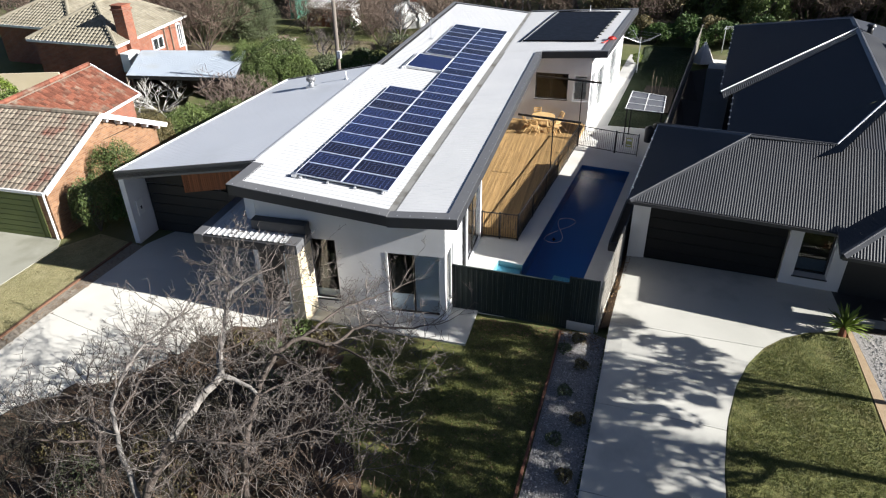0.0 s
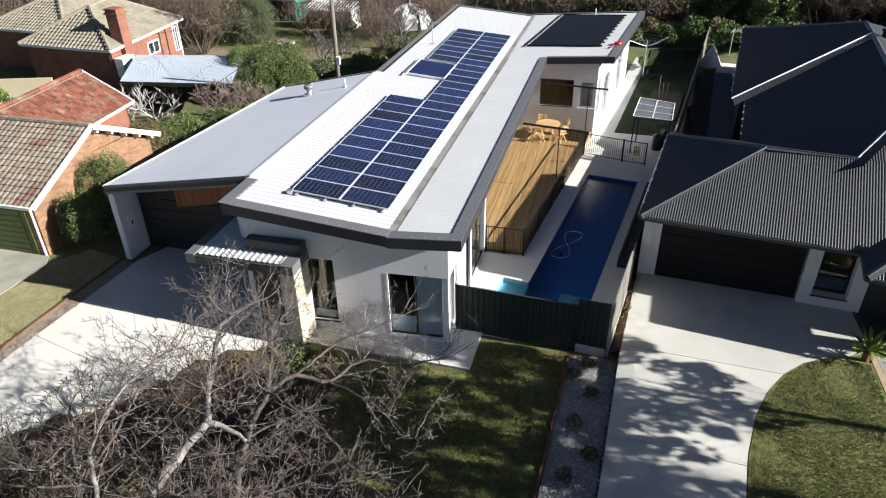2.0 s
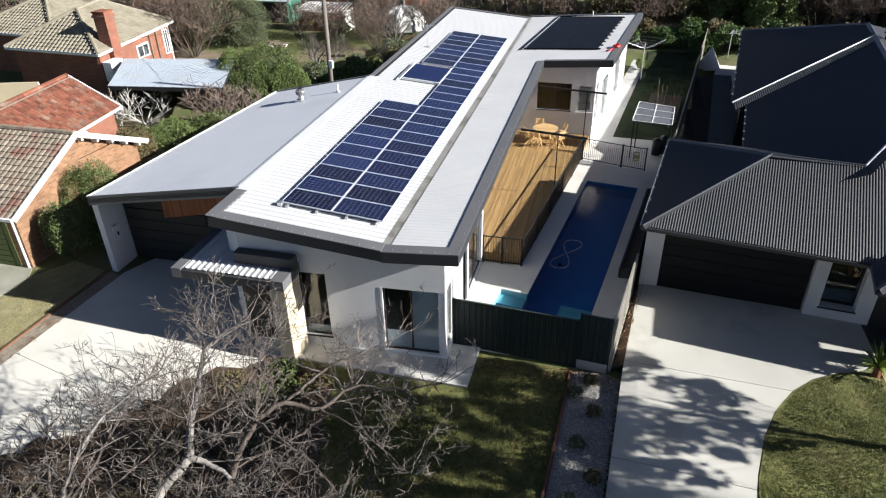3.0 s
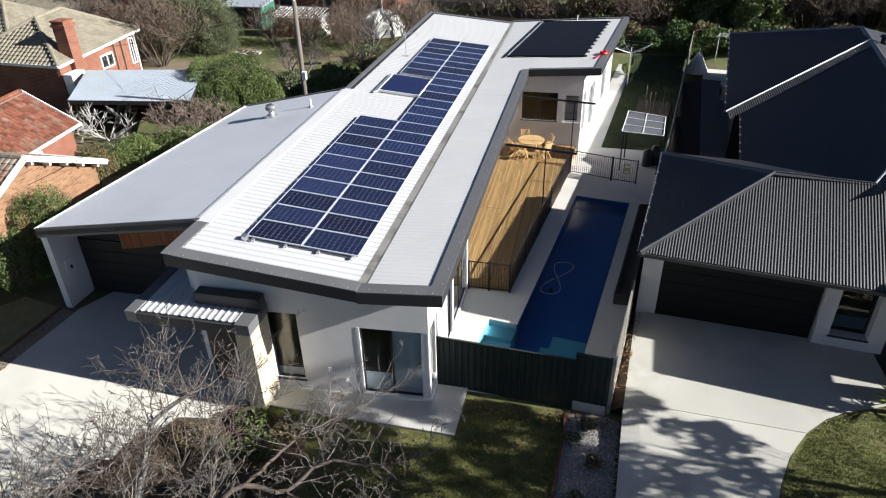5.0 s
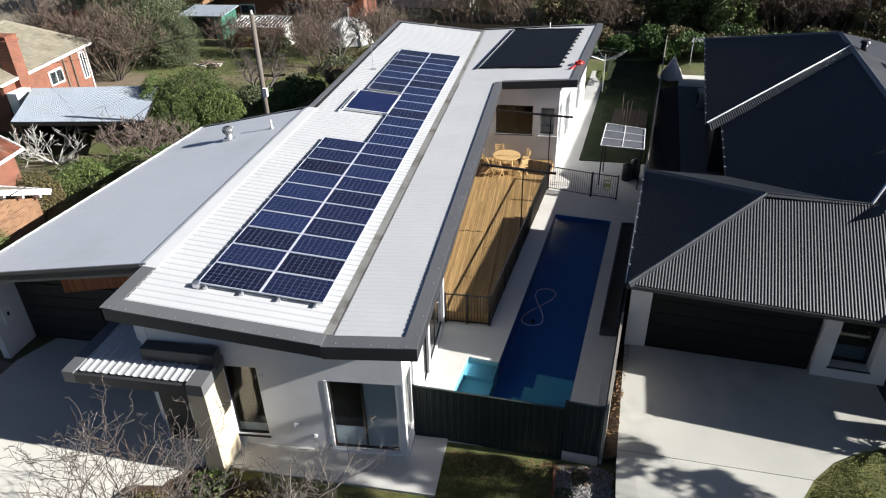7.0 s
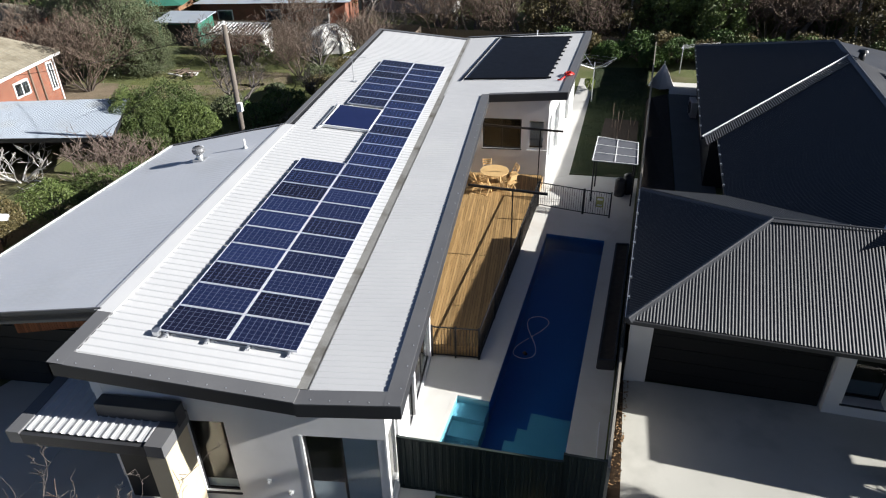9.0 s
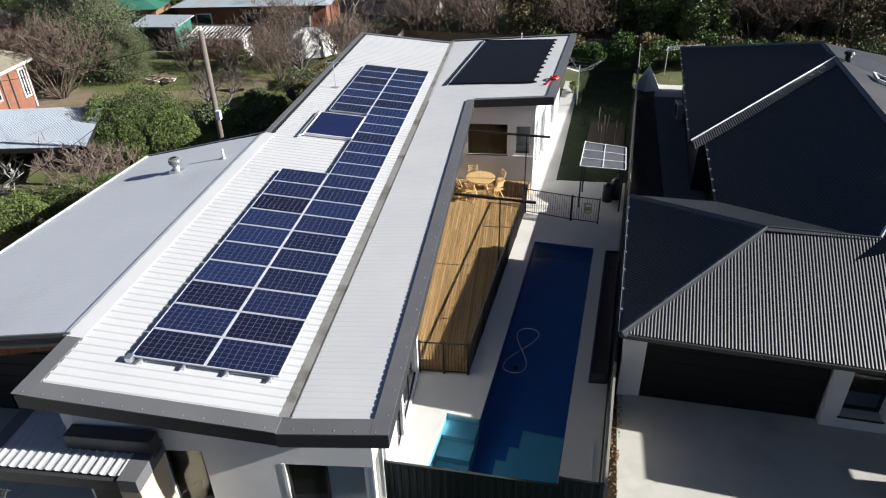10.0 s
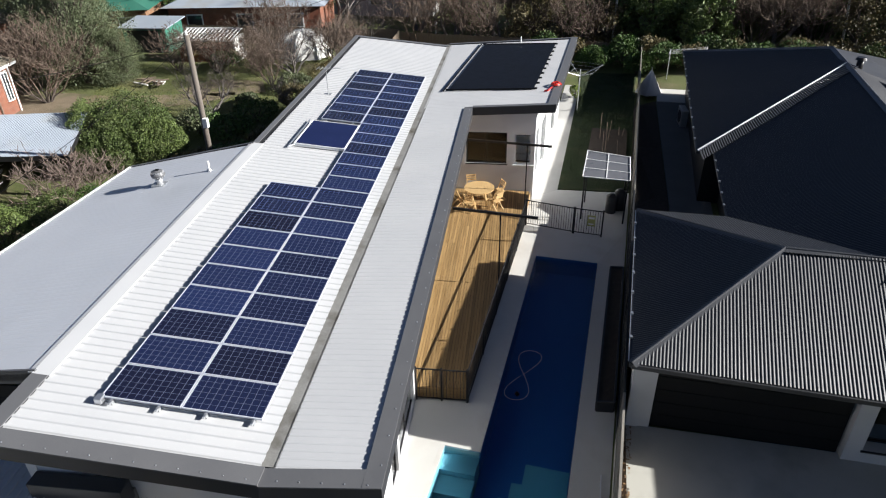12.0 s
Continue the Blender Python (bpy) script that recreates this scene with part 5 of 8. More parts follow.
def steel_fence(name_label, a, b, z0, z1, mat, bays, group, plinth=None, dips=()):
    a, b = Vector((*a, 0)), Vector((*b, 0))
    f = thing("fence", (a.x, a.y, z0), name_label, "fence", group)
    for k in range(bays):
        p, q = a.lerp(b, k / bays), a.lerp(b, (k + 1) / bays)
        part("panel", ribbed_panel(p.xy, q.xy, z0 + 0.05, z1 - 0.05), mat, f)
        part("top_rail", beam(B(), (p.x, p.y, z1 - 0.02), (q.x, q.y, z1 - 0.02), 0.06, 0.06), mat, f)
        part("post", beam(B(), (p.x, p.y, z0 - 0.05), (p.x, p.y, z1 + 0.02), 0.07, 0.07), mat, f)
    part("post", beam(B(), (b.x, b.y, z0 - 0.05), (b.x, b.y, z1 + 0.02), 0.07, 0.07), mat, f)
    part("bottom_rail", beam(B(), (a.x, a.y, z0 + 0.05), (b.x, b.y, z0 + 0.05), 0.075, 0.12), mat, f)
    if plinth:
        part("plinth", beam(B(), (a.x, a.y, z0 - 0.1), (b.x, b.y, z0 - 0.1), 0.09, 0.38), plinth, f, "pale concrete plinth")
    return f


steel_fence("dark green ribbed steel fence in front of the pool", (-5.93, 16.2), (-1.90, 15.93), -0.03, 1.82, FENCE_GREEN, 2, "front fence")
steel_fence("taller dark green steel fence panel on a concrete plinth", (-1.86, 15.93), (-0.93, 15.85), 0.25, 2.07, FENCE_GREEN, 1, "front fence", CONCRETE)
steel_fence("weathered beige steel boundary fence beside the pool", (fence_x(15.9) + 0.05, 15.9), (fence_x(20.3) + 0.05, 20.3), 0.28, 1.83, FENCE_CREAM, 2, "boundary fence", CONCRETE)
# this stretch, plinth too, is coloured dark for the shade it stands in
steel_fence("steel boundary fence coloured dark for the shade beside the pool", (fence_x(20.38) + 0.05, 20.38), (fence_x(32.7) + 0.05, 32.7), 0.28, 1.80, FENCE_SHADED, 5, "boundary fence", FENCE_SHADED)
steel_fence("weathered beige steel boundary fence beside the rear lawn", (fence_x(32.78) + 0.08, 32.78), (fence_x(59) + 0.08, 59), 0.2, 1.66, FENCE_CREAM, 11, "boundary fence")

# ---- the dark-roofed neighbouring house ----
neighbour = thing("neighbour_house", (8, 30, 0.3), "pale grey house with a black corrugated hip roof", "house")
EZ = 3.08


def hip_plane(name, eave_a, eave_b, top_a, top_b, parent, pitch=0.0875, height=0.0165, mat=NB_ROOF, top_end=None):
    """A corrugated roof plane between an eave and a (shorter or equal) top line; the ribs run up the slope."""
    ea, eb, ta, tb = (Vector(p) for p in (eave_a, eave_b, top_a, top_b))
    n = (eb - ea).length
    d = (eb - ea) / n
    sa, sb = (ta - ea).dot(d), (tb - ea).dot(d)
    up = (ta - ea) - d * sa
    rise = up.length
    up.normalize()
    nrm = d.cross(up).normalized()
    if nrm.z < 0:
        nrm = -nrm
    vs, fs = [], []
    prof = ((0.0, 0.0), (0.17, 0.25), (0.33, 0.75), (0.5, 1.0), (0.67, 0.75), (0.83, 0.25))
    m = int(n / pitch) + 1
    lo = int(max(-sa, 0) / pitch)
    us = [((k + f) * pitch, h * height) for k in range(-lo, m) for f, h in prof if (k + f) * pitch < n] + [(n, 0)]
    for u, h in us:
        t0, t1 = (rise * u / sa if u < 0 else 0.0), rise
        if 0 <= u < sa:
            t1 = rise * u / sa
        elif u > sb and n > sb:
            t1 = rise * (n - u) / (n - sb)
        if top_end is not None:
            t1 = rise + (top_end - rise) * u / n
        for t in (t0, max(t1, 0.001)):
            vs.append(ea + d * u + up * t + nrm * h)
    for k in range(len(us) - 1):
        fs.append((2 * k, 2 * k + 2, 2 * k + 3, 2 * k + 1))
    return raw(name, vs, fs, mat, parent, "black corrugated steel sheet" if parent is None else "")


def capping(a, b, parent, mat=NB_ROOF, w=0.3):
    a, b = Vector(a), Vector(b)
    d = (b - a).normalized()
    s = d.cross(Vector((0, 0, 1))).normalized()
    bm = B()
    pts = []
    for p in (a, b):
        pts.append([bm.verts.new(p + s * w / 2 - Vector((0, 0, w * 0.16))), bm.verts.new(p + Vector((0, 0, 0.03))), bm.verts.new(p - s * w / 2 - Vector((0, 0, w * 0.16)))])
    for k in (0, 1):
        bm.faces.new((pts[0][k], pts[0][k + 1], pts[1][k + 1], pts[1][k]))
    tube(bm, a + Vector((0, 0, 0.03)), b + Vector((0, 0, 0.03)), 0.03, n=8)
    return part("ridge_capping", bm, mat, parent)


NB_CAP = surface("dark_grey_capping", (0.05, 0.052, 0.058), (0.075, 0.077, 0.083), 2.0, 0.35, 0.0, spec=0.6)
e_fl = (-0.2, 20.06, EZ)
e_bl = (1.02, 28.5, EZ)
apex = (4.0, 23.2, 4.77)
nroof = part("roof", slab(B(), [(-0.1, 20.16, EZ - 0.12), (5.6, 19.35, EZ - 0.12), (14.5, 18.3, EZ - 0.12), (16, 27, EZ - 0.12), (4.06, 28.3, EZ - 0.12), (1.1, 28.7, EZ - 0.12)], 0.05), NB_ROOF, neighbour, "black corrugated hip roof")
hip_plane("roof_sheet", e_fl, (14.6, 17.95, EZ), apex, (14.6, 21.65, 4.75), nroof)
hip_plane("roof_sheet", e_bl, e_fl, apex, apex, nroof)
hip_plane("roof_sheet", (9.0, 27.7, EZ), e_bl, (9.0, 22.5, 4.75), apex, nroof)
capping(e_fl, apex, nroof, NB_CAP)
capping(apex, (6.9, 22.82, 4.76), nroof, NB_CAP)
capping(e_bl, apex, nroof, NB_CAP)
# rear roof
q_l, q_fl = (4.24, 34.2, EZ), (6.72, 50.6, EZ)
q_apex = (11.16, 38.6, 5.68)
v_top, v_bot = (4.92, 34.1, EZ), (4.02, 28.1, EZ)
hip_plane("roof_sheet", q_fl, q_l, (11.5, 41.2, 5.68), q_apex, nroof)
hip_plane("roof_sheet", v_top, (3.72, 26.15, EZ), (11.1, 38.2, 5.62), (9.3, 26.2, 5.62), nroof)
hip_plane("roof_sheet", (3.72, 26.15, EZ), (3.18, 22.6, EZ), (9.3, 26.2, 5.62), (8.8, 22.7, 5.62), nroof, top_end=4.12)
hip_plane("roof_sheet", (6.9, 22.8, 4.74), (15.0, 21.55, 4.74), (9.3, 26.2, 5.62), (15.0, 25.3, 5.62), nroof)
capping((6.9, 22.82, 4.76), (9.3, 26.2, 5.64), nroof, ALU, 0.14)
bm = B()
bm.faces.new([bm.verts.new(p) for p in ((9.3, 26.2, 5.63), (15.0, 25.3, 5.63), (17.0, 25.2, 2.9), (9.3, 26.3, 2.9))])
part("roof_sheet", bm, NB_ROOF, nroof)
bm = B()
bm.faces.new([bm.verts.new(p) for p in (q_l, v_top, (11.1, 38.2, 5.62), q_apex)])
part("roof_sheet", bm, NB_ROOF, nroof)
bm = B()
for f in ([(11.12, 38.28, 5.62), (18.38, 37.0, 2.88), (19, 44, 2.9), (11.5, 41.2, 5.72)], [(11.5, 41.2, 5.7), (19, 44, 2.9), (19, 49.5, 2.9), (6.75, 51.0, 2.9)]):
    bm.faces.new([bm.verts.new(p) for p in f])
part("roof_sheet", bm, NB_ROOF, nroof)
hip_plane("roof_sheet", (17.0, 25.05, 2.9), (18.9, 37.85, 2.9), (9.32, 26.2, 5.62), (11.12, 38.3, 5.62), nroof)
capping(q_l, q_apex, nroof, ALU, 0.16)
capping(q_apex, (11.5, 41.2, 5.72), nroof, NB_CAP)
capping(q_apex, (9.3, 26.2, 5.64), nroof, NB_CAP)
capping(q_fl, (11.5, 41.2, 5.72), nroof, NB_CAP)
ribs = B()
nd = (Vector(q_apex) - Vector(q_l))


def lee_z(x, y):
    """The height of the broad shaded plane below the hip."""
    return EZ + 0.457 * (x - 4.92 - 0.151 * (y - 34.1))


for k in range(72):
    f = (k + 0.5) / 72
    p = Vector(q_l) + nd * f
    a, b = (p.x + 0.06, p.y - 0.06), (p.x + 0.1, p.y - 0.62 - 0.3 * f)
    beam(ribs, (*a, max(lee_z(*a), p.z - 0.04) + 0.05), (*b, lee_z(*b) + 0.05), 0.05, 0.04)
part("valley_ribs", ribs, NB_CAP, nroof, "ribbed hip flashing")
flue = thing("roof_flue", (11.9, 39.0, 5.4), "dark round flue on the neighbouring roof", "flue")
part("pipe", tube(B(), (11.9, 39.0, 5.2), (11.9, 39.0, 5.72), 0.15, n=14), DARK_STEEL, flue, smooth=True)
part("cap", tube(B(), (11.9, 39.0, 5.72), (11.9, 39.0, 5.84), 0.25, 0.18, n=14), DARK_STEEL, flue)
sky_l = thing("skylight", (12.6, 36, 5.0), "small white-framed skylight on the neighbouring roof", "skylight")
sk = Vector((12.2, 36.3, 5.28))
bm = B()
for a, b in (((0, 0, 0), (1.3, -0.15, -0.52)), ((0, 0, 0), (0.2, 1.0, 0.03)), ((1.3, -0.15, -0.52), (1.5, 0.85, -0.5)), ((0.2, 1.0, 0.03), (1.5, 0.85, -0.5))):
    beam(bm, sk + Vector(a), sk + Vector(b), 0.08, 0.12)
part("frame", bm, WHITE_PAINT, sky_l)
bm = B()
bm.faces.new([bm.verts.new(sk + Vector(p)) for p in ((0, 0, 0.02), (1.3, -0.15, -0.5), (1.5, 0.85, -0.48), (0.2, 1.0, 0.05))])
part("pane", bm, GLASS_DARK, sky_l)
# gutters with bright clips
for a, b, step in ((e_fl, (14.6, 17.95, EZ), 0.0), (e_fl, e_bl, 1.05), (q_l, q_fl, 1.3), (v_bot, v_top, 0.95)):
    a, b = Vector(a), Vector(b)
    part("gutter", beam(B(), a - Vector((0, 0, 0.08)), b - Vector((0, 0, 0.08)), 0.12, 0.12), NB_ROOF, nroof)
    if step:
        n = int((b - a).length / step)
        for k in range(1, n):
            p = a.lerp(b, k / n) + Vector((-0.05, 0, 0.0))
            part("gutter_clip", box(B(), p.x - 0.035, p.x + 0.035, p.y - 0.05, p.y + 0.05, p.z - 0.02, p.z + 0.04), ALU, nroof, "bright gutter clip")
part("gutter_lip", beam(B(), Vector(e_fl) + Vector((-0.07, 0.1, -0.01)), Vector(e_bl) + Vector((-0.07, -0.1, -0.01)), 0.02, 0.03), ALU, nroof, "bright gutter lip")
# walls, pillar, garage door
bm = B()
box(bm, 0.0, 0.32, 0, 0.5, 0.3, EZ - 0.12, pose(0.02, 20.65, 0, 0, 0, -6.5))
part("wall", bm, NB_WALL, neighbour, "pale grey rendered pier")
bm = B()
box(bm, 0.26, 0.62, 0.1, 0.55, 0.3, EZ - 0.12, pose(0.02, 20.6, 0, 0, 0, -6.5))
part("wall", bm, NB_WALL, neighbour, "pale grey rendered pier")
bm = B()
wall(bm, (1.5, 28.4), (0.4, 21.0), 0.3, EZ - 0.1, 0.2)
part("wall", bm, NB_WALL, neighbour)
nbdoor = thing("garage_door", (3.0, 20.7, 0.33), "black sectional garage door of the neighbouring house", "garage door")
gm2 = pose(0.62, 20.75, 0, 0, 0, -6.5)
for k in range(5):
    bm = B()
    box(bm, 0.02, 4.8, 0.0, 0.05, 0.34 + 0.45 * k, 0.34 + 0.45 * k + 0.44, gm2, 0.008)
    part("door_panel", bm, NB_DOOR, nbdoor)
part("wall", box(B(), 0.0, 4.85, 0.0, 0.12, 2.6, EZ - 0.12, gm2), NB_WALL, neighbour)
# window pier to the right of the door
pm2 = pose(5.42, 20.0, 0, 0, 0, -6.5)
nb_hole = (0.42, 1.5, 0.78, 2.8)
a2, b2 = pm2 @ Vector((0, 0, 0)), pm2 @ Vector((1.98, 0, 0))
bm = B()
wall(bm, a2, b2, 0.3, EZ - 0.1, 0.5, [nb_hole])
part("wall", bm, NB_WALL, neighbour, "pale grey window pier")
window(a2, b2, nb_hole, neighbour, DARK_STEEL, (), GLASS_DARK, setin=0.36)
part("blind", box(B(), 0.48, 1.44, 0.46, 0.49, 0.84, 1.3, pm2), CURTAIN, neighbour, "pale blind behind the glass")
# entry wall: deep porch shade put into a near-black colour
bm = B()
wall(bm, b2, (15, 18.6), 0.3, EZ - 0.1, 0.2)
part("wall", bm, DOOR_DARK, neighbour, "recessed entry wall coloured near-black for shade")
# rear side walls: near-black colour stands for the shade under the eaves
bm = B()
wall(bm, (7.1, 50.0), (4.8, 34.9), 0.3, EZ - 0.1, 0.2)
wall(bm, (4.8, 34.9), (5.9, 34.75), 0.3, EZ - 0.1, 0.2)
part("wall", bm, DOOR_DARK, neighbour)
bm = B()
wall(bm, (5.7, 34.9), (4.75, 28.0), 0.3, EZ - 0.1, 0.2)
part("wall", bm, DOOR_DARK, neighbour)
# entry hip roof
hip_plane("roof_sheet", (6.98, 21.25, 3.1), (6.34, 17.5, 3.1), (9.24, 20.9, 4.15), (8.66, 19.28, 4.15), nroof)
hip_plane("roof_sheet", (6.34, 17.5, 3.1), (11.15, 16.77, 3.1), (8.66, 19.28, 4.15), (11.15, 19.03, 4.15), nroof)
capping((6.34, 17.5, 3.12), (8.66, 19.28, 4.17), nroof, NB_CAP)
part("gutter", beam(B(), (6.34, 17.5, 3.03), (6.98, 21.25, 3.03), 0.12, 0.12), NB_ROOF, nroof)
part("gutter", beam(B(), (6.34, 17.5, 3.03), (11.15, 16.77, 3.03), 0.12, 0.12), NB_ROOF, nroof)
bm = B()
slab(bm, [(6.45, 17.6, 3.01), (11.1, 16.92, 3.01), (11.1, 20.0, 3.01), (7.05, 20.7, 3.01)], 0.05)
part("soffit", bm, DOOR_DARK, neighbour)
# added out of view, only to block low sun beside the lit strip
part("porch_screen", box(B(), 10.95, 11.09, 17.4, 18.05, 0.3, 2.96), DOOR_DARK, neighbour, "unseen screen added to shade the entry edge")
sheet("pavement", [(0.3, 20.9), (6.0, 20.3), (7.2, 20.1), (7.2, 19.3), (5.6, 20.2)], 0.045, CONCRETE, label="shaded paving at the foot of the garage")
# concrete only where the slot of sun lands on the entry floor
sheet("pavement", [(7.21, 18.35), (7.21, 17.85), (12, 17.5), (12, 18.0)], 0.045, CONCRETE, label="pale concrete strip where the sun slot falls at the entry")
# dark floor and dark edge carry the porch shade in their colour
sheet("pavement", [(7.21, 20.1), (7.21, 18.36), (12, 18.01), (12, 19.5)], 0.045, surface("dark_entry_tiles", (0.03, 0.03, 0.032), (0.055, 0.054, 0.055), 2.0, 0.5, 0.1, 40), label="entry floor darkened for the shade under the porch roof")
sheet("garden_bed", [(7.21, 17.84), (7.21, 17.42), (12, 17.42), (12, 17.49)], 0.04, SOIL, label="dark strip for the shade beside the sunlit entry strip")
# side path in a much darker grey than the other concrete
sheet("pavement", [(2.9, 29.0), (4.6, 29.0), (7.3, 48.6), (5.15, 48.85)], 0.05, surface("damp_concrete", (0.12, 0.115, 0.11), (0.18, 0.175, 0.165), 1, 0.85, 0.2), label="dark grey concrete side path in shade")
sheet("pavement", [(5.2, 48.9), (8.6, 48.6), (8.9, 51.2), (5.6, 51.5)], 0.05, PAVING, label="bright rear paving")
sheet("garden_bed", [(1.2, 28.9), (2.88, 29.0), (5.1, 48.8), (3.8, 49)], 0.04, SOIL, label="dark soil bed along the fence")
ac = thing("outdoor_unit", (5.9, 45, 0.35), "grey outdoor air-conditioning unit on the side path", "air conditioner")
part("case", box(B(), 5.75, 6.1, 44.2, 45.3, 0.4, 1.35, bevel=0.02), GALV, ac)
part("grille", tube(B(), (5.74, 44.75, 0.88), (5.72, 44.75, 0.88), 0.36, n=18), DARK_STEEL, ac)
umb = thing("closed_umbrella", (5.0, 50.9, 0.3), "white canvas teepee-shaped cover in the far yard", "canvas cover")
bm = B()
for k in range(10):
    a0, a1 = k * math.tau / 10, (k + 1) * math.tau / 10
    r0, r1 = 0.8 + 0.12 * (k % 2), 0.8 + 0.12 * ((k + 1) % 2)
    bm.faces.new([bm.verts.new((5.0 + r0 * math.cos(a0), 50.9 + r0 * math.sin(a0), 0.3)), bm.verts.new((5.0 + r1 * math.cos(a1), 50.9 + r1 * math.sin(a1), 0.3)), bm.verts.new((5.0 + 0.06 * math.cos(a1), 50.9 + 0.06 * math.sin(a1), 1.75)), bm.verts.new((5.0 + 0.06 * math.cos(a0), 50.9 + 0.06 * math.sin(a0), 1.75))])
part("canvas", bm, CANVAS, umb)
part("pole", tube(B(), (5.0, 50.9, 0.3), (5.0, 50.9, 1.95), 0.03), GALV, umb)

nb_line = thing("clothes_line", (6.6, 53.9, 0.3), "fold-down clothes line behind the neighbouring house", "clothes line")
for x, y in ((6.6, 53.9), (9.2, 54.8)):
    part("post", tube(B(), (x, y, 0.3), (x, y, 2.35), 0.03, n=8), GALV, nb_line)
    part("arm", tube(B(), (x, y, 2.3), (x - 0.3, y - 1.0, 2.3), 0.02, n=6), GALV, nb_line)
for k in range(5):
    part("wire", tube(B(), (6.6 - 0.075 * k, 53.9 - 0.25 * k, 2.3), (9.2 - 0.075 * k, 54.8 - 0.25 * k, 2.3), 0.007, n=4), GALV, nb_line)
# ---- tiled roofs ----
TILE_ME = {}


def tile_mesh(tw, tl, h):
    """One rolled tile with a thick lower lip, shared by all single tiles of that size."""
    if (tw, tl) not in TILE_ME:
        bm = B()
        rows = []
        for f, hh in ((0.0, 0.012), (0.3, h), (0.62, h), (0.8, 0.004), (0.98, 0.012)):
            rows.append([bm.verts.new((tw * f, y, hh + z)) for y, z in ((0.005, 0.01), (0.0, 0.045), (tl * 1.04, 0.012))])
        for a, b in zip(rows, rows[1:]):
            bm.faces.new((a[0], b[0], b[1], a[1]))
            bm.faces.new((a[1], b[1], b[2], a[2]))
        me = bpy.data.meshes.new("roof_tile")
        bm.to_mesh(me)
        bm.free()
        me.materials.append(TILE_SINGLE)
        TILE_ME[tw, tl] = me
    return TILE_ME[tw, tl]


def tiles(name, p0, along, up, length, rise, mat, parent, tw=0.32, tl=0.33, left=None, right=None, h=0.05, single=None):
    """Overlapping roof tiles over a slope. left/right: functions of the share of the rise that trim a course.
    single: from this length on, each tile is a piece of its own."""
    p0, d, u = Vector(p0), Vector(along).normalized(), Vector(up).normalized()
    n = d.cross(u).normalized()
    n = -n if n.z < 0 else n
    vs, fs = [], []
    rows = int(rise / tl)
    for r in range(rows):
        t = r * tl
        a = left(t / rise) if left else 0.0
        b = right(t / rise) if right else length
        c = math.floor(a / tw) * tw
        while c < b - 0.02:
            c0, c1 = max(c, a), min(c + tw, b)
            j = random.uniform(-0.006, 0.006)
            if single is not None and c > single and c1 - c0 > tw - 0.01:
                m = Matrix((d, u, n)).transposed().to_4x4()
                m.translation = p0 + d * c0 + u * t + n * j
                ob = piece("roof_tile", tile_mesh(tw, tl, h), parent, m)
            elif c1 - c0 > 0.05:
                o = len(vs)
                for f, hh in ((0.0, 0.012), (0.3, h), (0.62, h), (0.8, 0.004), (0.98, 0.012)):
                    x = c0 + (c1 - c0) * f
                    vs.append(p0 + d * x + u * t + n * (hh + 0.045 + j))
                    vs.append(p0 + d * x + u * (t + tl * 1.04) + n * (hh + 0.012 + j))
                    vs.append(p0 + d * x + u * (t + 0.005) + n * (hh + 0.01 + j))
                for k in range(4):
                    q = o + 3 * k
                    fs.append((q, q + 3, q + 4, q + 1))
                    fs.append((q + 2, q + 5, q + 3, q))
            c += tw
    return raw(name, vs, fs, mat, parent, kind="stuff")


def bargeboard(parent, a, b, mat=WHITE_PAINT, h=0.22, w=0.06):
    part("bargeboard", beam(B(), a, b, w, h), mat, parent)


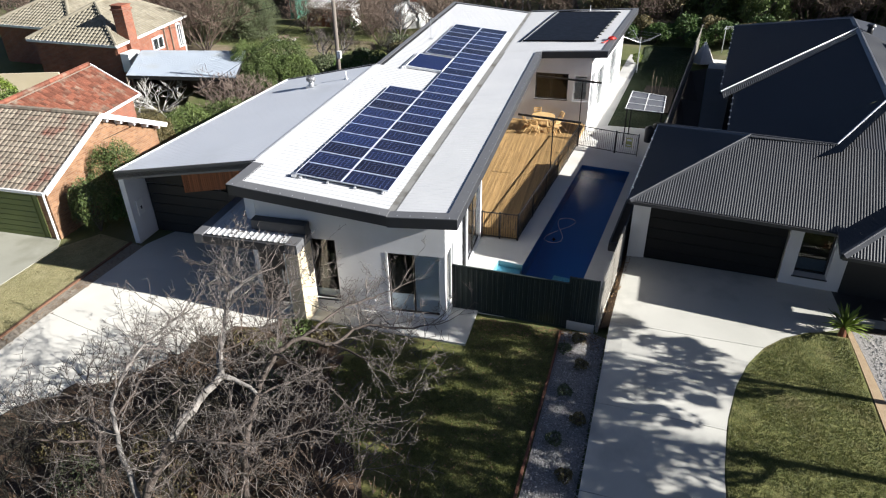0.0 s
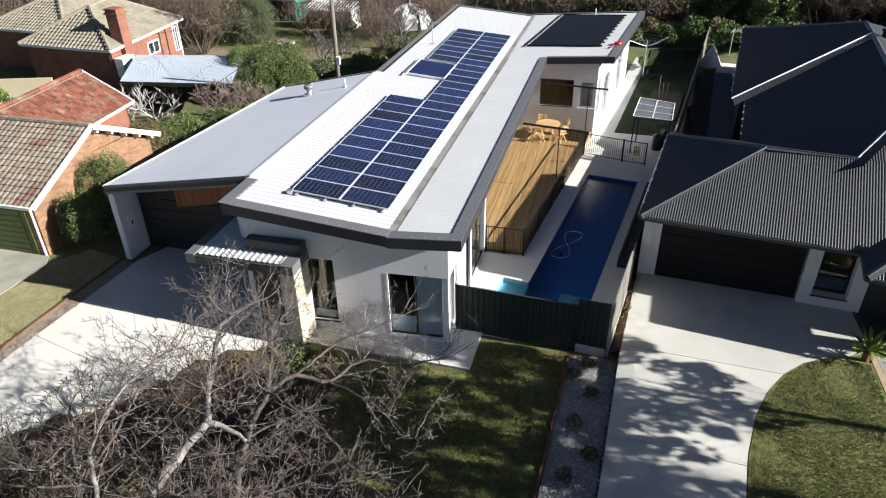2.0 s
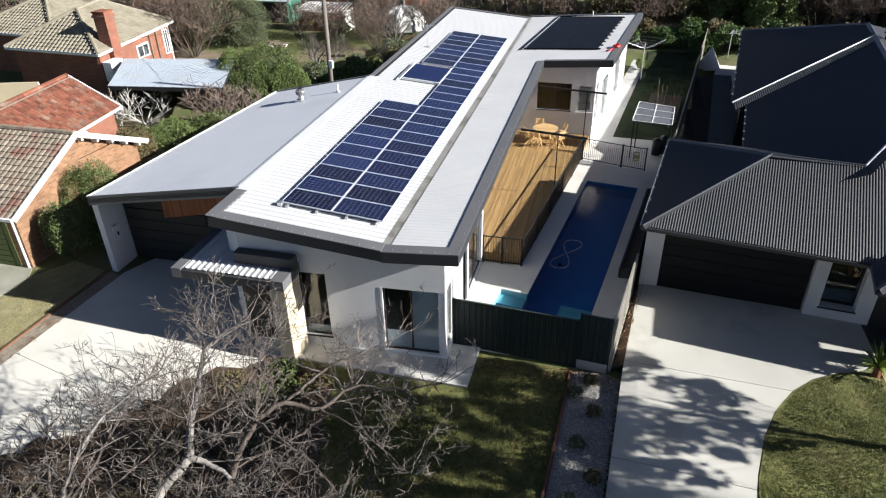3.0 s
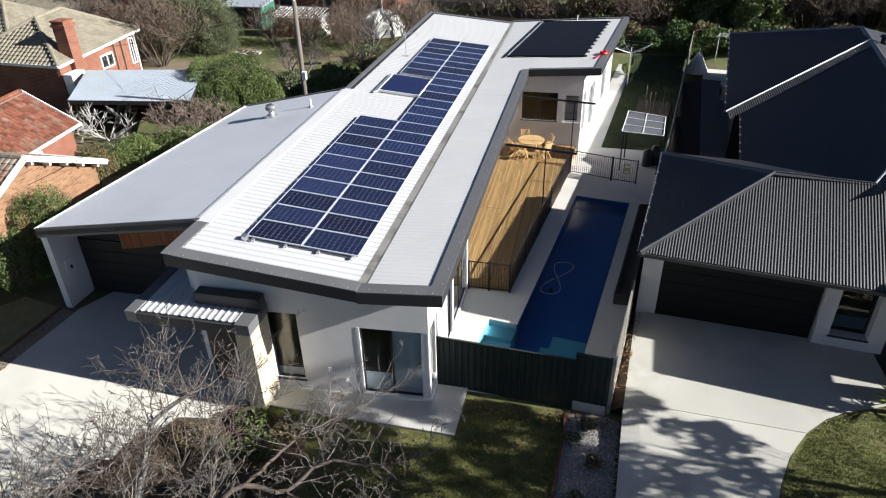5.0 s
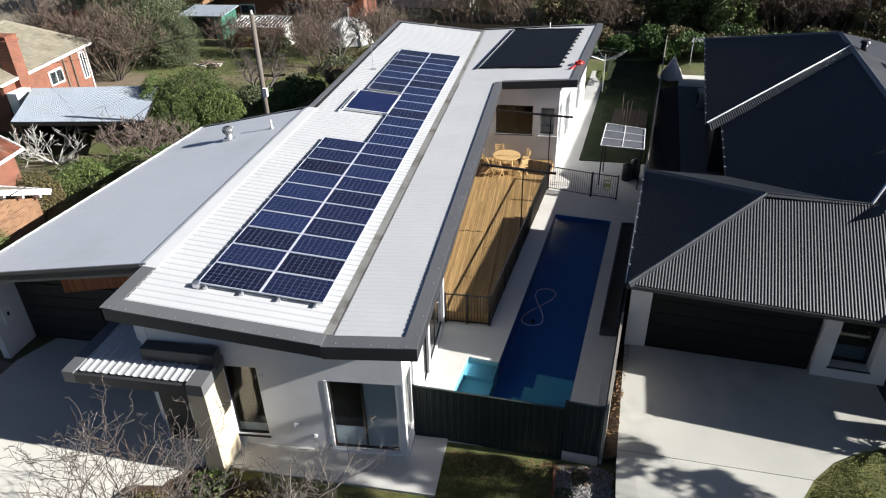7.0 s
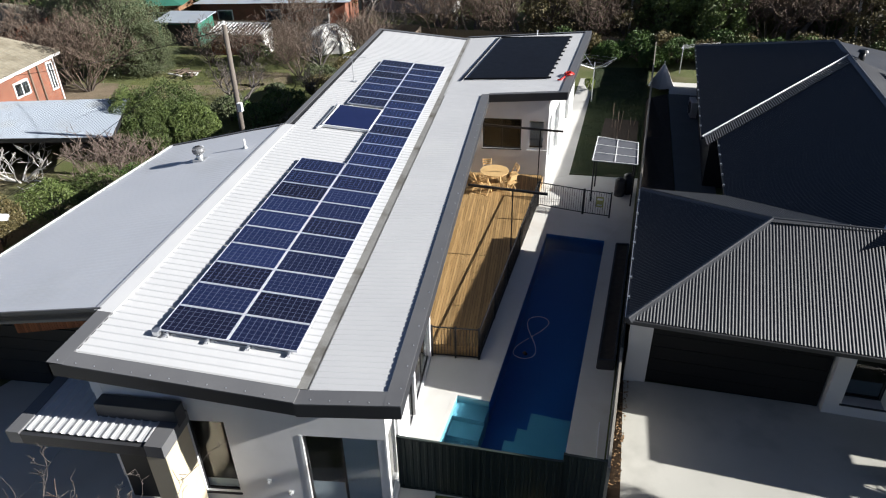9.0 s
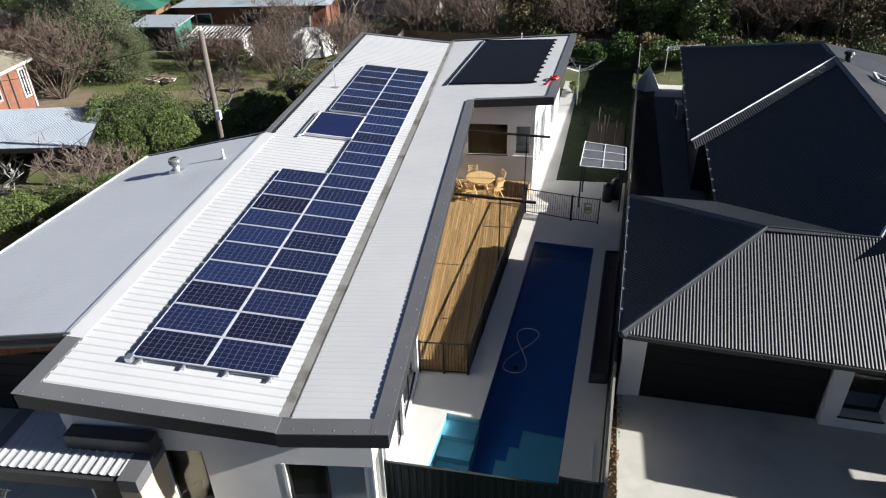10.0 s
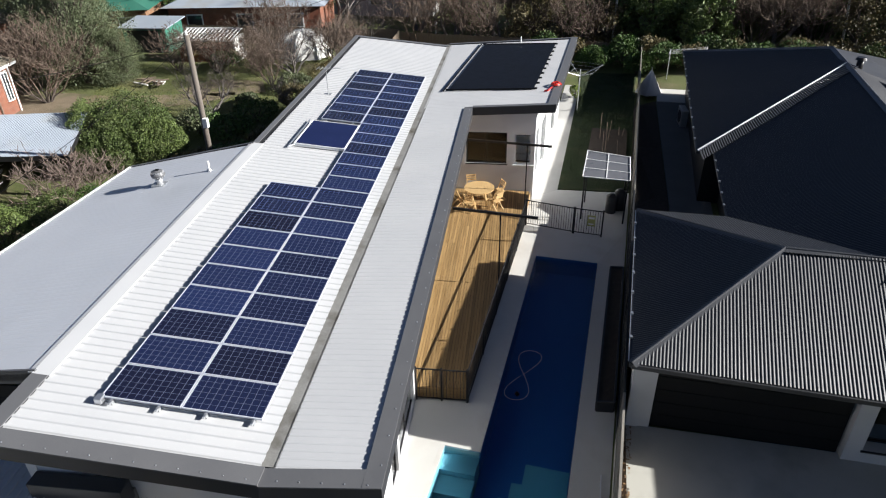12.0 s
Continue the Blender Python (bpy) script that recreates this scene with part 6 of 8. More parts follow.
def gable_house(name, label, corner, d, length, width, z0, eave, ridge, brick, tile, over=0.35, tw=0.30, th=0.05, single=None):
    """A house with a ridge along d from corner; the right end is a gable. Returns the thing."""
    d = Vector((*d, 0)).normalized()
    s = Vector((-d.y, d.x, 0))
    c = Vector((corner[0], corner[1], 0))
    ob = thing("brick_house", (c.x, c.y, z0), label, "house")
    pt = lambda a, b, z: c + d * a + s * b + Vector((0, 0, z))
    for a, b in (((0, 0), (length - 0.222, 0)), ((length, 0), (length, width - 0.222)), ((length, width), (0.222, width)), ((0, width), (0, 0.222))):
        bm = B()
        wall(bm, pt(*a, 0), pt(*b, 0), z0, eave - 0.05, 0.22)
        part("wall", bm, brick, ob, "brick wall")
    for a in (0.0, length - 0.22):
        bm = B()
        tri = [pt(a, 0.05, eave - 0.06), pt(a, width - 0.05, eave - 0.06), pt(a, width / 2, ridge - 0.08)]
        tri2 = [p + d * 0.22 for p in tri]
        v1, v2 = [bm.verts.new(p) for p in tri], [bm.verts.new(p) for p in tri2]
        bm.faces.new(v1[::-1])
        bm.faces.new(v2)
        for k in range(3):
            bm.faces.new((v1[k], v1[(k + 1) % 3], v2[(k + 1) % 3], v2[k]))
        part("gable_wall", bm, brick, ob)
    run = width / 2 + over
    slope = (ridge - eave) / (width / 2)
    ez = eave - slope * over
    sl = math.hypot(run, ridge - ez)
    bm = B()
    for sgn in (0, 1):
        e = -over if sgn == 0 else width + over
        q = [pt(-over, e, ez), pt(length + over, e, ez), pt(length + over, width / 2, ridge), pt(-over, width / 2, ridge)]
        slab(bm, q, 0.06)
    r = part("roof", bm, OLD_TIMBER, ob, "pitched tiled roof")
    tiles("roof_tiles", pt(-over, -over, ez), d, s * run + Vector((0, 0, ridge - ez)), length + 2 * over, sl, tile, r, tw, 0.31, h=th, single=single)
    tiles("roof_tiles", pt(length + over, width + over, ez), -d, -s * run + Vector((0, 0, ridge - ez)), length + 2 * over, sl, tile, r, tw, 0.31, h=th)
    bm = B()
    k = 0
    while k * 0.4 < length + 2 * over:
        a = -over + 0.4 * k
        tube(bm, pt(a, width / 2, ridge + 0.02), pt(min(a + 0.42, length + over), width / 2, ridge + 0.03), 0.13, 0.12, 8)
        k += 1
    part("ridge_tiles", bm, tile, r, kind="stuff")
    for a in (-over - 0.02, length + over + 0.02):
        for sgn, e in ((0, -over), (1, width + over)):
            bargeboard(r, pt(a, e, ez - 0.02), pt(a, width / 2, ridge - 0.02))
    for e in (-over - 0.06, width + over + 0.06):
        part("gutter", beam(B(), pt(-over, e, ez), pt(length + over, e, ez), 0.12, 0.11), WHITE_PAINT, r)
    return ob, pt


lh, lpt = gable_house("brick_house", "tan brick house with a lichened terracotta roof and white bargeboards", (-33.0, 16.45), (1, 0.0), 10.2, 7.3, 0.35, 2.95, 4.62, BRICK_TAN, TILE_BROWN, tw=0.25, th=0.026, single=5.6)
bm = B()
box(bm, -27.1, -23.3, 16.40, 16.448, 0.4, 2.8)
gd = part("garage_door", bm, DOOR_GREEN, lh, "olive green panelled garage door")
for k in range(9):
    part("door_panel", box(B(), -26.9, -23.5, 16.36, 16.398, 0.45 + 0.25 * k, 0.45 + 0.25 * k + 0.235, bevel=0.01), DOOR_GREEN, gd)
for k in range(5):
    t = 0.12 + 0.2 * k
    q = lpt(10.45, 7.65, 2.79).lerp(lpt(10.45, 3.65, 4.62), t) - Vector((0, 0, 0.2))
    part("rafter_end", box(B(), q.x - 0.4, q.x + 0.06, q.y - 0.05, q.y + 0.05, q.z - 0.07, q.z + 0.07), WHITE_PAINT, lh, "white rafter end under the verge")
part("downpipe", tube(B(), (-22.9, 16.38, 0.4), (-22.9, 16.38, 2.8), 0.045), WHITE_PAINT, lh)
part("meter_box", box(B(), -22.79, -22.68, 18.0, 18.5, 1.2, 1.9), WHITE_PAINT, lh)
lh2, l2 = gable_house("brick_house", "low brick house with a bright red terracotta roof", (-26.5, 21.4), (-0.1, 0.995), 6.4, 4.6, 0.35, 2.95, 4.35, BRICK_ORANGE, TILE_RED, 0.3, 0.24, 0.08)
bm = B()
box(bm, -26.82, -26.7, 24.2, 25.2, 1.3, 2.5)
part("window", bm, WHITE_PAINT, lh2, "white framed window")

# ---- far brick house with a hip roof and chimney ----
far = thing("brick_house", (-38, 40, 0.4), "orange brick house with grey tiled hip roofs and chimney", "house")
FE, FR = 3.4, 5.3


def hip_tiles(ea, eb, ta, tb, mat, parent):
    d = (eb - ea)
    n = d.length
    d.normalize()
    sa, sb = (ta - ea).dot(d), (tb - ea).dot(d)
    up = (ta - ea) - d * sa
    tiles("roof_tiles", ea, d, up, n, up.length, mat, parent, left=lambda t: sa * t, right=lambda t: n - (n - sb) * t)


def hip_wing(C, ra, rb, z_eave, ob):
    """Brick walls and a tiled hip roof over four corners, with the ridge from ra (front) to rb."""
    ce = [Vector((*p, z_eave)) for p in C]
    mid = sum(ce, Vector()) / 4
    inset = [mid + (p - mid) * 0.92 for p in ce]
    for a, b in zip(inset, inset[1:] + inset[:1]):
        bm = B()
        wall(bm, a, b - (b - a).normalized() * 0.24, 0.35, z_eave - 0.1, 0.22)
        part("wall", bm, BRICK_ORANGE, ob, "orange brick wall")
    rf = part("roof", slab(B(), [(p.x, p.y, z_eave - 0.02) for p in ce], 0.1), WHITE_PAINT, ob, "grey-brown tiled hip roof")
    ra, rb = Vector(ra), Vector(rb)
    for ea, eb, ta, tb in ((ce[0], ce[1], ra, ra), (ce[1], ce[2], ra, rb), (ce[2], ce[3], rb, rb), (ce[3], ce[0], rb, ra)):
        hip_tiles(ea, eb, ta, tb, TILE_GREY, rf)
        part("gutter", beam(B(), ea, eb, 0.12, 0.13), WHITE_PAINT, rf)
    for a, b in ((ce[0], ra), (ce[1], ra), (ce[2], rb), (ce[3], rb), (ra, rb)):
        part("ridge_roll", tube(B(), a + Vector((0, 0, 0.06)), b + Vector((0, 0, 0.08)), 0.13, 0.13, 8), TILE_GREY, rf)


hip_wing([(-41.0, 35.4), (-33.4, 34.95), (-34.5, 44.7), (-42.1, 45.2)], (-37.35, 38.6, FR), (-37.9, 41.6, FR), FE, far)
hip_wing([(-48.0, 39.3), (-40.0, 38.6), (-40.6, 47.0), (-48.6, 47.6)], (-43.8, 43.0, FR), (-44.4, 43.4, FR), FE - 0.05, far)


def wall_x(y):
    return -33.72 - (y - 35.3) * 1.02 / 9.0


chim = part("chimney", box(B(), -34.35, -33.5, 36.45, 37.3, 0.4, 5.65), BRICK_ORANGE, far, "tall orange brick chimney")
part("corbel", box(box(B(), -34.42, -33.43, 36.38, 37.37, 5.35, 5.48), -34.4, -33.45, 36.4, 37.35, 5.651, 5.72), BRICK_ORANGE, chim)
for y0, y1, z0, z1 in ((39.6, 40.9, 1.9, 2.8), (43.2, 43.8, 1.3, 3.1)):
    xw = wall_x((y0 + y1) / 2) + 0.03
    w = part("window", box(B(), xw - 0.1, xw + 0.07, y0, y1, z0, z1), WHITE_PAINT, far, "white framed window")
    part("pane", box(B(), xw + 0.071, xw + 0.085, y0 + 0.1, (y0 + y1) / 2 - 0.04, z0 + 0.1, z1 - 0.1), GLASS_DARK, w)
    part("pane", box(B(), xw + 0.071, xw + 0.085, (y0 + y1) / 2 + 0.04, y1 - 0.1, z0 + 0.1, z1 - 0.1), GLASS_DARK, w)
for y in (41.4, 42.3, 44.1):
    part("downpipe", tube(B(), (wall_x(y) + 0.06, y, 0.4), (wall_x(y) + 0.06, y, 3.3), 0.05), OLD_TIMBER if y < 43.5 else WHITE_PAINT, far)
part("evaporative_cooler", box(B(), -33.62, -32.95, 35.3, 36.5, 1.6, 2.85, bevel=0.03), WHITE_PAINT, far, "white evaporative cooler box")
porch_wing = thing("garden_fence", (-40, 32, 0.4), "pale rendered garden wall beside the brick house", "wall")
part("panel", wall(B(), (-43.5, 31.4), (-37.2, 33.4), 0.4, 1.9, 0.15), CREAM, porch_wing)

# ---- open shed with a pale roof ----
shed = thing("carport", (-28, 34, 0.4), "open carport with a pale zinc roof and dark interior", "carport")
SR = [Vector((-30.6, 31.8, 2.55)), Vector((-23.6, 32.7, 2.55)), Vector((-25.4, 37.5, 2.9)), Vector((-32.6, 36.2, 2.9))]
bm = B()
vs, fs = [], []
n = 95
for k in range(n * 4 + 1):
    f = k / (n * 4)
    h = 0.02 * (0.5 - 0.5 * math.cos(k * math.pi / 2))
    a, b = SR[0].lerp(SR[1], f), SR[3].lerp(SR[2], f)
    vs += [a + Vector((0, 0, h)), b + Vector((0, 0, h))]
fs = [(2 * k, 2 * k + 2, 2 * k + 3, 2 * k + 1) for k in range(n * 4)]
raw("roof", vs, fs, SHED_ROOF, shed, "pale corrugated zinc roof")
bm.free()
for a, b in zip(SR, SR[1:] + SR[:1]):
    part("fascia", beam(B(), a - Vector((0, 0, 0.12)), b - Vector((0, 0, 0.12)), 0.05, 0.2), DOOR_DARK, shed)
for p in SR:
    part("post", beam(B(), (p.x * 0.99 + -28 * 0.01, p.y, 0.35), (p.x * 0.99 + -28 * 0.01, p.y, p.z - 0.1), 0.1, 0.1), OLD_TIMBER, shed)
bm = B()
wall(bm, (-25.6, 37.2), (-32.3, 36.0), 0.35, 2.75, 0.1)
wall(bm, (-32.3, 36.0), (-30.4, 32.0), 0.35, 2.5, 0.1)
part("wall", bm, OLD_TIMBER, shed, "dark timber wall")

# ---- far yard buildings ----
gs = thing("garden_shed", (-33.6, 59.8, 0.4), "green steel garden shed with a pale flat roof", "shed")
part("wall", box(B(), -35.4, -31.8, 58.3, 61.3, 0.4, 2.4), SHED_GREEN, gs, "green ribbed wall")
bm = B()
slab(bm, [(-35.7, 58.0, 2.45), (-31.5, 58.0, 2.45), (-31.5, 61.5, 2.7), (-35.7, 61.5, 2.7)], 0.08)
part("roof", bm, SHED_ROOF, gs, "pale steel roof")
part("door", box(B(), -35.0, -32.4, 58.22, 58.29, 0.45, 2.2), DARK_ROOM, gs)
gh = thing("greenhouse", (-27.3, 56.6, 0.4), "old white-framed greenhouse with slatted roof", "greenhouse")
for k in range(15):
    x = -29.6 + 0.31 * k
    part("roof_bar", beam(B(), (x, 55.6, 2.15), (x + 0.1, 57.8, 2.55), 0.07, 0.05), WHITE_PAINT, gh)
for y, z in ((55.6, 2.15), (57.8, 2.55)):
    part("plate", beam(B(), (-29.7, y, z), (-25.1, y, z), 0.1, 0.12), WHITE_PAINT, gh)
part("roof_glass", slab(B(), [(-29.6, 55.6, 2.1), (-25.2, 55.6, 2.1), (-25.1, 57.8, 2.5), (-29.5, 57.8, 2.5)], 0.02), GLASS_DARK, gh, "dim old greenhouse glass")
part("wall", box(B(), -29.5, -25.2, 55.7, 57.7, 0.4, 1.5), BRICK_ORANGE, gh)
part("end_wall", box(B(), -25.15, -25.0, 55.65, 57.7, 0.4, 2.25), CANVAS, gh)
dome = thing("dome_tent", (-20.6, 58.4, 0.4), "sagging white canvas cover over a hooped frame", "tent")
bm = B()
R0 = 2.0
rings = []
for i in range(6):
    e = i / 5 * math.pi / 2
    rings.append([bm.verts.new((-20.6 + R0 * 1.15 * math.cos(e) * math.cos(a) * (1 - 0.16 * abs(math.sin(4 * a))), 58.4 + R0 * math.cos(e) * math.sin(a) * (1 - 0.16 * abs(math.sin(4 * a))), 0.4 + 1.95 * math.sin(e) ** 0.8 * (1 - 0.08 * abs(math.sin(4 * a))))) for a in [k * math.tau / 32 for k in range(32)]])
for i in range(5):
    for k in range(32):
        bm.faces.new((rings[i][k], rings[i][(k + 1) % 32], rings[i + 1][(k + 1) % 32], rings[i + 1][k]))
part("canvas", bm, CANVAS, dome, smooth=True)
for k in range(4):
    a = k * math.pi / 4
    bm = B()
    prev = None
    for i in range(13):
        e = i / 12 * math.pi
        p = Vector((-20.6 + R0 * 1.17 * math.cos(e) * math.cos(a), 58.4 + R0 * 1.02 * math.cos(e) * math.sin(a), 0.4 + 2.0 * math.sin(e) ** 0.8))
        if prev:
            tube(bm, prev, p, 0.03, n=5)
        prev = p
    part("rib", bm, GALV, dome)


def far_house(x, y, w, dpt, mat_r, mat_w, label, rz=0.0, h=2.8, rise=1.5):
    ob = thing("far_house", (x, y, 0.3), label, "house", "far houses")
    m = pose(x, y, 0.3, 0, 0, rz)
    part("wall", box(B(), -w / 2, w / 2, -dpt / 2, dpt / 2, 0, h, m), mat_w, ob)
    bm = B()
    o = 0.5
    e = [(-w / 2 - o, -dpt / 2 - o, h), (w / 2 + o, -dpt / 2 - o, h), (w / 2 + o, dpt / 2 + o, h), (-w / 2 - o, dpt / 2 + o, h)]
    r = [(-w / 2 + dpt / 2, 0, h + rise), (w / 2 - dpt / 2, 0, h + rise)]
    V = [bm.verts.new(m @ Vector(p)) for p in e + r]
    for f in ((0, 1, 5, 4), (1, 2, 5), (2, 3, 4, 5), (3, 0, 4), (3, 2, 1, 0)):
        bm.faces.new([V[k] for k in f])
    rf = part("roof", bm, mat_r, ob)
    for sgn in (-1, 1):
        for k in range(3):
            xx = -w / 2 + w * (k + 0.5) / 3
            y0 = -dpt / 2 - 0.05
            wd = part("window", box(B(), xx - 0.7, xx + 0.7, y0, y0 + 0.06, 1.0, 2.2, m), WHITE_PAINT, ob) if sgn < 0 else None
            if wd:
                part("pane", box(B(), xx - 0.6, xx + 0.6, y0 - 0.012, y0 - 0.002, 1.1, 2.1, m), GLASS_DARK, wd)
    return ob


far_house(-27.5, 67, 13, 7, SHED_ROOF, BRICK_ORANGE, "brick house with a pale steel roof behind the far yards", 6)
far_house(-41, 65, 10, 8, SHED_GREEN, BRICK_TAN, "house with a dull green roof behind trees", 12)
far_house(-17.5, 77, 11, 7, SHED_ROOF, NB_WALL, "pale house behind bare trees", -4)
far_house(-49, 55, 9, 8, TILE_GREY, BRICK_ORANGE, "tiled house behind the olive tree", 4)
far_house(14, 82, 12, 8, TILE_RED, CREAM, "cream house far behind evergreens", 8)
# back fences
def paling_fence(a, b, h, label):
    a, b = Vector((*a, ground_z(*a))), Vector((*b, ground_z(*b)))
    f = thing("paling_fence", a, label, "fence", "rear paling fences")
    n = int((b - a).length / 0.16)
    vs, fs = [], []
    d = (b - a).normalized()
    o = Vector((d.y, -d.x, 0)) * 0.012
    for k in range(n):
        p = a.lerp(b, k / n)
        q = p + d * 0.15
        hh = h + random.uniform(-0.04, 0.04)
        i = len(vs)
        for pt in (p, q):
            for sgn in (-1, 1):
                vs += [pt + o * sgn, pt + o * sgn + Vector((0, 0, hh))]
        fs += [(i, i + 4, i + 5, i + 1), (i + 2, i + 3, i + 7, i + 6), (i + 1, i + 5, i + 7, i + 3)]
    raw("fence_panel", vs, fs, OLD_TIMBER, f, kind="stuff")
    for z in (0.4, h - 0.4):
        part("rail", beam(B(), a + Vector((0, 0.05, z)), b + Vector((0, 0.05, z)), 0.05, 0.08), OLD_TIMBER, f)


paling_fence((-13.5, 62.2), (4.9, 59.2), 1.4, "dark weathered paling fence at the back boundary")
paling_fence((-44, 61.6), (-13.6, 62.2), 1.6, "dark weathered paling fence behind the yard")
paling_fence((5.1, 59.2), (24, 57.5), 1.3, "dark paling fence behind the neighbouring yard")
paling_fence((-13.6, 46.5), (-13.5, 62.0), 1.6, "shaded paling fence beside the yard")
# wood pile
wood = thing("wood_pile", (-28.6, 49.8, 0.5), "untidy heap of old boards and logs on the grass", "wood pile")
for k in range(16):
    a = random.uniform(0, math.pi)
    x, y, z, l = -28.6 + random.uniform(-1, 1), 49.8 + random.uniform(-0.5, 0.5), 0.56 + random.uniform(0, 0.35), random.uniform(0.6, 1.5)
    part("board", beam(B(), (x - l / 2 * math.cos(a), y - l / 2 * math.sin(a), z), (x + l / 2 * math.cos(a), y + l / 2 * math.sin(a), z + random.uniform(-0.1, 0.1)), random.uniform(0.06, 0.13), 0.06), random.choice((OLD_TIMBER, OLD_TIMBER, POLE, CANVAS)), wood)

# ---- power pole and wires ----
pole = thing("power_pole", (-16.7, 32.6, 0.3), "weathered timber power pole with a white meter box", "power pole")
part("pole", tube(B(), (-16.7, 32.6, 0.25), (-16.65, 32.6, 8.0), 0.14, 0.105, 12), POLE, pole, smooth=True)
part("box", box(B(), -16.6, -16.4, 32.3, 32.5, 4.2, 4.6), WHITE_PAINT, pole, "small white box")
part("insulator", tube(B(), (-16.65, 32.6, 8.0), (-16.65, 32.6, 8.15), 0.05), WHITE_PAINT, pole)


def wire(a, b, sag, label):
    a, b = Vector(a), Vector(b)
    side = (b - a).cross(Vector((0, 0, 1))).normalized()
    vs, fs = [], []
    for k in range(17):
        t = k / 16
        p = a.lerp(b, t) - Vector((0, 0, sag * 4 * t * (1 - t)))
        vs += [p + side * 0.012, p + Vector((0, 0, 0.012)), p - side * 0.012, p - Vector((0, 0, 0.012))]
    for k in range(16):
        fs += [(4 * k + m, 4 * k + (m + 1) % 4, 4 * k + 4 + (m + 1) % 4, 4 * k + 4 + m) for m in range(4)]
    tagged(raw("service_wire", vs, fs, BLACK_MAT), label, "wire", "service wires")


wire((-16.65, 32.6, 7.8), (-33.6, 38.5, 3.6), 0.25, "thin black service wire from the pole to the brick house")
wire((-16.65, 32.6, 7.8), (-22.9, 20.0, 3.4), 0.6, "thin black service wire from the pole to the tan house")
wire((-16.65, 32.6, 7.8), (-11, 76, 7.5), 1.0, "thin service wire across the yards")

# ---- plants ----
def limb_mesh(name, segs, mat, parent, kind="", label=""):
    """Tapered branches from segments (a, b, ra, rb)."""
    vs, fs = [], []
    for a, b, ra, rb in segs:
        d = (b - a)
        if d.length < 1e-5:
            continue
        d.normalize()
        s = d.cross(Vector((0.3, 0.1, 1)) if abs(d.z) < 0.9 else Vector((1, 0, 0))).normalized()
        u = s.cross(d)
        n = 7 if ra > 0.05 else (5 if ra > 0.02 else 3)
        o = len(vs)
        for p, r in ((a, ra), (b, rb)):
            for k in range(n):
                c = k * math.tau / n
                vs.append(p + s * (r * math.cos(c)) + u * (r * math.sin(c)))
        for k in range(n):
            fs.append((o + k, o + (k + 1) % n, o + n + (k + 1) % n, o + n + k))
    return raw(name, vs, fs, mat, parent, label, smooth=True, kind=kind)


def grow(rng, segs, tips, p, d, length, r, level, spread, droop, splits, limit):
    n = max(2, int(length / 0.28))
    q = p.copy()
    d = d.normalized()
    for k in range(n):
        if len(segs) > limit:
            return
        w = Vector((rng.uniform(-1, 1), rng.uniform(-1, 1), rng.uniform(-0.6, 0.9))) * (0.16 + 0.05 * level)
        d = (d + w + Vector((0, 0, droop * (0.5 if level else 1.0)))).normalized()
        ra, rb = r * (1 - 0.45 * k / n), r * (1 - 0.45 * (k + 1) / n)
        q2 = q + d * (length / n)
        if q2.z < 0.25:
            q2.z = 0.25
            d.z = abs(d.z)
        segs.append((q.copy(), q2.copy(), ra, rb))
        q = q2
        if level > 0 and k > 0 and rng.random() < splits:
            side = Vector((rng.uniform(-1, 1), rng.uniform(-1, 1), rng.uniform(-0.3, 0.8)))
            nd = (d * 0.55 + side.normalized() * spread).normalized()
            grow(rng, segs, tips, q.copy(), nd, length * rng.uniform(0.45, 0.75), rb * rng.uniform(0.45, 0.7), level - 1, spread, droop, splits, limit)
    tips.append((q.copy(), d.copy()))
    if level > 0:
        for _ in range(2):
            side = Vector((rng.uniform(-1, 1), rng.uniform(-1, 1), rng.uniform(-0.2, 0.8)))
            grow(rng, segs, tips, q.copy(), (d * 0.7 + side * spread * 0.8).normalized(), length * rng.uniform(0.5, 0.8), r * 0.5, level - 1, spread, droop, splits, limit)


def bare_tree(at, stems, label, seed, length, r, level=4, spread=0.9, droop=0.0, splits=0.5, limit=4200, lean=1.0, group="", bark=BARK, twig=TWIG, name="bare_tree", thin=0.0055):
    rng = random.Random(seed)
    ob = thing(name, at, label, "tree", group)
    segs, tips = [], []
    for k in range(stems):
        a = k * math.tau / stems + rng.uniform(-0.4, 0.4)
        d = Vector((lean * math.cos(a), lean * math.sin(a), 1.0))
        sub = []
        grow(rng, sub, tips, Vector(at) + Vector((0.12 * math.cos(a), 0.12 * math.sin(a), -0.05)), d, length, r, level, spread, droop, splits, limit // stems)
        segs += sub
    big = [s for s in segs if s[2] > 0.03]
    small = [(a, b, max(ra, thin), max(rb, thin * 0.8)) for a, b, ra, rb in segs if ra <= 0.03]
    limb_mesh("trunk", big, bark, ob)
    limb_mesh("twig_mass", small, twig, ob, kind="stuff")
    return ob


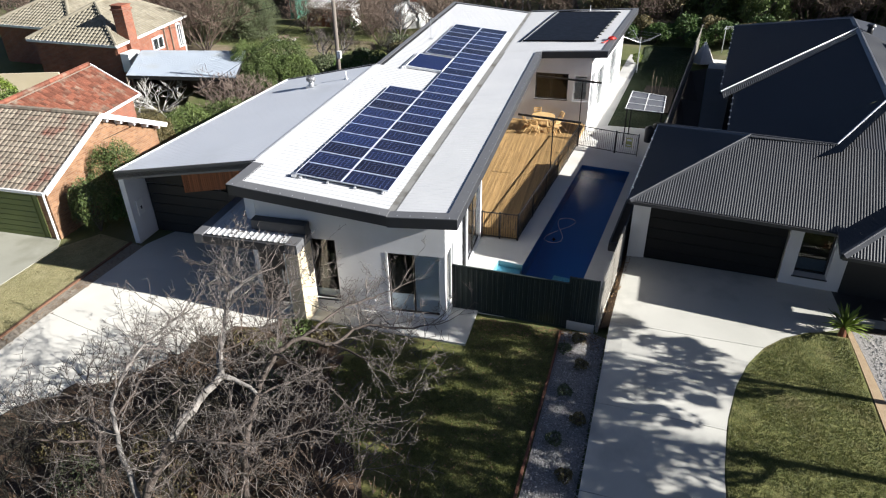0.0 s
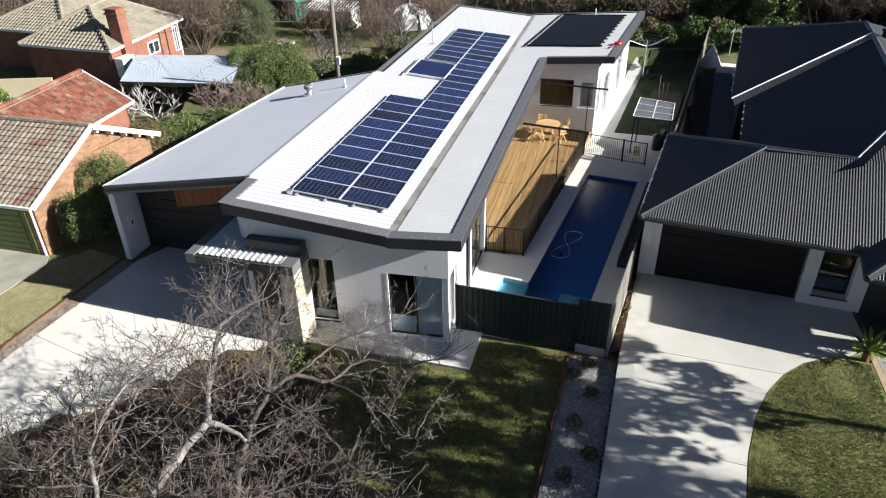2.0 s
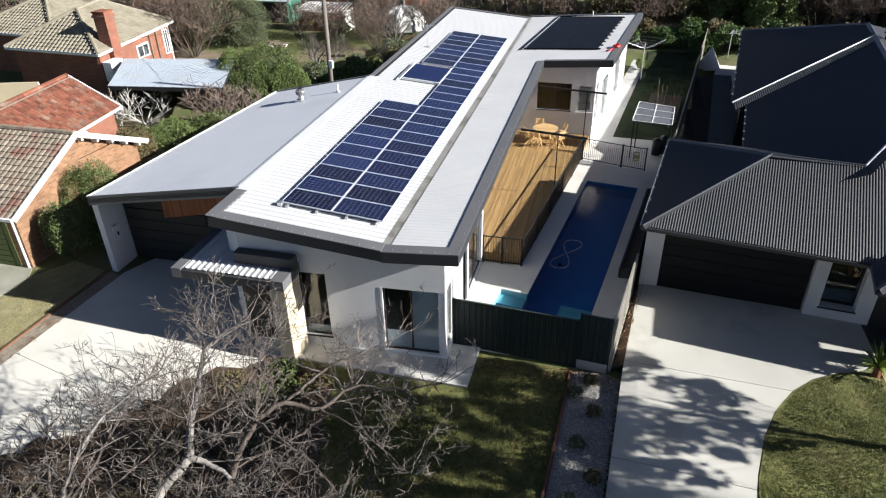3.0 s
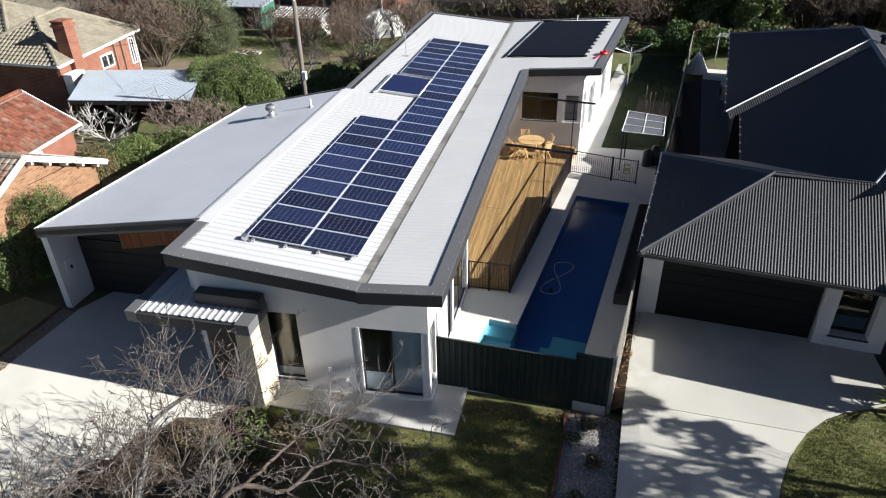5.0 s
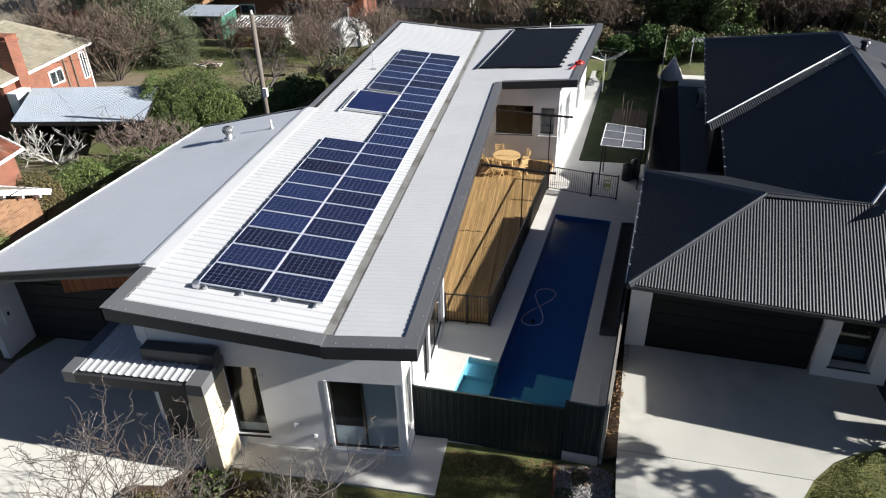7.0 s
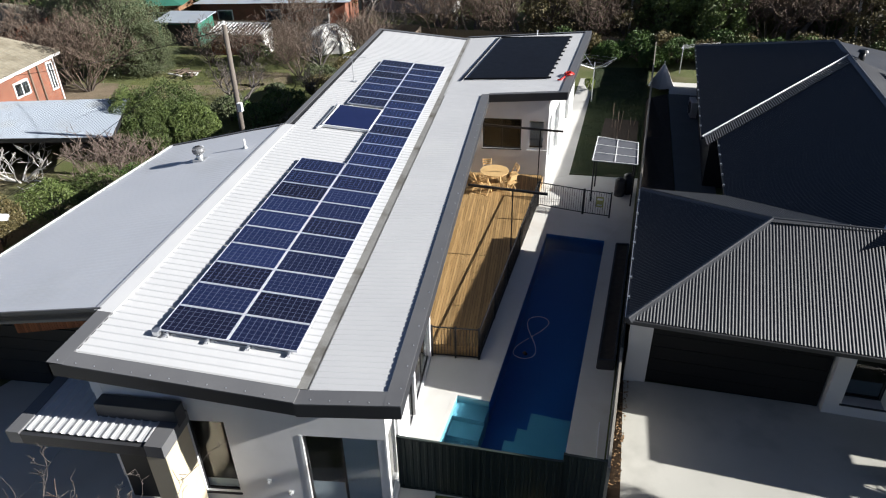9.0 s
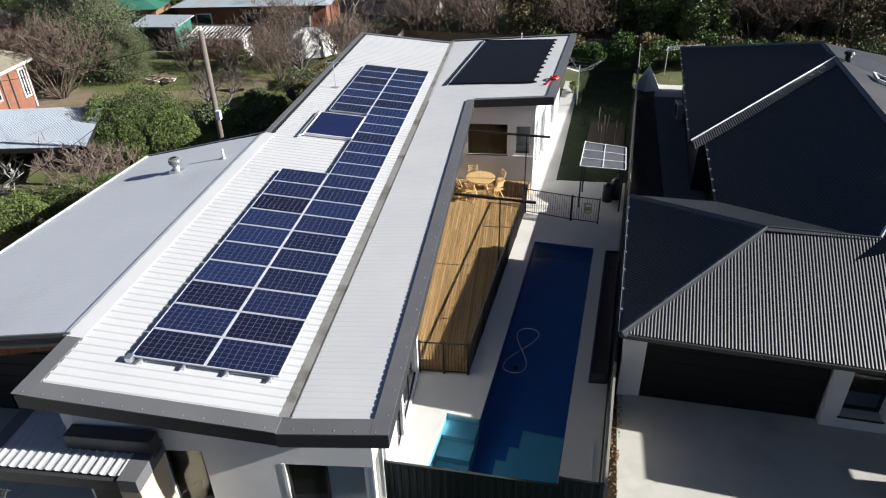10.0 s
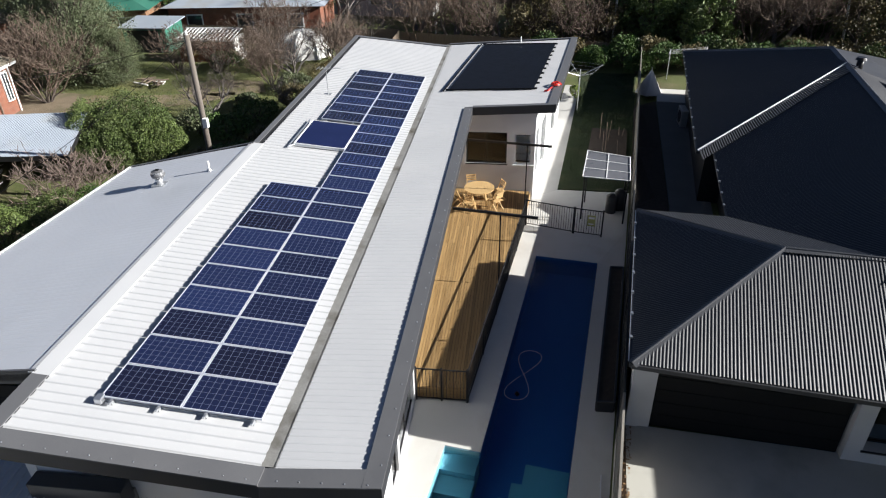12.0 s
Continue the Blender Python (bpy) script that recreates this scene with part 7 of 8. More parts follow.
def leaf_cloud(name, pts, size, mat, parent, rng, kind="stuff", flat=0.0):
    """One small bent leaf at each point."""
    n = len(pts)
    g = np.random.RandomState(rng.randrange(1 << 30))
    c = np.array([tuple(p) for p in pts]) - np.array(tuple(ORIGIN[parent]))
    a = g.normal(size=(n, 3))
    a /= np.linalg.norm(a, axis=1)[:, None]
    b = g.normal(size=(n, 3))
    if flat:
        b[:, 2] *= 1 - flat
        a[:, 2] *= 1 - flat
    b -= a * (a * b).sum(1)[:, None]
    b /= np.linalg.norm(b, axis=1)[:, None]
    s = size * g.uniform(0.6, 1.3, (n, 1))
    v = np.stack([c - a * s, c + b * s * 0.5 , c + a * s, c - b * s * 0.5], 1).reshape(-1, 3)
    f = [(4 * k, 4 * k + 1, 4 * k + 2, 4 * k + 3) for k in range(n)]
    me = bpy.data.meshes.new(name)
    me.from_pydata(v.tolist(), [], f)
    me.update()
    return link(name, me, mat, parent, kind=kind)


def leafy_tree(at, h, rad, label, seed, mat, leaves=5000, size=0.11, trunk=0.3, group="", bark=BARK_DARK, category="tree", name="leafy_tree", clumps=46, low=0.15, tuft=(0.2, 0.38)):
    rng = random.Random(seed)
    ob = thing(name, at, label, category, group)
    base = Vector(at)
    segs = []
    tip = base + Vector((rng.uniform(-0.3, 0.3), rng.uniform(-0.3, 0.3), h * 0.55))
    segs.append((base - Vector((0, 0, 0.1)), base.lerp(tip, 0.5), trunk, trunk * 0.75))
    segs.append((base.lerp(tip, 0.5), tip, trunk * 0.75, trunk * 0.45))
    pts = []
    for k in range(clumps):
        u = rng.uniform(low, 1.0)
        prof = math.sin(math.pi * (0.18 + 0.78 * u)) ** 0.6
        a, r = rng.uniform(0, math.tau), rad * prof * math.sqrt(rng.uniform(0.15, 1.0))
        c = base + Vector((r * math.cos(a), r * math.sin(a), h * (0.04 + 0.92 * u)))
        s0 = base.lerp(tip, min(1, max(0.15, (c.z - base.z) / h * 1.1 - 0.15)))
        thin = 0.22 if tuft[0] > 0.15 else 0.07
        segs.append((s0, s0.lerp(c, 0.6), trunk * thin, trunk * thin * 0.6))
        segs.append((s0.lerp(c, 0.6), c, trunk * thin * 0.6, trunk * 0.05))
        cr = rad * rng.uniform(*tuft)
        for j in range(leaves // clumps):
            q = Vector((rng.gauss(0, 1), rng.gauss(0, 1), rng.gauss(0, 0.75)))
            q = q.normalized() * cr * rng.uniform(0.25, 1.0) ** 0.5
            if c.z + q.z > base.z + 0.05:
                pts.append(c + q)
    limb_mesh("trunk", segs, bark, ob)
    leaf_cloud("crown", pts, size, mat, ob, rng)
    return ob


def shrub(at, rx, ry, h, label, seed, mat, leaves=2600, size=0.07, group="", name="shrub", core=True):
    """A clipped or loose bush: leaves through an uneven dome, over a few stems."""
    rng = random.Random(seed)
    ob = thing(name, at, label, "shrub", group)
    base = Vector(at)
    pts, segs = [], []
    for k in range(10):
        a = rng.uniform(0, math.tau)
        e = base + Vector((0.6 * rx * math.cos(a), 0.6 * ry * math.sin(a), h * rng.uniform(0.5, 0.8)))
        segs.append((base, base.lerp(e, 0.5), 0.035, 0.025))
        segs.append((base.lerp(e, 0.5), e, 0.025, 0.01))
    lumps = [(rng.uniform(0, math.tau), rng.uniform(0.1, 1), rng.uniform(0.75, 1.12)) for _ in range(14)]
    while len(pts) < leaves:
        d = Vector((rng.gauss(0, 1), rng.gauss(0, 1), abs(rng.gauss(0, 1)) - 0.25)).normalized()
        a = math.atan2(d.y, d.x)
        k = 1.0 + 0.13 * math.sin(3 * a + seed) + 0.10 * noise.noise(d * 2.2 + Vector((seed, 0, 0)))+ 0.10 * noise.noise(d * 5 + Vector((seed, 3, 0)))
        r = k * rng.uniform(0.55, 1.0) ** 0.4
        p = base + Vector((d.x * rx * r, d.y * ry * r, h * 0.45 + d.z * h * 0.55 * r))
        if p.z > base.z + 0.03:
            pts.append(p)
    limb_mesh("stem", segs, BARK_DARK, ob, kind="stuff")
    leaf_cloud("foliage", pts, size, mat, ob, rng)
    return ob


# the bare trees over the front lawn
def wander(rng, segs, p, d, length, r, level, lift=0.05):
    """A crooked branch with side twigs and short spurs."""
    n = max(3, int(length / 0.13))
    q, d = p.copy(), d.normalized()
    for k in range(n):
        d = (d + Vector((rng.uniform(-1, 1), rng.uniform(-1, 1), rng.uniform(-0.8, 0.8))) * 0.27 + Vector((0, 0, lift))).normalized()
        ra, rb = r * (1 - 0.62 * k / n), r * (1 - 0.62 * (k + 1) / n)
        e = q + d * (length / n)
        e.z = max(e.z, 0.3)
        segs.append((q, e, ra, rb))
        q = e
        side = Vector((rng.uniform(-1, 1), rng.uniform(-1, 1), rng.uniform(-0.5, 0.9))).normalized()
        if level > 0 and rng.random() < 0.42:
            wander(rng, segs, q, d * 0.45 + side, length * rng.uniform(0.3, 0.62), rb * 0.62, level - 1, lift)
        elif rng.random() < 0.45:
            segs.append((q, q + (d * 0.4 + side).normalized() * rng.uniform(0.05, 0.16), rb * 0.6, rb * 0.35))


def limb_path(rng, pts, r0, r1):
    """A smooth, slightly crooked line through the points, as segments that taper from r0 to r1."""
    P4 = [Vector(p) for p in pts]
    P4 = [P4[0] * 2 - P4[1]] + P4 + [P4[-1] * 2 - P4[-2]]
    line = []
    for a, b, c, e in zip(P4, P4[1:], P4[2:], P4[3:]):
        n = max(3, int((c - b).length / 0.17))
        for k in range(n):
            t = k / n
            v = 0.5 * ((2 * b) + (c - a) * t + (2 * a - 5 * b + 4 * c - e) * t * t + (3 * b - a - 3 * c + e) * t ** 3)
            line.append(v + Vector((rng.uniform(-1, 1), rng.uniform(-1, 1), rng.uniform(-1, 1))) * 0.028)
    line.append(P4[-2])
    m = len(line) - 1
    size = lambda k: (r0 + (r1 - r0) * k / m)
    return [(line[k], line[k + 1], size(k), size(k + 1)) for k in range(m)]


def limbed_tree(at, label, seed, limbs, bark, reach=1.15, every=0.62, level=3, skip=0.25, pale=(), twigs=TWIG):
    """A bare tree from its main limbs (points, radius at the start and the end), with crooked twigs all along them;
    pale: the limbs that take the given bark; all others take BARK_DARK."""
    rng = random.Random(seed)
    ob = thing("bare_tree", at, label, "tree", "bare front trees")
    twig = []
    for k0, (pts, r0, r1) in enumerate(limbs):
        path = limb_path(rng, pts, r0, r1)
        limb_mesh("limb", path, bark if k0 in pale else BARK_DARK, ob)
        m = len(path)
        for k, (a, b, ra, rb) in enumerate(path):
            for _ in range(2 if k > m * skip and rng.random() < every else 0):
                side = Vector((rng.uniform(-1, 1), rng.uniform(-1, 1), rng.uniform(-0.55, 0.8))).normalized()
                wander(rng, twig, b, side + (b - a).normalized() * 0.4, reach * rng.uniform(0.5, 1.15), min(rb * 0.6, 0.014), level)
        for _ in range(3):
            d = path[-1][1] - path[-1][0]
            wander(rng, twig, path[-1][1], d.normalized() + Vector((rng.uniform(-1, 1), rng.uniform(-1, 1), rng.uniform(-0.4, 0.7))) * 0.7, reach * rng.uniform(0.7, 1.2), min(r1 * 0.8, 0.014), level)
    thick = [(a, b, max(ra, 0.0058), max(rb, 0.0046)) for a, b, ra, rb in twig]
    cut = len(thick) * 5 // 8
    limb_mesh("twig_mass", thick[:cut], TWIG_GREY, ob, kind="stuff")
    limb_mesh("twig_mass", thick[cut:], twigs, ob, kind="stuff")
    return ob


limbed_tree(on(-9.9, 3.3), "large bare winter tree with pale crooked limbs", 5, [
    ([(-9.9, 3.3, -0.1), (-9.6, 3.6, 1.6), (-9.2, 4.0, 3.2), (-8.7, 4.7, 4.4)], 0.11, 0.08),
    ([(-8.7, 4.7, 4.4), (-8.5, 5.4, 4.8), (-8.3, 5.95, 5.0), (-8.9, 6.9, 4.75), (-9.35, 7.8, 4.6), (-9.65, 8.8, 4.95), (-9.1, 9.25, 5.35)], 0.085, 0.045),
    ([(-8.3, 5.95, 5.0), (-8.0, 6.05, 4.95), (-7.45, 5.9, 4.8)], 0.07, 0.035),
    ([(-9.2, 4.0, 3.2), (-10.0, 4.7, 4.2), (-10.45, 5.4, 4.6), (-10.6, 6.5, 4.85), (-10.1, 7.4, 5.2)], 0.06, 0.02),
    ([(-10.5, 5.9, 4.7), (-11.2, 6.6, 4.2), (-11.7, 7.3, 3.7), (-12.2, 8.0, 3.4)], 0.034, 0.012),
    ([(-10.0, 4.7, 4.2), (-11.2, 5.2, 3.9), (-12.3, 5.3, 3.3), (-13.2, 5.7, 2.9)], 0.04, 0.012),
    ([(-8.7, 4.7, 4.4), (-7.8, 4.6, 4.7), (-6.9, 4.9, 4.6), (-6.2, 5.6, 4.4)], 0.04, 0.01),
    ([(-8.9, 6.9, 4.75), (-8.3, 7.6, 4.9), (-8.2, 8.6, 5.1), (-8.5, 9.7, 4.9)], 0.024, 0.01),
    ([(-9.65, 8.8, 4.95), (-10.3, 9.6, 4.7), (-10.7, 10.6, 4.3)], 0.022, 0.009)], BARK_PALE, pale=(1, 2, 3))
limbed_tree(on(-8.9, 6.6), "bare winter tree with crooked dark limbs", 23, [
    ([(-8.9, 6.6, -0.1), (-8.8, 6.8, 1.6), (-8.5, 7.3, 3.2), (-8.1, 7.8, 4.2)], 0.1, 0.065),
    ([(-8.1, 7.8, 4.2), (-7.6, 8.2, 4.4), (-6.9, 8.35, 4.25), (-6.4, 9.0, 4.4), (-5.5, 9.1, 4.4), (-4.85, 9.4, 4.4)], 0.06, 0.018),
    ([(-7.6, 8.2, 4.4), (-7.1, 9.1, 4.6), (-6.6, 9.9, 4.5), (-6.0, 10.6, 4.5)], 0.042, 0.014),
    ([(-6.9, 8.35, 4.25), (-6.0, 8.0, 4.3), (-5.3, 7.7, 4.2), (-4.8, 7.3, 4.2)], 0.03, 0.01),
    ([(-8.1, 7.8, 4.2), (-8.5, 8.8, 4.3), (-9.1, 10.0, 4.0), (-9.3, 11.2, 3.8)], 0.03, 0.01),
    ([(-8.1, 7.8, 4.2), (-7.2, 7.2, 4.5), (-6.2, 6.7, 4.5), (-5.4, 6.1, 4.4)], 0.032, 0.01),
    ([(-8.5, 7.3, 3.2), (-7.4, 8.6, 3.3), (-7.0, 10.0, 3.2), (-7.4, 11.2, 3.2)], 0.03, 0.01)], BARK)
limbed_tree(on(-11.9, 5.2), "low bare winter tree with dense twigs beside the drive", 37, [
    ([(-11.9, 5.2, -0.1), (-11.8, 5.4, 1.2), (-11.9, 5.8, 2.4)], 0.09, 0.06),
    ([(-11.9, 5.8, 2.4), (-12.5, 6.5, 2.9), (-13.2, 7.3, 3.0), (-13.7, 8.3, 2.8)], 0.04, 0.012),
    ([(-11.9, 5.8, 2.4), (-11.6, 6.9, 3.0), (-11.9, 8.1, 3.1), (-12.4, 9.3, 2.8)], 0.04, 0.012),
    ([(-11.9, 5.8, 2.4), (-12.6, 5.3, 2.8), (-13.4, 5.2, 2.8), (-14.0, 5.8, 2.6)], 0.035, 0.012),
    ([(-11.9, 5.8, 2.4), (-11.2, 6.6, 2.6), (-10.7, 7.8, 2.8), (-10.6, 9.2, 2.8)], 0.035, 0.012)], BARK, 0.85, 0.42, twigs=TWIG_DARK)
bed_line = [(-17.8, 4.0), (-5.0, 4.0), (-5.3, 6.6), (-6.5, 8.2), (-8.0, 9.6), (-8.7, 11.6), (-9.2, 13.8), (-11.4, 14.05), (-12.9, 13.2), (-13.9, 11.9), (-14.7, 10.2), (-16.0, 9.2), (-17.2, 7.8)]
bed_edge, bed_rng = [], random.Random(77)
for (xa, ya), (xb, yb) in zip(bed_line, bed_line[1:] + bed_line[:1]):
    for k in range(7):
        t = k / 7
        bed_edge.append((xa + (xb - xa) * t + bed_rng.uniform(-0.22, 0.22), ya + (yb - ya) * t + bed_rng.uniform(-0.22, 0.22)))
sheet("garden_bed", bed_edge, 0.07, MULCH, label="brown bed of leaf litter under the bare trees")
for k, (x, y) in enumerate(((-13.6, 6.2), (-12.2, 7.4), (-11.0, 6.6), (-9.2, 6.0), (-8.0, 5.4), (-12.6, 9.4), (-10.4, 10.6), (-6.8, 6.2), (-14.6, 7.0))):
    shrub(on(x, y, 0.03), 0.7, 0.7, 0.55, "low half-dry garden plant under the bare trees", 170 + k, LEAF_BROWN if k % 3 else LEAF_OLIVE, 700, 0.06, "understorey plants")
for k, (x, y) in enumerate(((-15.2, 9.0), (-13.6, 10.8), (-12.0, 11.6), (-15.6, 5.6), (-13.8, 4.8), (-12.0, 4.6), (-14.0, 7.4), (-11.4, 7.2), (-9.0, 7.2), (-8.4, 5.0), (-6.4, 6.6), (-10.2, 4.4), (-11.2, 9.8), (-10.0, 8.8), (-12.6, 8.6), (-14.8, 6.2), (-16.0, 7.0), (-7.4, 7.6), (-9.4, 5.6))):
    bare_tree(on(x, y), 11, "tangled leafless brush under the bare trees", 400 + k, 1.3 if x > -12.5 else 0.75, 0.024, 3, 1.05, 0.0, 0.5, 1900, 1.0, "leafless brush", BARK_DARK, (TWIG_DARK, TWIG_GREY, TWIG_RED, TWIG_DARK)[k % 4], "bare_bush", 0.0074)
for k, (x, y) in enumerate(((-10.2, 12.6), (-9.6, 13.3), (-11.2, 12.2), (-12.2, 12.6), (-10.8, 13.5), (-9.4, 11.6))):
    shrub(on(x, y, 0.03), 0.55, 0.5, 0.4, "low green weeds at the edge of the bed", 190 + k, LEAF_BROWN if k % 2 else LEAF_HEDGE, 600, 0.05, "understorey plants")
# the tall trees beside the drive whose shade dapples the lawns
leafy_tree((11.0, 14.0, 0.1), 10.6, 2.4, "open-crowned eucalypt beside the drive", 71, LEAF_OLIVE, 11000, 0.12, 0.12, clumps=92, low=0.45, tuft=(0.1, 0.24))
leafy_tree((11.4, 8.8, 0.1), 12.4, 3.5, "tall open-crowned eucalypt near the street", 72, LEAF_OLIVE, 22000, 0.12, 0.14, clumps=150, low=0.31, tuft=(0.09, 0.2))
leafy_tree((18.0, 10.9, 0.1), 14.6, 2.7, "tall eucalypt further along the street", 73, LEAF_OLIVE, 5200, 0.12, 0.2, clumps=42, low=0.73, tuft=(0.1, 0.2))

# hedges and shrubs beside the tan brick house
shrub(on(-21.95, 19.6), 1.15, 1.25, 3.1, "clipped green shrub against the brick gable", 3, LEAF_HEDGE, 15000, 0.034)
shrub(on(-21.7, 17.5), 0.85, 0.95, 2.4, "loose green shrub at the corner of the brick house", 4, LEAF_HEDGE, 7000, 0.045)
shrub(on(-21.0, 18.5), 0.6, 0.7, 1.3, "small dark shrub between two houses", 8, LEAF_DARK, 1600, 0.06)
for k, (x, y, r, h) in enumerate(((-23.6, 27.6, 1.3, 2.0), (-22.2, 29.2, 1.4, 1.9), (-20.9, 30.6, 1.2, 1.7), (-24.6, 25.6, 1.0, 2.2))):
    shrub(on(x, y), r, r, h, "dense green garden shrub", 40 + k, (LEAF_MID, LEAF_HEDGE, LEAF_DARK, LEAF_BROWN)[k], 7500, 0.045, "garden shrubs")
for k, (x, y, r, h) in enumerate(((-24.9, 36.9, 1.6, 3.2), (-22.9, 37.2, 1.9, 3.5), (-21.3, 36.6, 1.3, 2.5), (-23.5, 35.5, 1.4, 2.3))):
    shrub(on(x, y), r, r, h, "large dense evergreen bush", 50 + k, LEAF_HEDGE if k % 2 else LEAF_MID, 17000, 0.046, "evergreen bushes")
for k, (x, y, r, h) in enumerate(((-18.8, 35.0, 1.3, 1.6), (-17.6, 36.6, 1.2, 1.5), (-19.6, 40.6, 1.4, 1.4), (-16.2, 38.5, 1.5, 1.7), (-15.4, 41.5, 1.5, 1.8), (-15.2, 44.5, 1.5, 1.9), (-15.6, 35.2, 1.2, 1.6), (-24.5, 41.2, 1.2, 1.3), (-15.0, 47.6, 1.4, 1.8), (-14.9, 50.5, 1.4, 1.7))):
    shrub(on(x, y), r, r, h, "dark green shrub in the shade of the house", 60 + k, LEAF_DARK if k % 3 else LEAF_BROWN, 2200, 0.085, "shaded shrubs")
for k, (x, y, r, h) in enumerate(((-23.4, 31.3, 1.0, 1.5), (-22.4, 31.9, 1.2, 1.5), (-22.6, 30.8, 1.2, 1.5))):
    bare_tree(on(x, y), 9, "leafless brown bush beside the carport", 80 + k, 1.3, 0.03, 3, 0.9, 0.0, 0.55, 4200, 0.8, "bare bushes", BARK, TWIG_PALE, "bare_bush", 0.013)
bare_tree(on(-28.4, 31.6), 9, "bleached white bare shrub in front of the carport", 84, 1.15, 0.055, 3, 1.0, -0.02, 0.5, 1600, 1.3, "bare bushes", WHITE_BARK, WHITE_BARK, "bare_bush", 0.016)
for k, (x, y, r, h, m) in enumerate(((-39.5, 30.0, 1.6, 1.8, LEAF_LIME), (-37.0, 28.8, 1.3, 1.5, LEAF_MID), (-42.0, 31.0, 1.6, 2.2, LEAF_OLIVE), (-41.0, 27.5, 1.5, 2.0, LEAF_OLIVE))):
    shrub(on(x, y), r, r, h, "loose pale green shrub beside a garden wall", 90 + k, m, 2600, 0.085, "garden shrubs")
# yucca
yuc = thing("yucca", on(6.95, 17.15), "spiky yellow-green yucca at the edge of the drive", "plant")
vs, fs = [], []
for k in range(70):
    a, e = random.uniform(0, math.tau), random.uniform(0.15, 1.35)
    l = random.uniform(0.55, 0.95)
    b0 = Vector((6.95, 17.15, ground_z(6.95, 17.15) + 0.35))
    d = Vector((math.cos(a) * math.cos(e), math.sin(a) * math.cos(e), math.sin(e)))
    s = d.cross(Vector((0, 0, 1))).normalized() * 0.042
    o = len(vs)
    mid = b0 + d * l * 0.55
    end = b0 + d * l - Vector((0, 0, 0.12 * (1.4 - e)))
    vs += [b0 - s * 0.6, b0 + s * 0.6, mid + s, mid - s, end]
    fs += [(o, o + 1, o + 2, o + 3), (o + 3, o + 2, o + 4)]
raw("leaves", vs, fs, LEAF_LIME, yuc, kind="stuff")
part("stem", tube(B(), on(6.95, 17.15, -0.05), on(6.95, 17.15, 0.4), 0.13, 0.09), surface("red_brown_fibre", (0.13, 0.05, 0.025), (0.24, 0.10, 0.05), 8.0, 0.95, 0.5, 40), yuc)
for k, (x, y) in enumerate(((-1.2, 13.9), (-1.6, 12.6), (-1.1, 11.5), (-1.7, 10.6), (-1.3, 9.4), (-1.8, 14.6), (-1.4, 15.2), (-1.5, 8.2))):
    shrub(on(x, y, 0.04), 0.22, 0.24, 0.28, "small grey-green tuft in the pebble strip", 140 + k, LEAF_OLIVE if k % 2 else LEAF_BROWN, 240, 0.05, "strip plants")
shrub((0.2, 50.5, 0.05), 0.35, 0.9, 0.7, "small bright green bush behind the rear path", 151, LEAF_LIME, 700, 0.06)

sheet("garden_bed", [(-38.5, 43.6), (-33.0, 43.4), (-29.4, 43.8), (-26.0, 45.2), (-22.0, 47.6), (-22.4, 48.6), (-27.6, 47.6), (-30.4, 47.2), (-33.4, 47.6), (-38.5, 47.4)], 0.015, BARE_EARTH, label="worn patch of bare tan earth in the yard")
sheet("garden_bed", [(-26.5, 48.6), (-23.0, 47.6), (-20.4, 49.0), (-21.4, 51.2), (-25.0, 51.4)], 0.015, BARE_EARTH, label="worn patch of bare tan earth in the yard")
for k, (x, y, r, h) in enumerate(((-26.6, 39.4, 1.0, 1.4), (-21.4, 41.0, 1.1, 1.5), (-19.0, 43.6, 1.3, 1.3), (-17.4, 46.4, 1.2, 1.5), (-18.6, 49.6, 1.2, 1.2), (-22.4, 43.0, 0.7, 0.8), (-16.6, 51.6, 1.4, 1.6), (-20.6, 46.4, 0.7, 0.7), (-25.4, 54.6, 1.1, 1.2), (-28.6, 56.6, 1.2, 1.4), (-23.0, 56.0, 1.0, 1.2))):
    shrub(on(x, y), r, r, h, ("brown half-dry shrub in the yard", "dull green shrub in the yard", "dark shrub in the yard")[k % 3], 600 + k, (LEAF_BROWN, LEAF_OLIVE, LEAF_DARK)[k % 3], 1800, 0.075, "yard shrubs")
# trees of the far yards: a few kinds, repeated
protos = {}


def plant(kind, x, y, s, turn):
    m = pose(*on(x, y), 0, 0, turn) @ Matrix.Scale(s, 4)
    if kind not in protos:
        protos[kind] = makers[kind]()
        protos[kind].matrix_basis = m
        return protos[kind]
    return copy_thing(protos[kind], m)


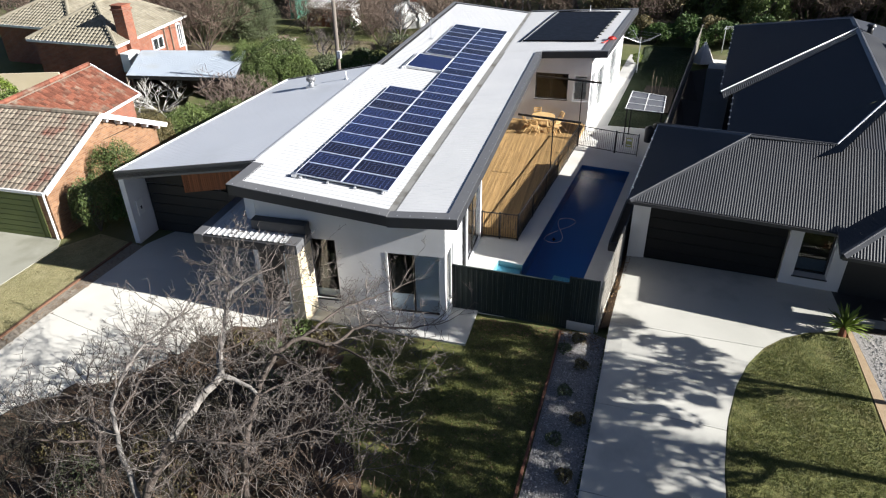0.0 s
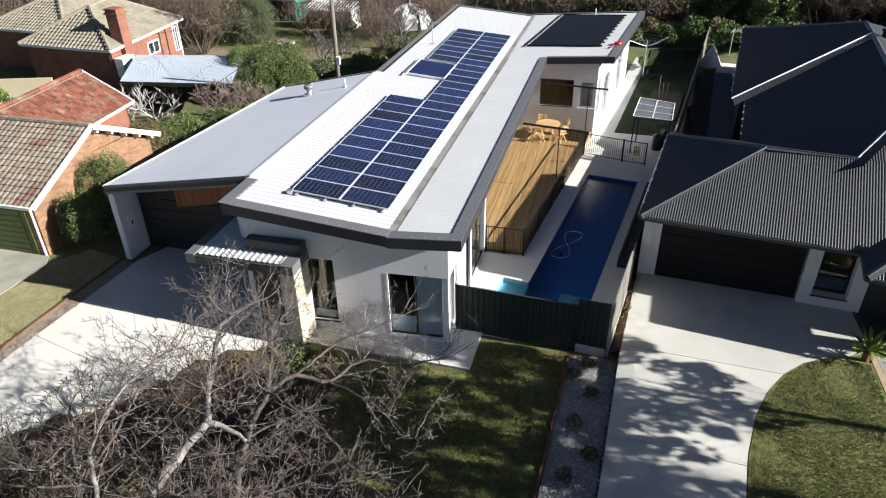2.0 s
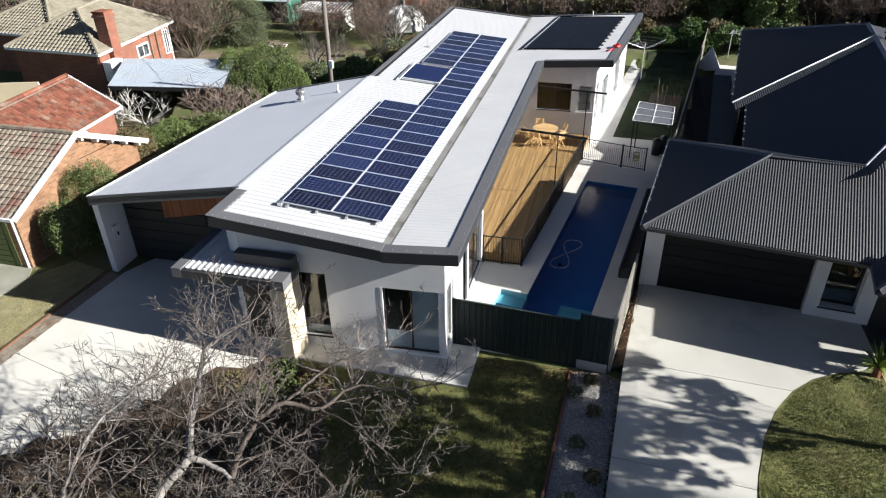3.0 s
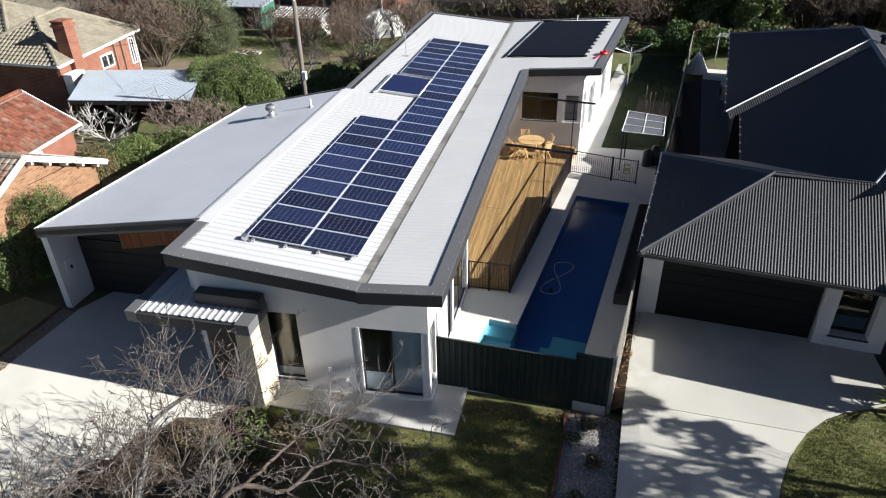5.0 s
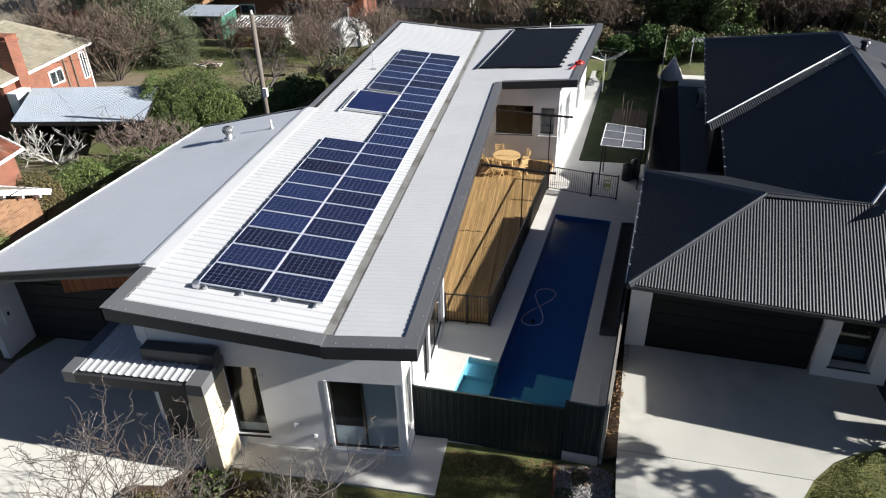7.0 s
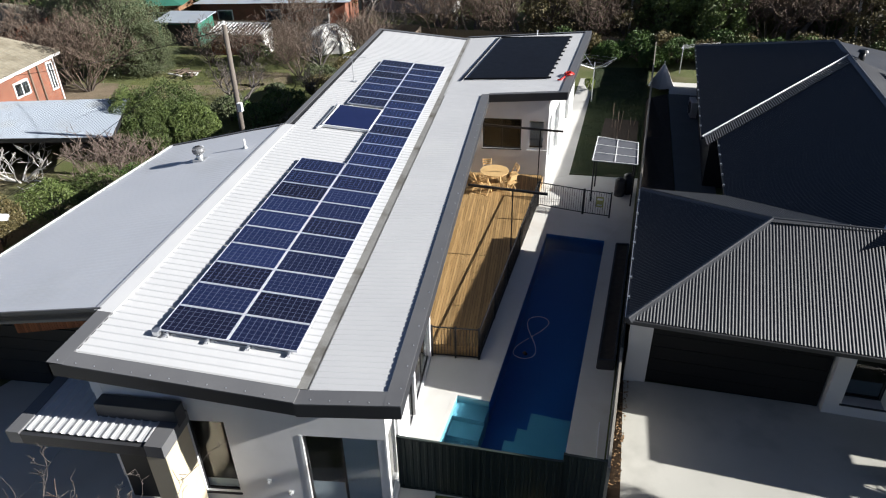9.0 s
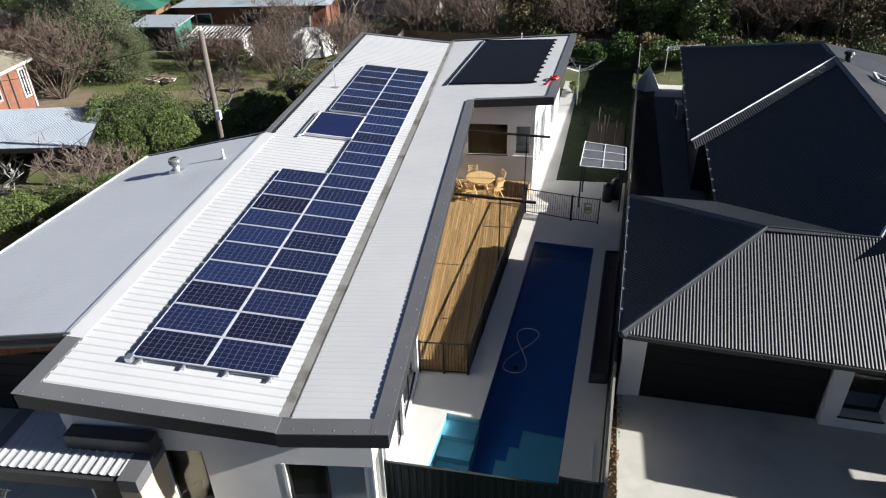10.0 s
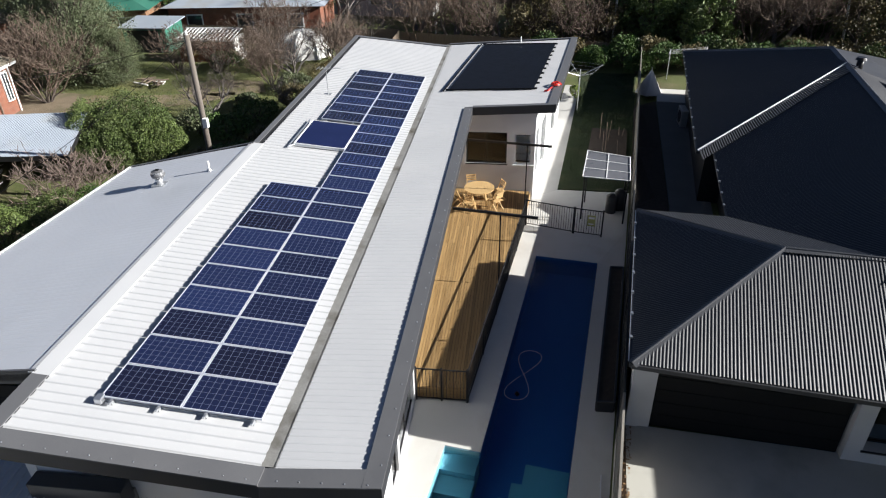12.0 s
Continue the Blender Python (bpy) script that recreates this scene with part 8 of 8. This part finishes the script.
makers = {
    "bare": lambda: bare_tree((0, 0, 0), 3, "leafless grey tree in the far yards", 201, 2.2, 0.13, 4, 0.85, 0.05, 0.45, 2600, 0.55, "far bare trees", thin=0.012),
    "bare_wide": lambda: bare_tree((0, 0, 0), 5, "wide leafless fruit tree in the far yards", 202, 1.9, 0.12, 4, 0.95, 0.0, 0.5, 3000, 0.9, "far bare trees", thin=0.012),
    "thicket": lambda: bare_tree((0, 0, 0), 14, "leafless brown thicket of thin stems", 203, 1.45, 0.034, 4, 0.95, 0.03, 0.5, 8400, 0.9, "far bare trees", BARK_DARK, TWIG_RED, "bare_bush", 0.011),
    "dark": lambda: leafy_tree((0, 0, 0), 6.0, 2.6, "dense dark evergreen tree at the back", 204, LEAF_DARK, 6500, 0.15, 0.25, "far evergreens", low=0.05),
    "mid": lambda: leafy_tree((0, 0, 0), 6.0, 2.5, "dense bright green tree at the back", 205, LEAF_MID, 6500, 0.15, 0.25, "far evergreens", low=0.05),
    "olive": lambda: leafy_tree((0, 0, 0), 7.5, 3.2, "large soft grey-green tree in the yard", 206, LEAF_OLIVE, 42000, 0.058, 0.3, "far evergreens", low=0.02, clumps=110),
    "brown": lambda: leafy_tree((0, 0, 0), 5.5, 2.6, "thin olive-brown tree at the back", 207, LEAF_BROWN, 3600, 0.13, 0.22, "far evergreens", low=0.1),
}
for kind, x, y, s, turn in (
        ("olive", -33.8, 50.2, 1.0, 20), ("olive", -31.4, 50.4, 0.5, 200), ("bare_wide", -22.1, 43.7, 0.75, 10), ("olive", -38.0, 54.0, 1.1, 140), ("olive", -41.5, 59.0, 1.0, 250), ("thicket", -36.6, 47.2, 1.25, 0), ("thicket", -34.0, 45.8, 1.2, 90), ("thicket", -39.5, 49.0, 1.2, 200),
        ("thicket", -25.4, 53.0, 0.72, 30), ("bare_wide", -17.8, 46.0, 0.7, 80), ("thicket", -28.6, 53.4, 0.72, 120), ("thicket", -20.6, 50.6, 0.75, 200), ("thicket", -22.6, 53.6, 0.72, 80), ("bare_wide", -19.8, 53.2, 1.1, 120), ("bare_wide", -17.6, 57.6, 1.0, 220), ("thicket", -17.0, 55.2, 0.9, 45), ("thicket", -22.6, 58.6, 1.0, 300),
        ("bare_wide", -15.8, 61.8, 1.1, 15), ("thicket", -12.0, 62.5, 1.2, 70), ("bare", -9.5, 64.5, 1.2, 100), ("bare", -5.5, 63.5, 1.1, 160), ("brown", -2.5, 63.0, 0.9, 30), ("thicket", -7.5, 62.6, 1.1, 10),
        ("thicket", 0.6, 62.3, 1.1, 0), ("brown", 3.4, 62.8, 0.8, 60), ("mid", 6.6, 63.4, 0.95, 130), ("mid", 9.6, 64.0, 1.05, 10), ("thicket", 12.2, 63.6, 1.3, 90), ("thicket", 14.5, 62.0, 1.3, 40), ("bare", 16.5, 63.0, 1.2, 20), ("thicket", 19.0, 62.0, 1.4, 110), ("dark", 22.0, 65.0, 1.0, 200), ("thicket", 24.5, 61.5, 1.3, 10), ("dark", 28.0, 62.0, 1.1, 30),
        ("mid", 10.4, 60.8, 0.86, 75), ("brown", 21.0, 60.0, 0.9, 50), ("bare", 26.0, 58.0, 1.1, 60),
        ("bare", -20, 67, 1.3, 10), ("bare", -13, 69, 1.3, 60), ("dark", -33.5, 68, 1.1, 100), ("bare", -37, 66, 1.3, 200), ("mid", -48, 64, 1.2, 30), ("dark", -52, 69, 1.3, 30), ("brown", -23, 68, 1.0, 80), ("dark", -9, 72, 1.0, 30), ("bare", -4, 71, 1.4, 140), ("dark", 2, 71, 1.3, 300), ("dark", 8, 72, 1.5, 60), ("mid", 15, 73, 1.5, 10), ("dark", 20, 72, 1.4, 170), ("bare", 25, 70, 1.6, 70), ("dark", 31, 71, 1.5, 30), ("dark", 36, 66, 1.4, 130),
        ("dark", -56, 80, 1.6, 0), ("mid", -47, 84, 1.6, 40), ("dark", -36, 84, 1.5, 80), ("bare", -28, 86, 1.8, 120), ("dark", -20, 88, 1.6, 160), ("brown", -10, 87, 1.8, 200), ("dark", -2, 86, 1.7, 240), ("mid", 6, 88, 1.8, 280), ("dark", 16, 90, 1.8, 320), ("bare", 26, 86, 2.0, 10), ("dark", 35, 84, 1.9, 50), ("dark", 45, 78, 1.8, 90), ("dark", -62, 70, 1.6, 30), ("mid", -58, 60, 1.4, 10), ("bare", -54, 50, 1.4, 30), ("thicket", -50, 45, 1.2, 30), ("dark", -54, 38, 1.2, 60)):
    plant(kind, x, y, s, turn)
for k in range(14):
    plant(("thicket", "brown", "thicket", "dark")[k % 4], -4.0 + 2.4 * k, 67.4 + 0.7 * (k % 3), 1.0 + 0.12 * (k % 4), 47 * k)
for k in range(14):
    x = -3.5 + 1.9 * k
    shrub(on(x, 57.9 - 0.12 * x + (k % 3) * 0.5, 0), 1.3, 1.1, (1.6, 2.3, 1.9)[k % 3], "dark dense shrub along the back fence", 330 + k, (LEAF_DARK, LEAF_DARK, LEAF_BROWN)[k % 3] if k < 9 else LEAF_BROWN, 2400, 0.09, "back fence shrubs")
for k, (x, y, r, h) in enumerate(((4.9, 56.0, 1.1, 1.6), (6.8, 56.4, 1.3, 1.9), (8.8, 56.2, 1.3, 1.8), (10.8, 56.4, 1.4, 2.1), (13.0, 56.0, 1.4, 2.0), (15.4, 55.8, 1.5, 2.2), (17.8, 55.4, 1.4, 2.0), (20.4, 55.2, 1.5, 2.2), (1.6, 57.4, 1.0, 1.5), (-0.6, 57.6, 1.0, 1.4))):
    shrub(on(x, y), r, r, h, "dense dark hedge shrub in front of the back fence", 700 + k, (LEAF_DARK, LEAF_DARK, LEAF_BROWN, LEAF_HEDGE)[k % 4], 3000, 0.08, "back fence shrubs")
far_pole = thing("power_pole", on(3.8, 63.0), "thin pale power pole among the far trees", "power pole", "far poles")
part("pole", tube(B(), on(3.8, 63.0), (3.8, 63.0, 6.5), 0.1, 0.08, 10), GALV, far_pole)
copy_thing(far_pole, pose(*on(-11.0, 66.0), 0, 0, 0))
copy_thing(far_pole, pose(*on(20.4, 60.5), 0, -6, 0))


# ---- grass, pebbles, fallen leaves ----
def inside(p, poly):
    c = False
    for (x0, y0), (x1, y1) in zip(poly, poly[1:] + poly[:1]):
        if (y0 > p[1]) != (y1 > p[1]) and p[0] < (x1 - x0) * (p[1] - y0) / (y1 - y0) + x0:
            c = not c
    return c


def blades(poly, per, h, dz, label, seed, mat=GRASS_BLADE):
    rng = random.Random(seed)
    x0, x1 = min(p[0] for p in poly), max(p[0] for p in poly)
    y0, y1 = min(p[1] for p in poly), max(p[1] for p in poly)
    vs, fs = [], []
    for _ in range(int(per * (x1 - x0) * (y1 - y0))):
        x, y = rng.uniform(x0, x1), rng.uniform(y0, y1)
        if not inside((x, y), poly) or rng.random() > 0.75 + 0.9 * noise.noise((x * 0.9, y * 0.9, 3)):
            continue
        z = ground_z(x, y) + dz
        for _ in range(2):
            a, l = rng.uniform(0, math.tau), h * rng.uniform(0.5, 1.3)
            t = rng.uniform(0.2, 0.8)
            cx, cy = 0.008 * math.cos(a), 0.008 * math.sin(a)
            o = len(vs)
            vs += [(x - cx, y - cy, z), (x + cx, y + cy, z), (x + cy * 120 * t * l + rng.uniform(-0.02, 0.02), y - cx * 120 * t * l, z + l * (1 - 0.3 * t))]
            fs.append((o, o + 1, o + 2))
    raw("grass", vs, fs, mat, None, label, kind="stuff")


blades([(-9.0, 4.0), (-2.8, 4.0), (-2.14, 14.0), (-2.1, 15.5), (-5.0, 15.7), (-5.0, 13.6), (-8.0, 13.4), (-9.0, 11.4), (-6.0, 9.5), (-5.4, 5.0)], 1500, 0.055, 0.03, "short winter grass blades of the front lawn", 301)
blades([(3.25, 6.0), (7.1, 6.0), (7.02, 12.0), (7.05, 16.9), (5.95, 17.0), (5.05, 16.4), (4.4, 15.75), (3.45, 13.9), (3.05, 12.3), (2.8, 10.6), (2.75, 8.0)], 1500, 0.055, 0.05, "short dry grass blades of the lawn island", 302)
blades([(-22.6, 8.0), (-20.0, 8.0), (-19.97, 12.0), (-19.8, 16.8), (-21.5, 17.1), (-22.3, 15.8)], 1000, 0.036, 0.03, "short grass blades of the side lawn", 303, DRY_BLADE)
blades([(-32, 40), (-14.2, 40), (-14.2, 60), (-32, 60)], 90, 0.12, 0.02, "tufts of grass in the far yard", 304)
blades([(-1.3, 36.4), (2.0, 36.3), (4.8, 56.0), (0.9, 56.0), (0.69, 53.0)], 420, 0.08, 0.05, "short rear lawn grass blades coloured dark for shade", 305, SHADE_BLADE)
rng = random.Random(9)
vs, fs = [], []
for _ in range(9000):
    y = rng.uniform(4, 15.6)
    xa = -2.6 + (y - 3) * 0.05
    x = rng.uniform(xa + 0.06, left_at(y) - 0.03)
    r = rng.uniform(0.012, 0.032)
    z = ground_z(x, y) + 0.035 + r * 0.3
    o = len(vs)
    vs += [(x + r, y, z), (x, y + r * rng.uniform(0.7, 1.2), z), (x - r, y, z), (x, y - r, z), (x + rng.uniform(-0.3, 0.3) * r, y, z + r * 0.8)]
    fs += [(o, o + 1, o + 4), (o + 1, o + 2, o + 4), (o + 2, o + 3, o + 4), (o + 3, o, o + 4)]
for _ in range(5000):
    x, y = rng.uniform(7.5, 10.5), rng.uniform(8, 17.3)
    r = rng.uniform(0.015, 0.035)
    z = ground_z(x, y) + 0.045 + r * 0.3
    o = len(vs)
    vs += [(x + r, y, z), (x, y + r * rng.uniform(0.7, 1.2), z), (x - r, y, z), (x, y - r, z), (x + rng.uniform(-0.3, 0.3) * r, y, z + r * 0.8)]
    fs += [(o, o + 1, o + 4), (o + 1, o + 2, o + 4), (o + 2, o + 3, o + 4), (o + 3, o, o + 4)]
raw("pebbles", vs, fs, PEBBLE, None, "loose grey and white pebbles", kind="stuff")
pts = []
for _ in range(700):
    x = rng.uniform(-4.9, -0.6)
    pts.append(Vector(on(x, 15.75 - abs(rng.gauss(0, 0.45)), 0.06)))
for _ in range(900):
    x, y = rng.uniform(-9, -2.3), rng.uniform(6, 15)
    pts.append(Vector(on(x, y, 0.07)))
for _ in range(500):
    y = rng.uniform(16.5, 27)
    pts.append(Vector((fence_x(y) + rng.uniform(0.08, 0.4), y, 0.38)))
for _ in range(3500):
    x, y = rng.uniform(-15.5, -5.4), rng.uniform(4.2, 11.3)
    pts.append(Vector(on(x, y, 0.08)))
for _ in range(350):
    y = rng.uniform(5, 16.5)
    pts.append(Vector(on(-19.6 + rng.uniform(-0.25, 0.3) + 0.03 * (y - 12), y, 0.08)))
litter = tagged(new("fallen_leaves"), "dry brown fallen leaves", "leaves", kind="stuff")
ORIGIN[litter] = Vector((0, 0, 0))
leaf_cloud("fallen_leaf_scatter", pts, 0.045, FALLEN, litter, rng, flat=0.85)
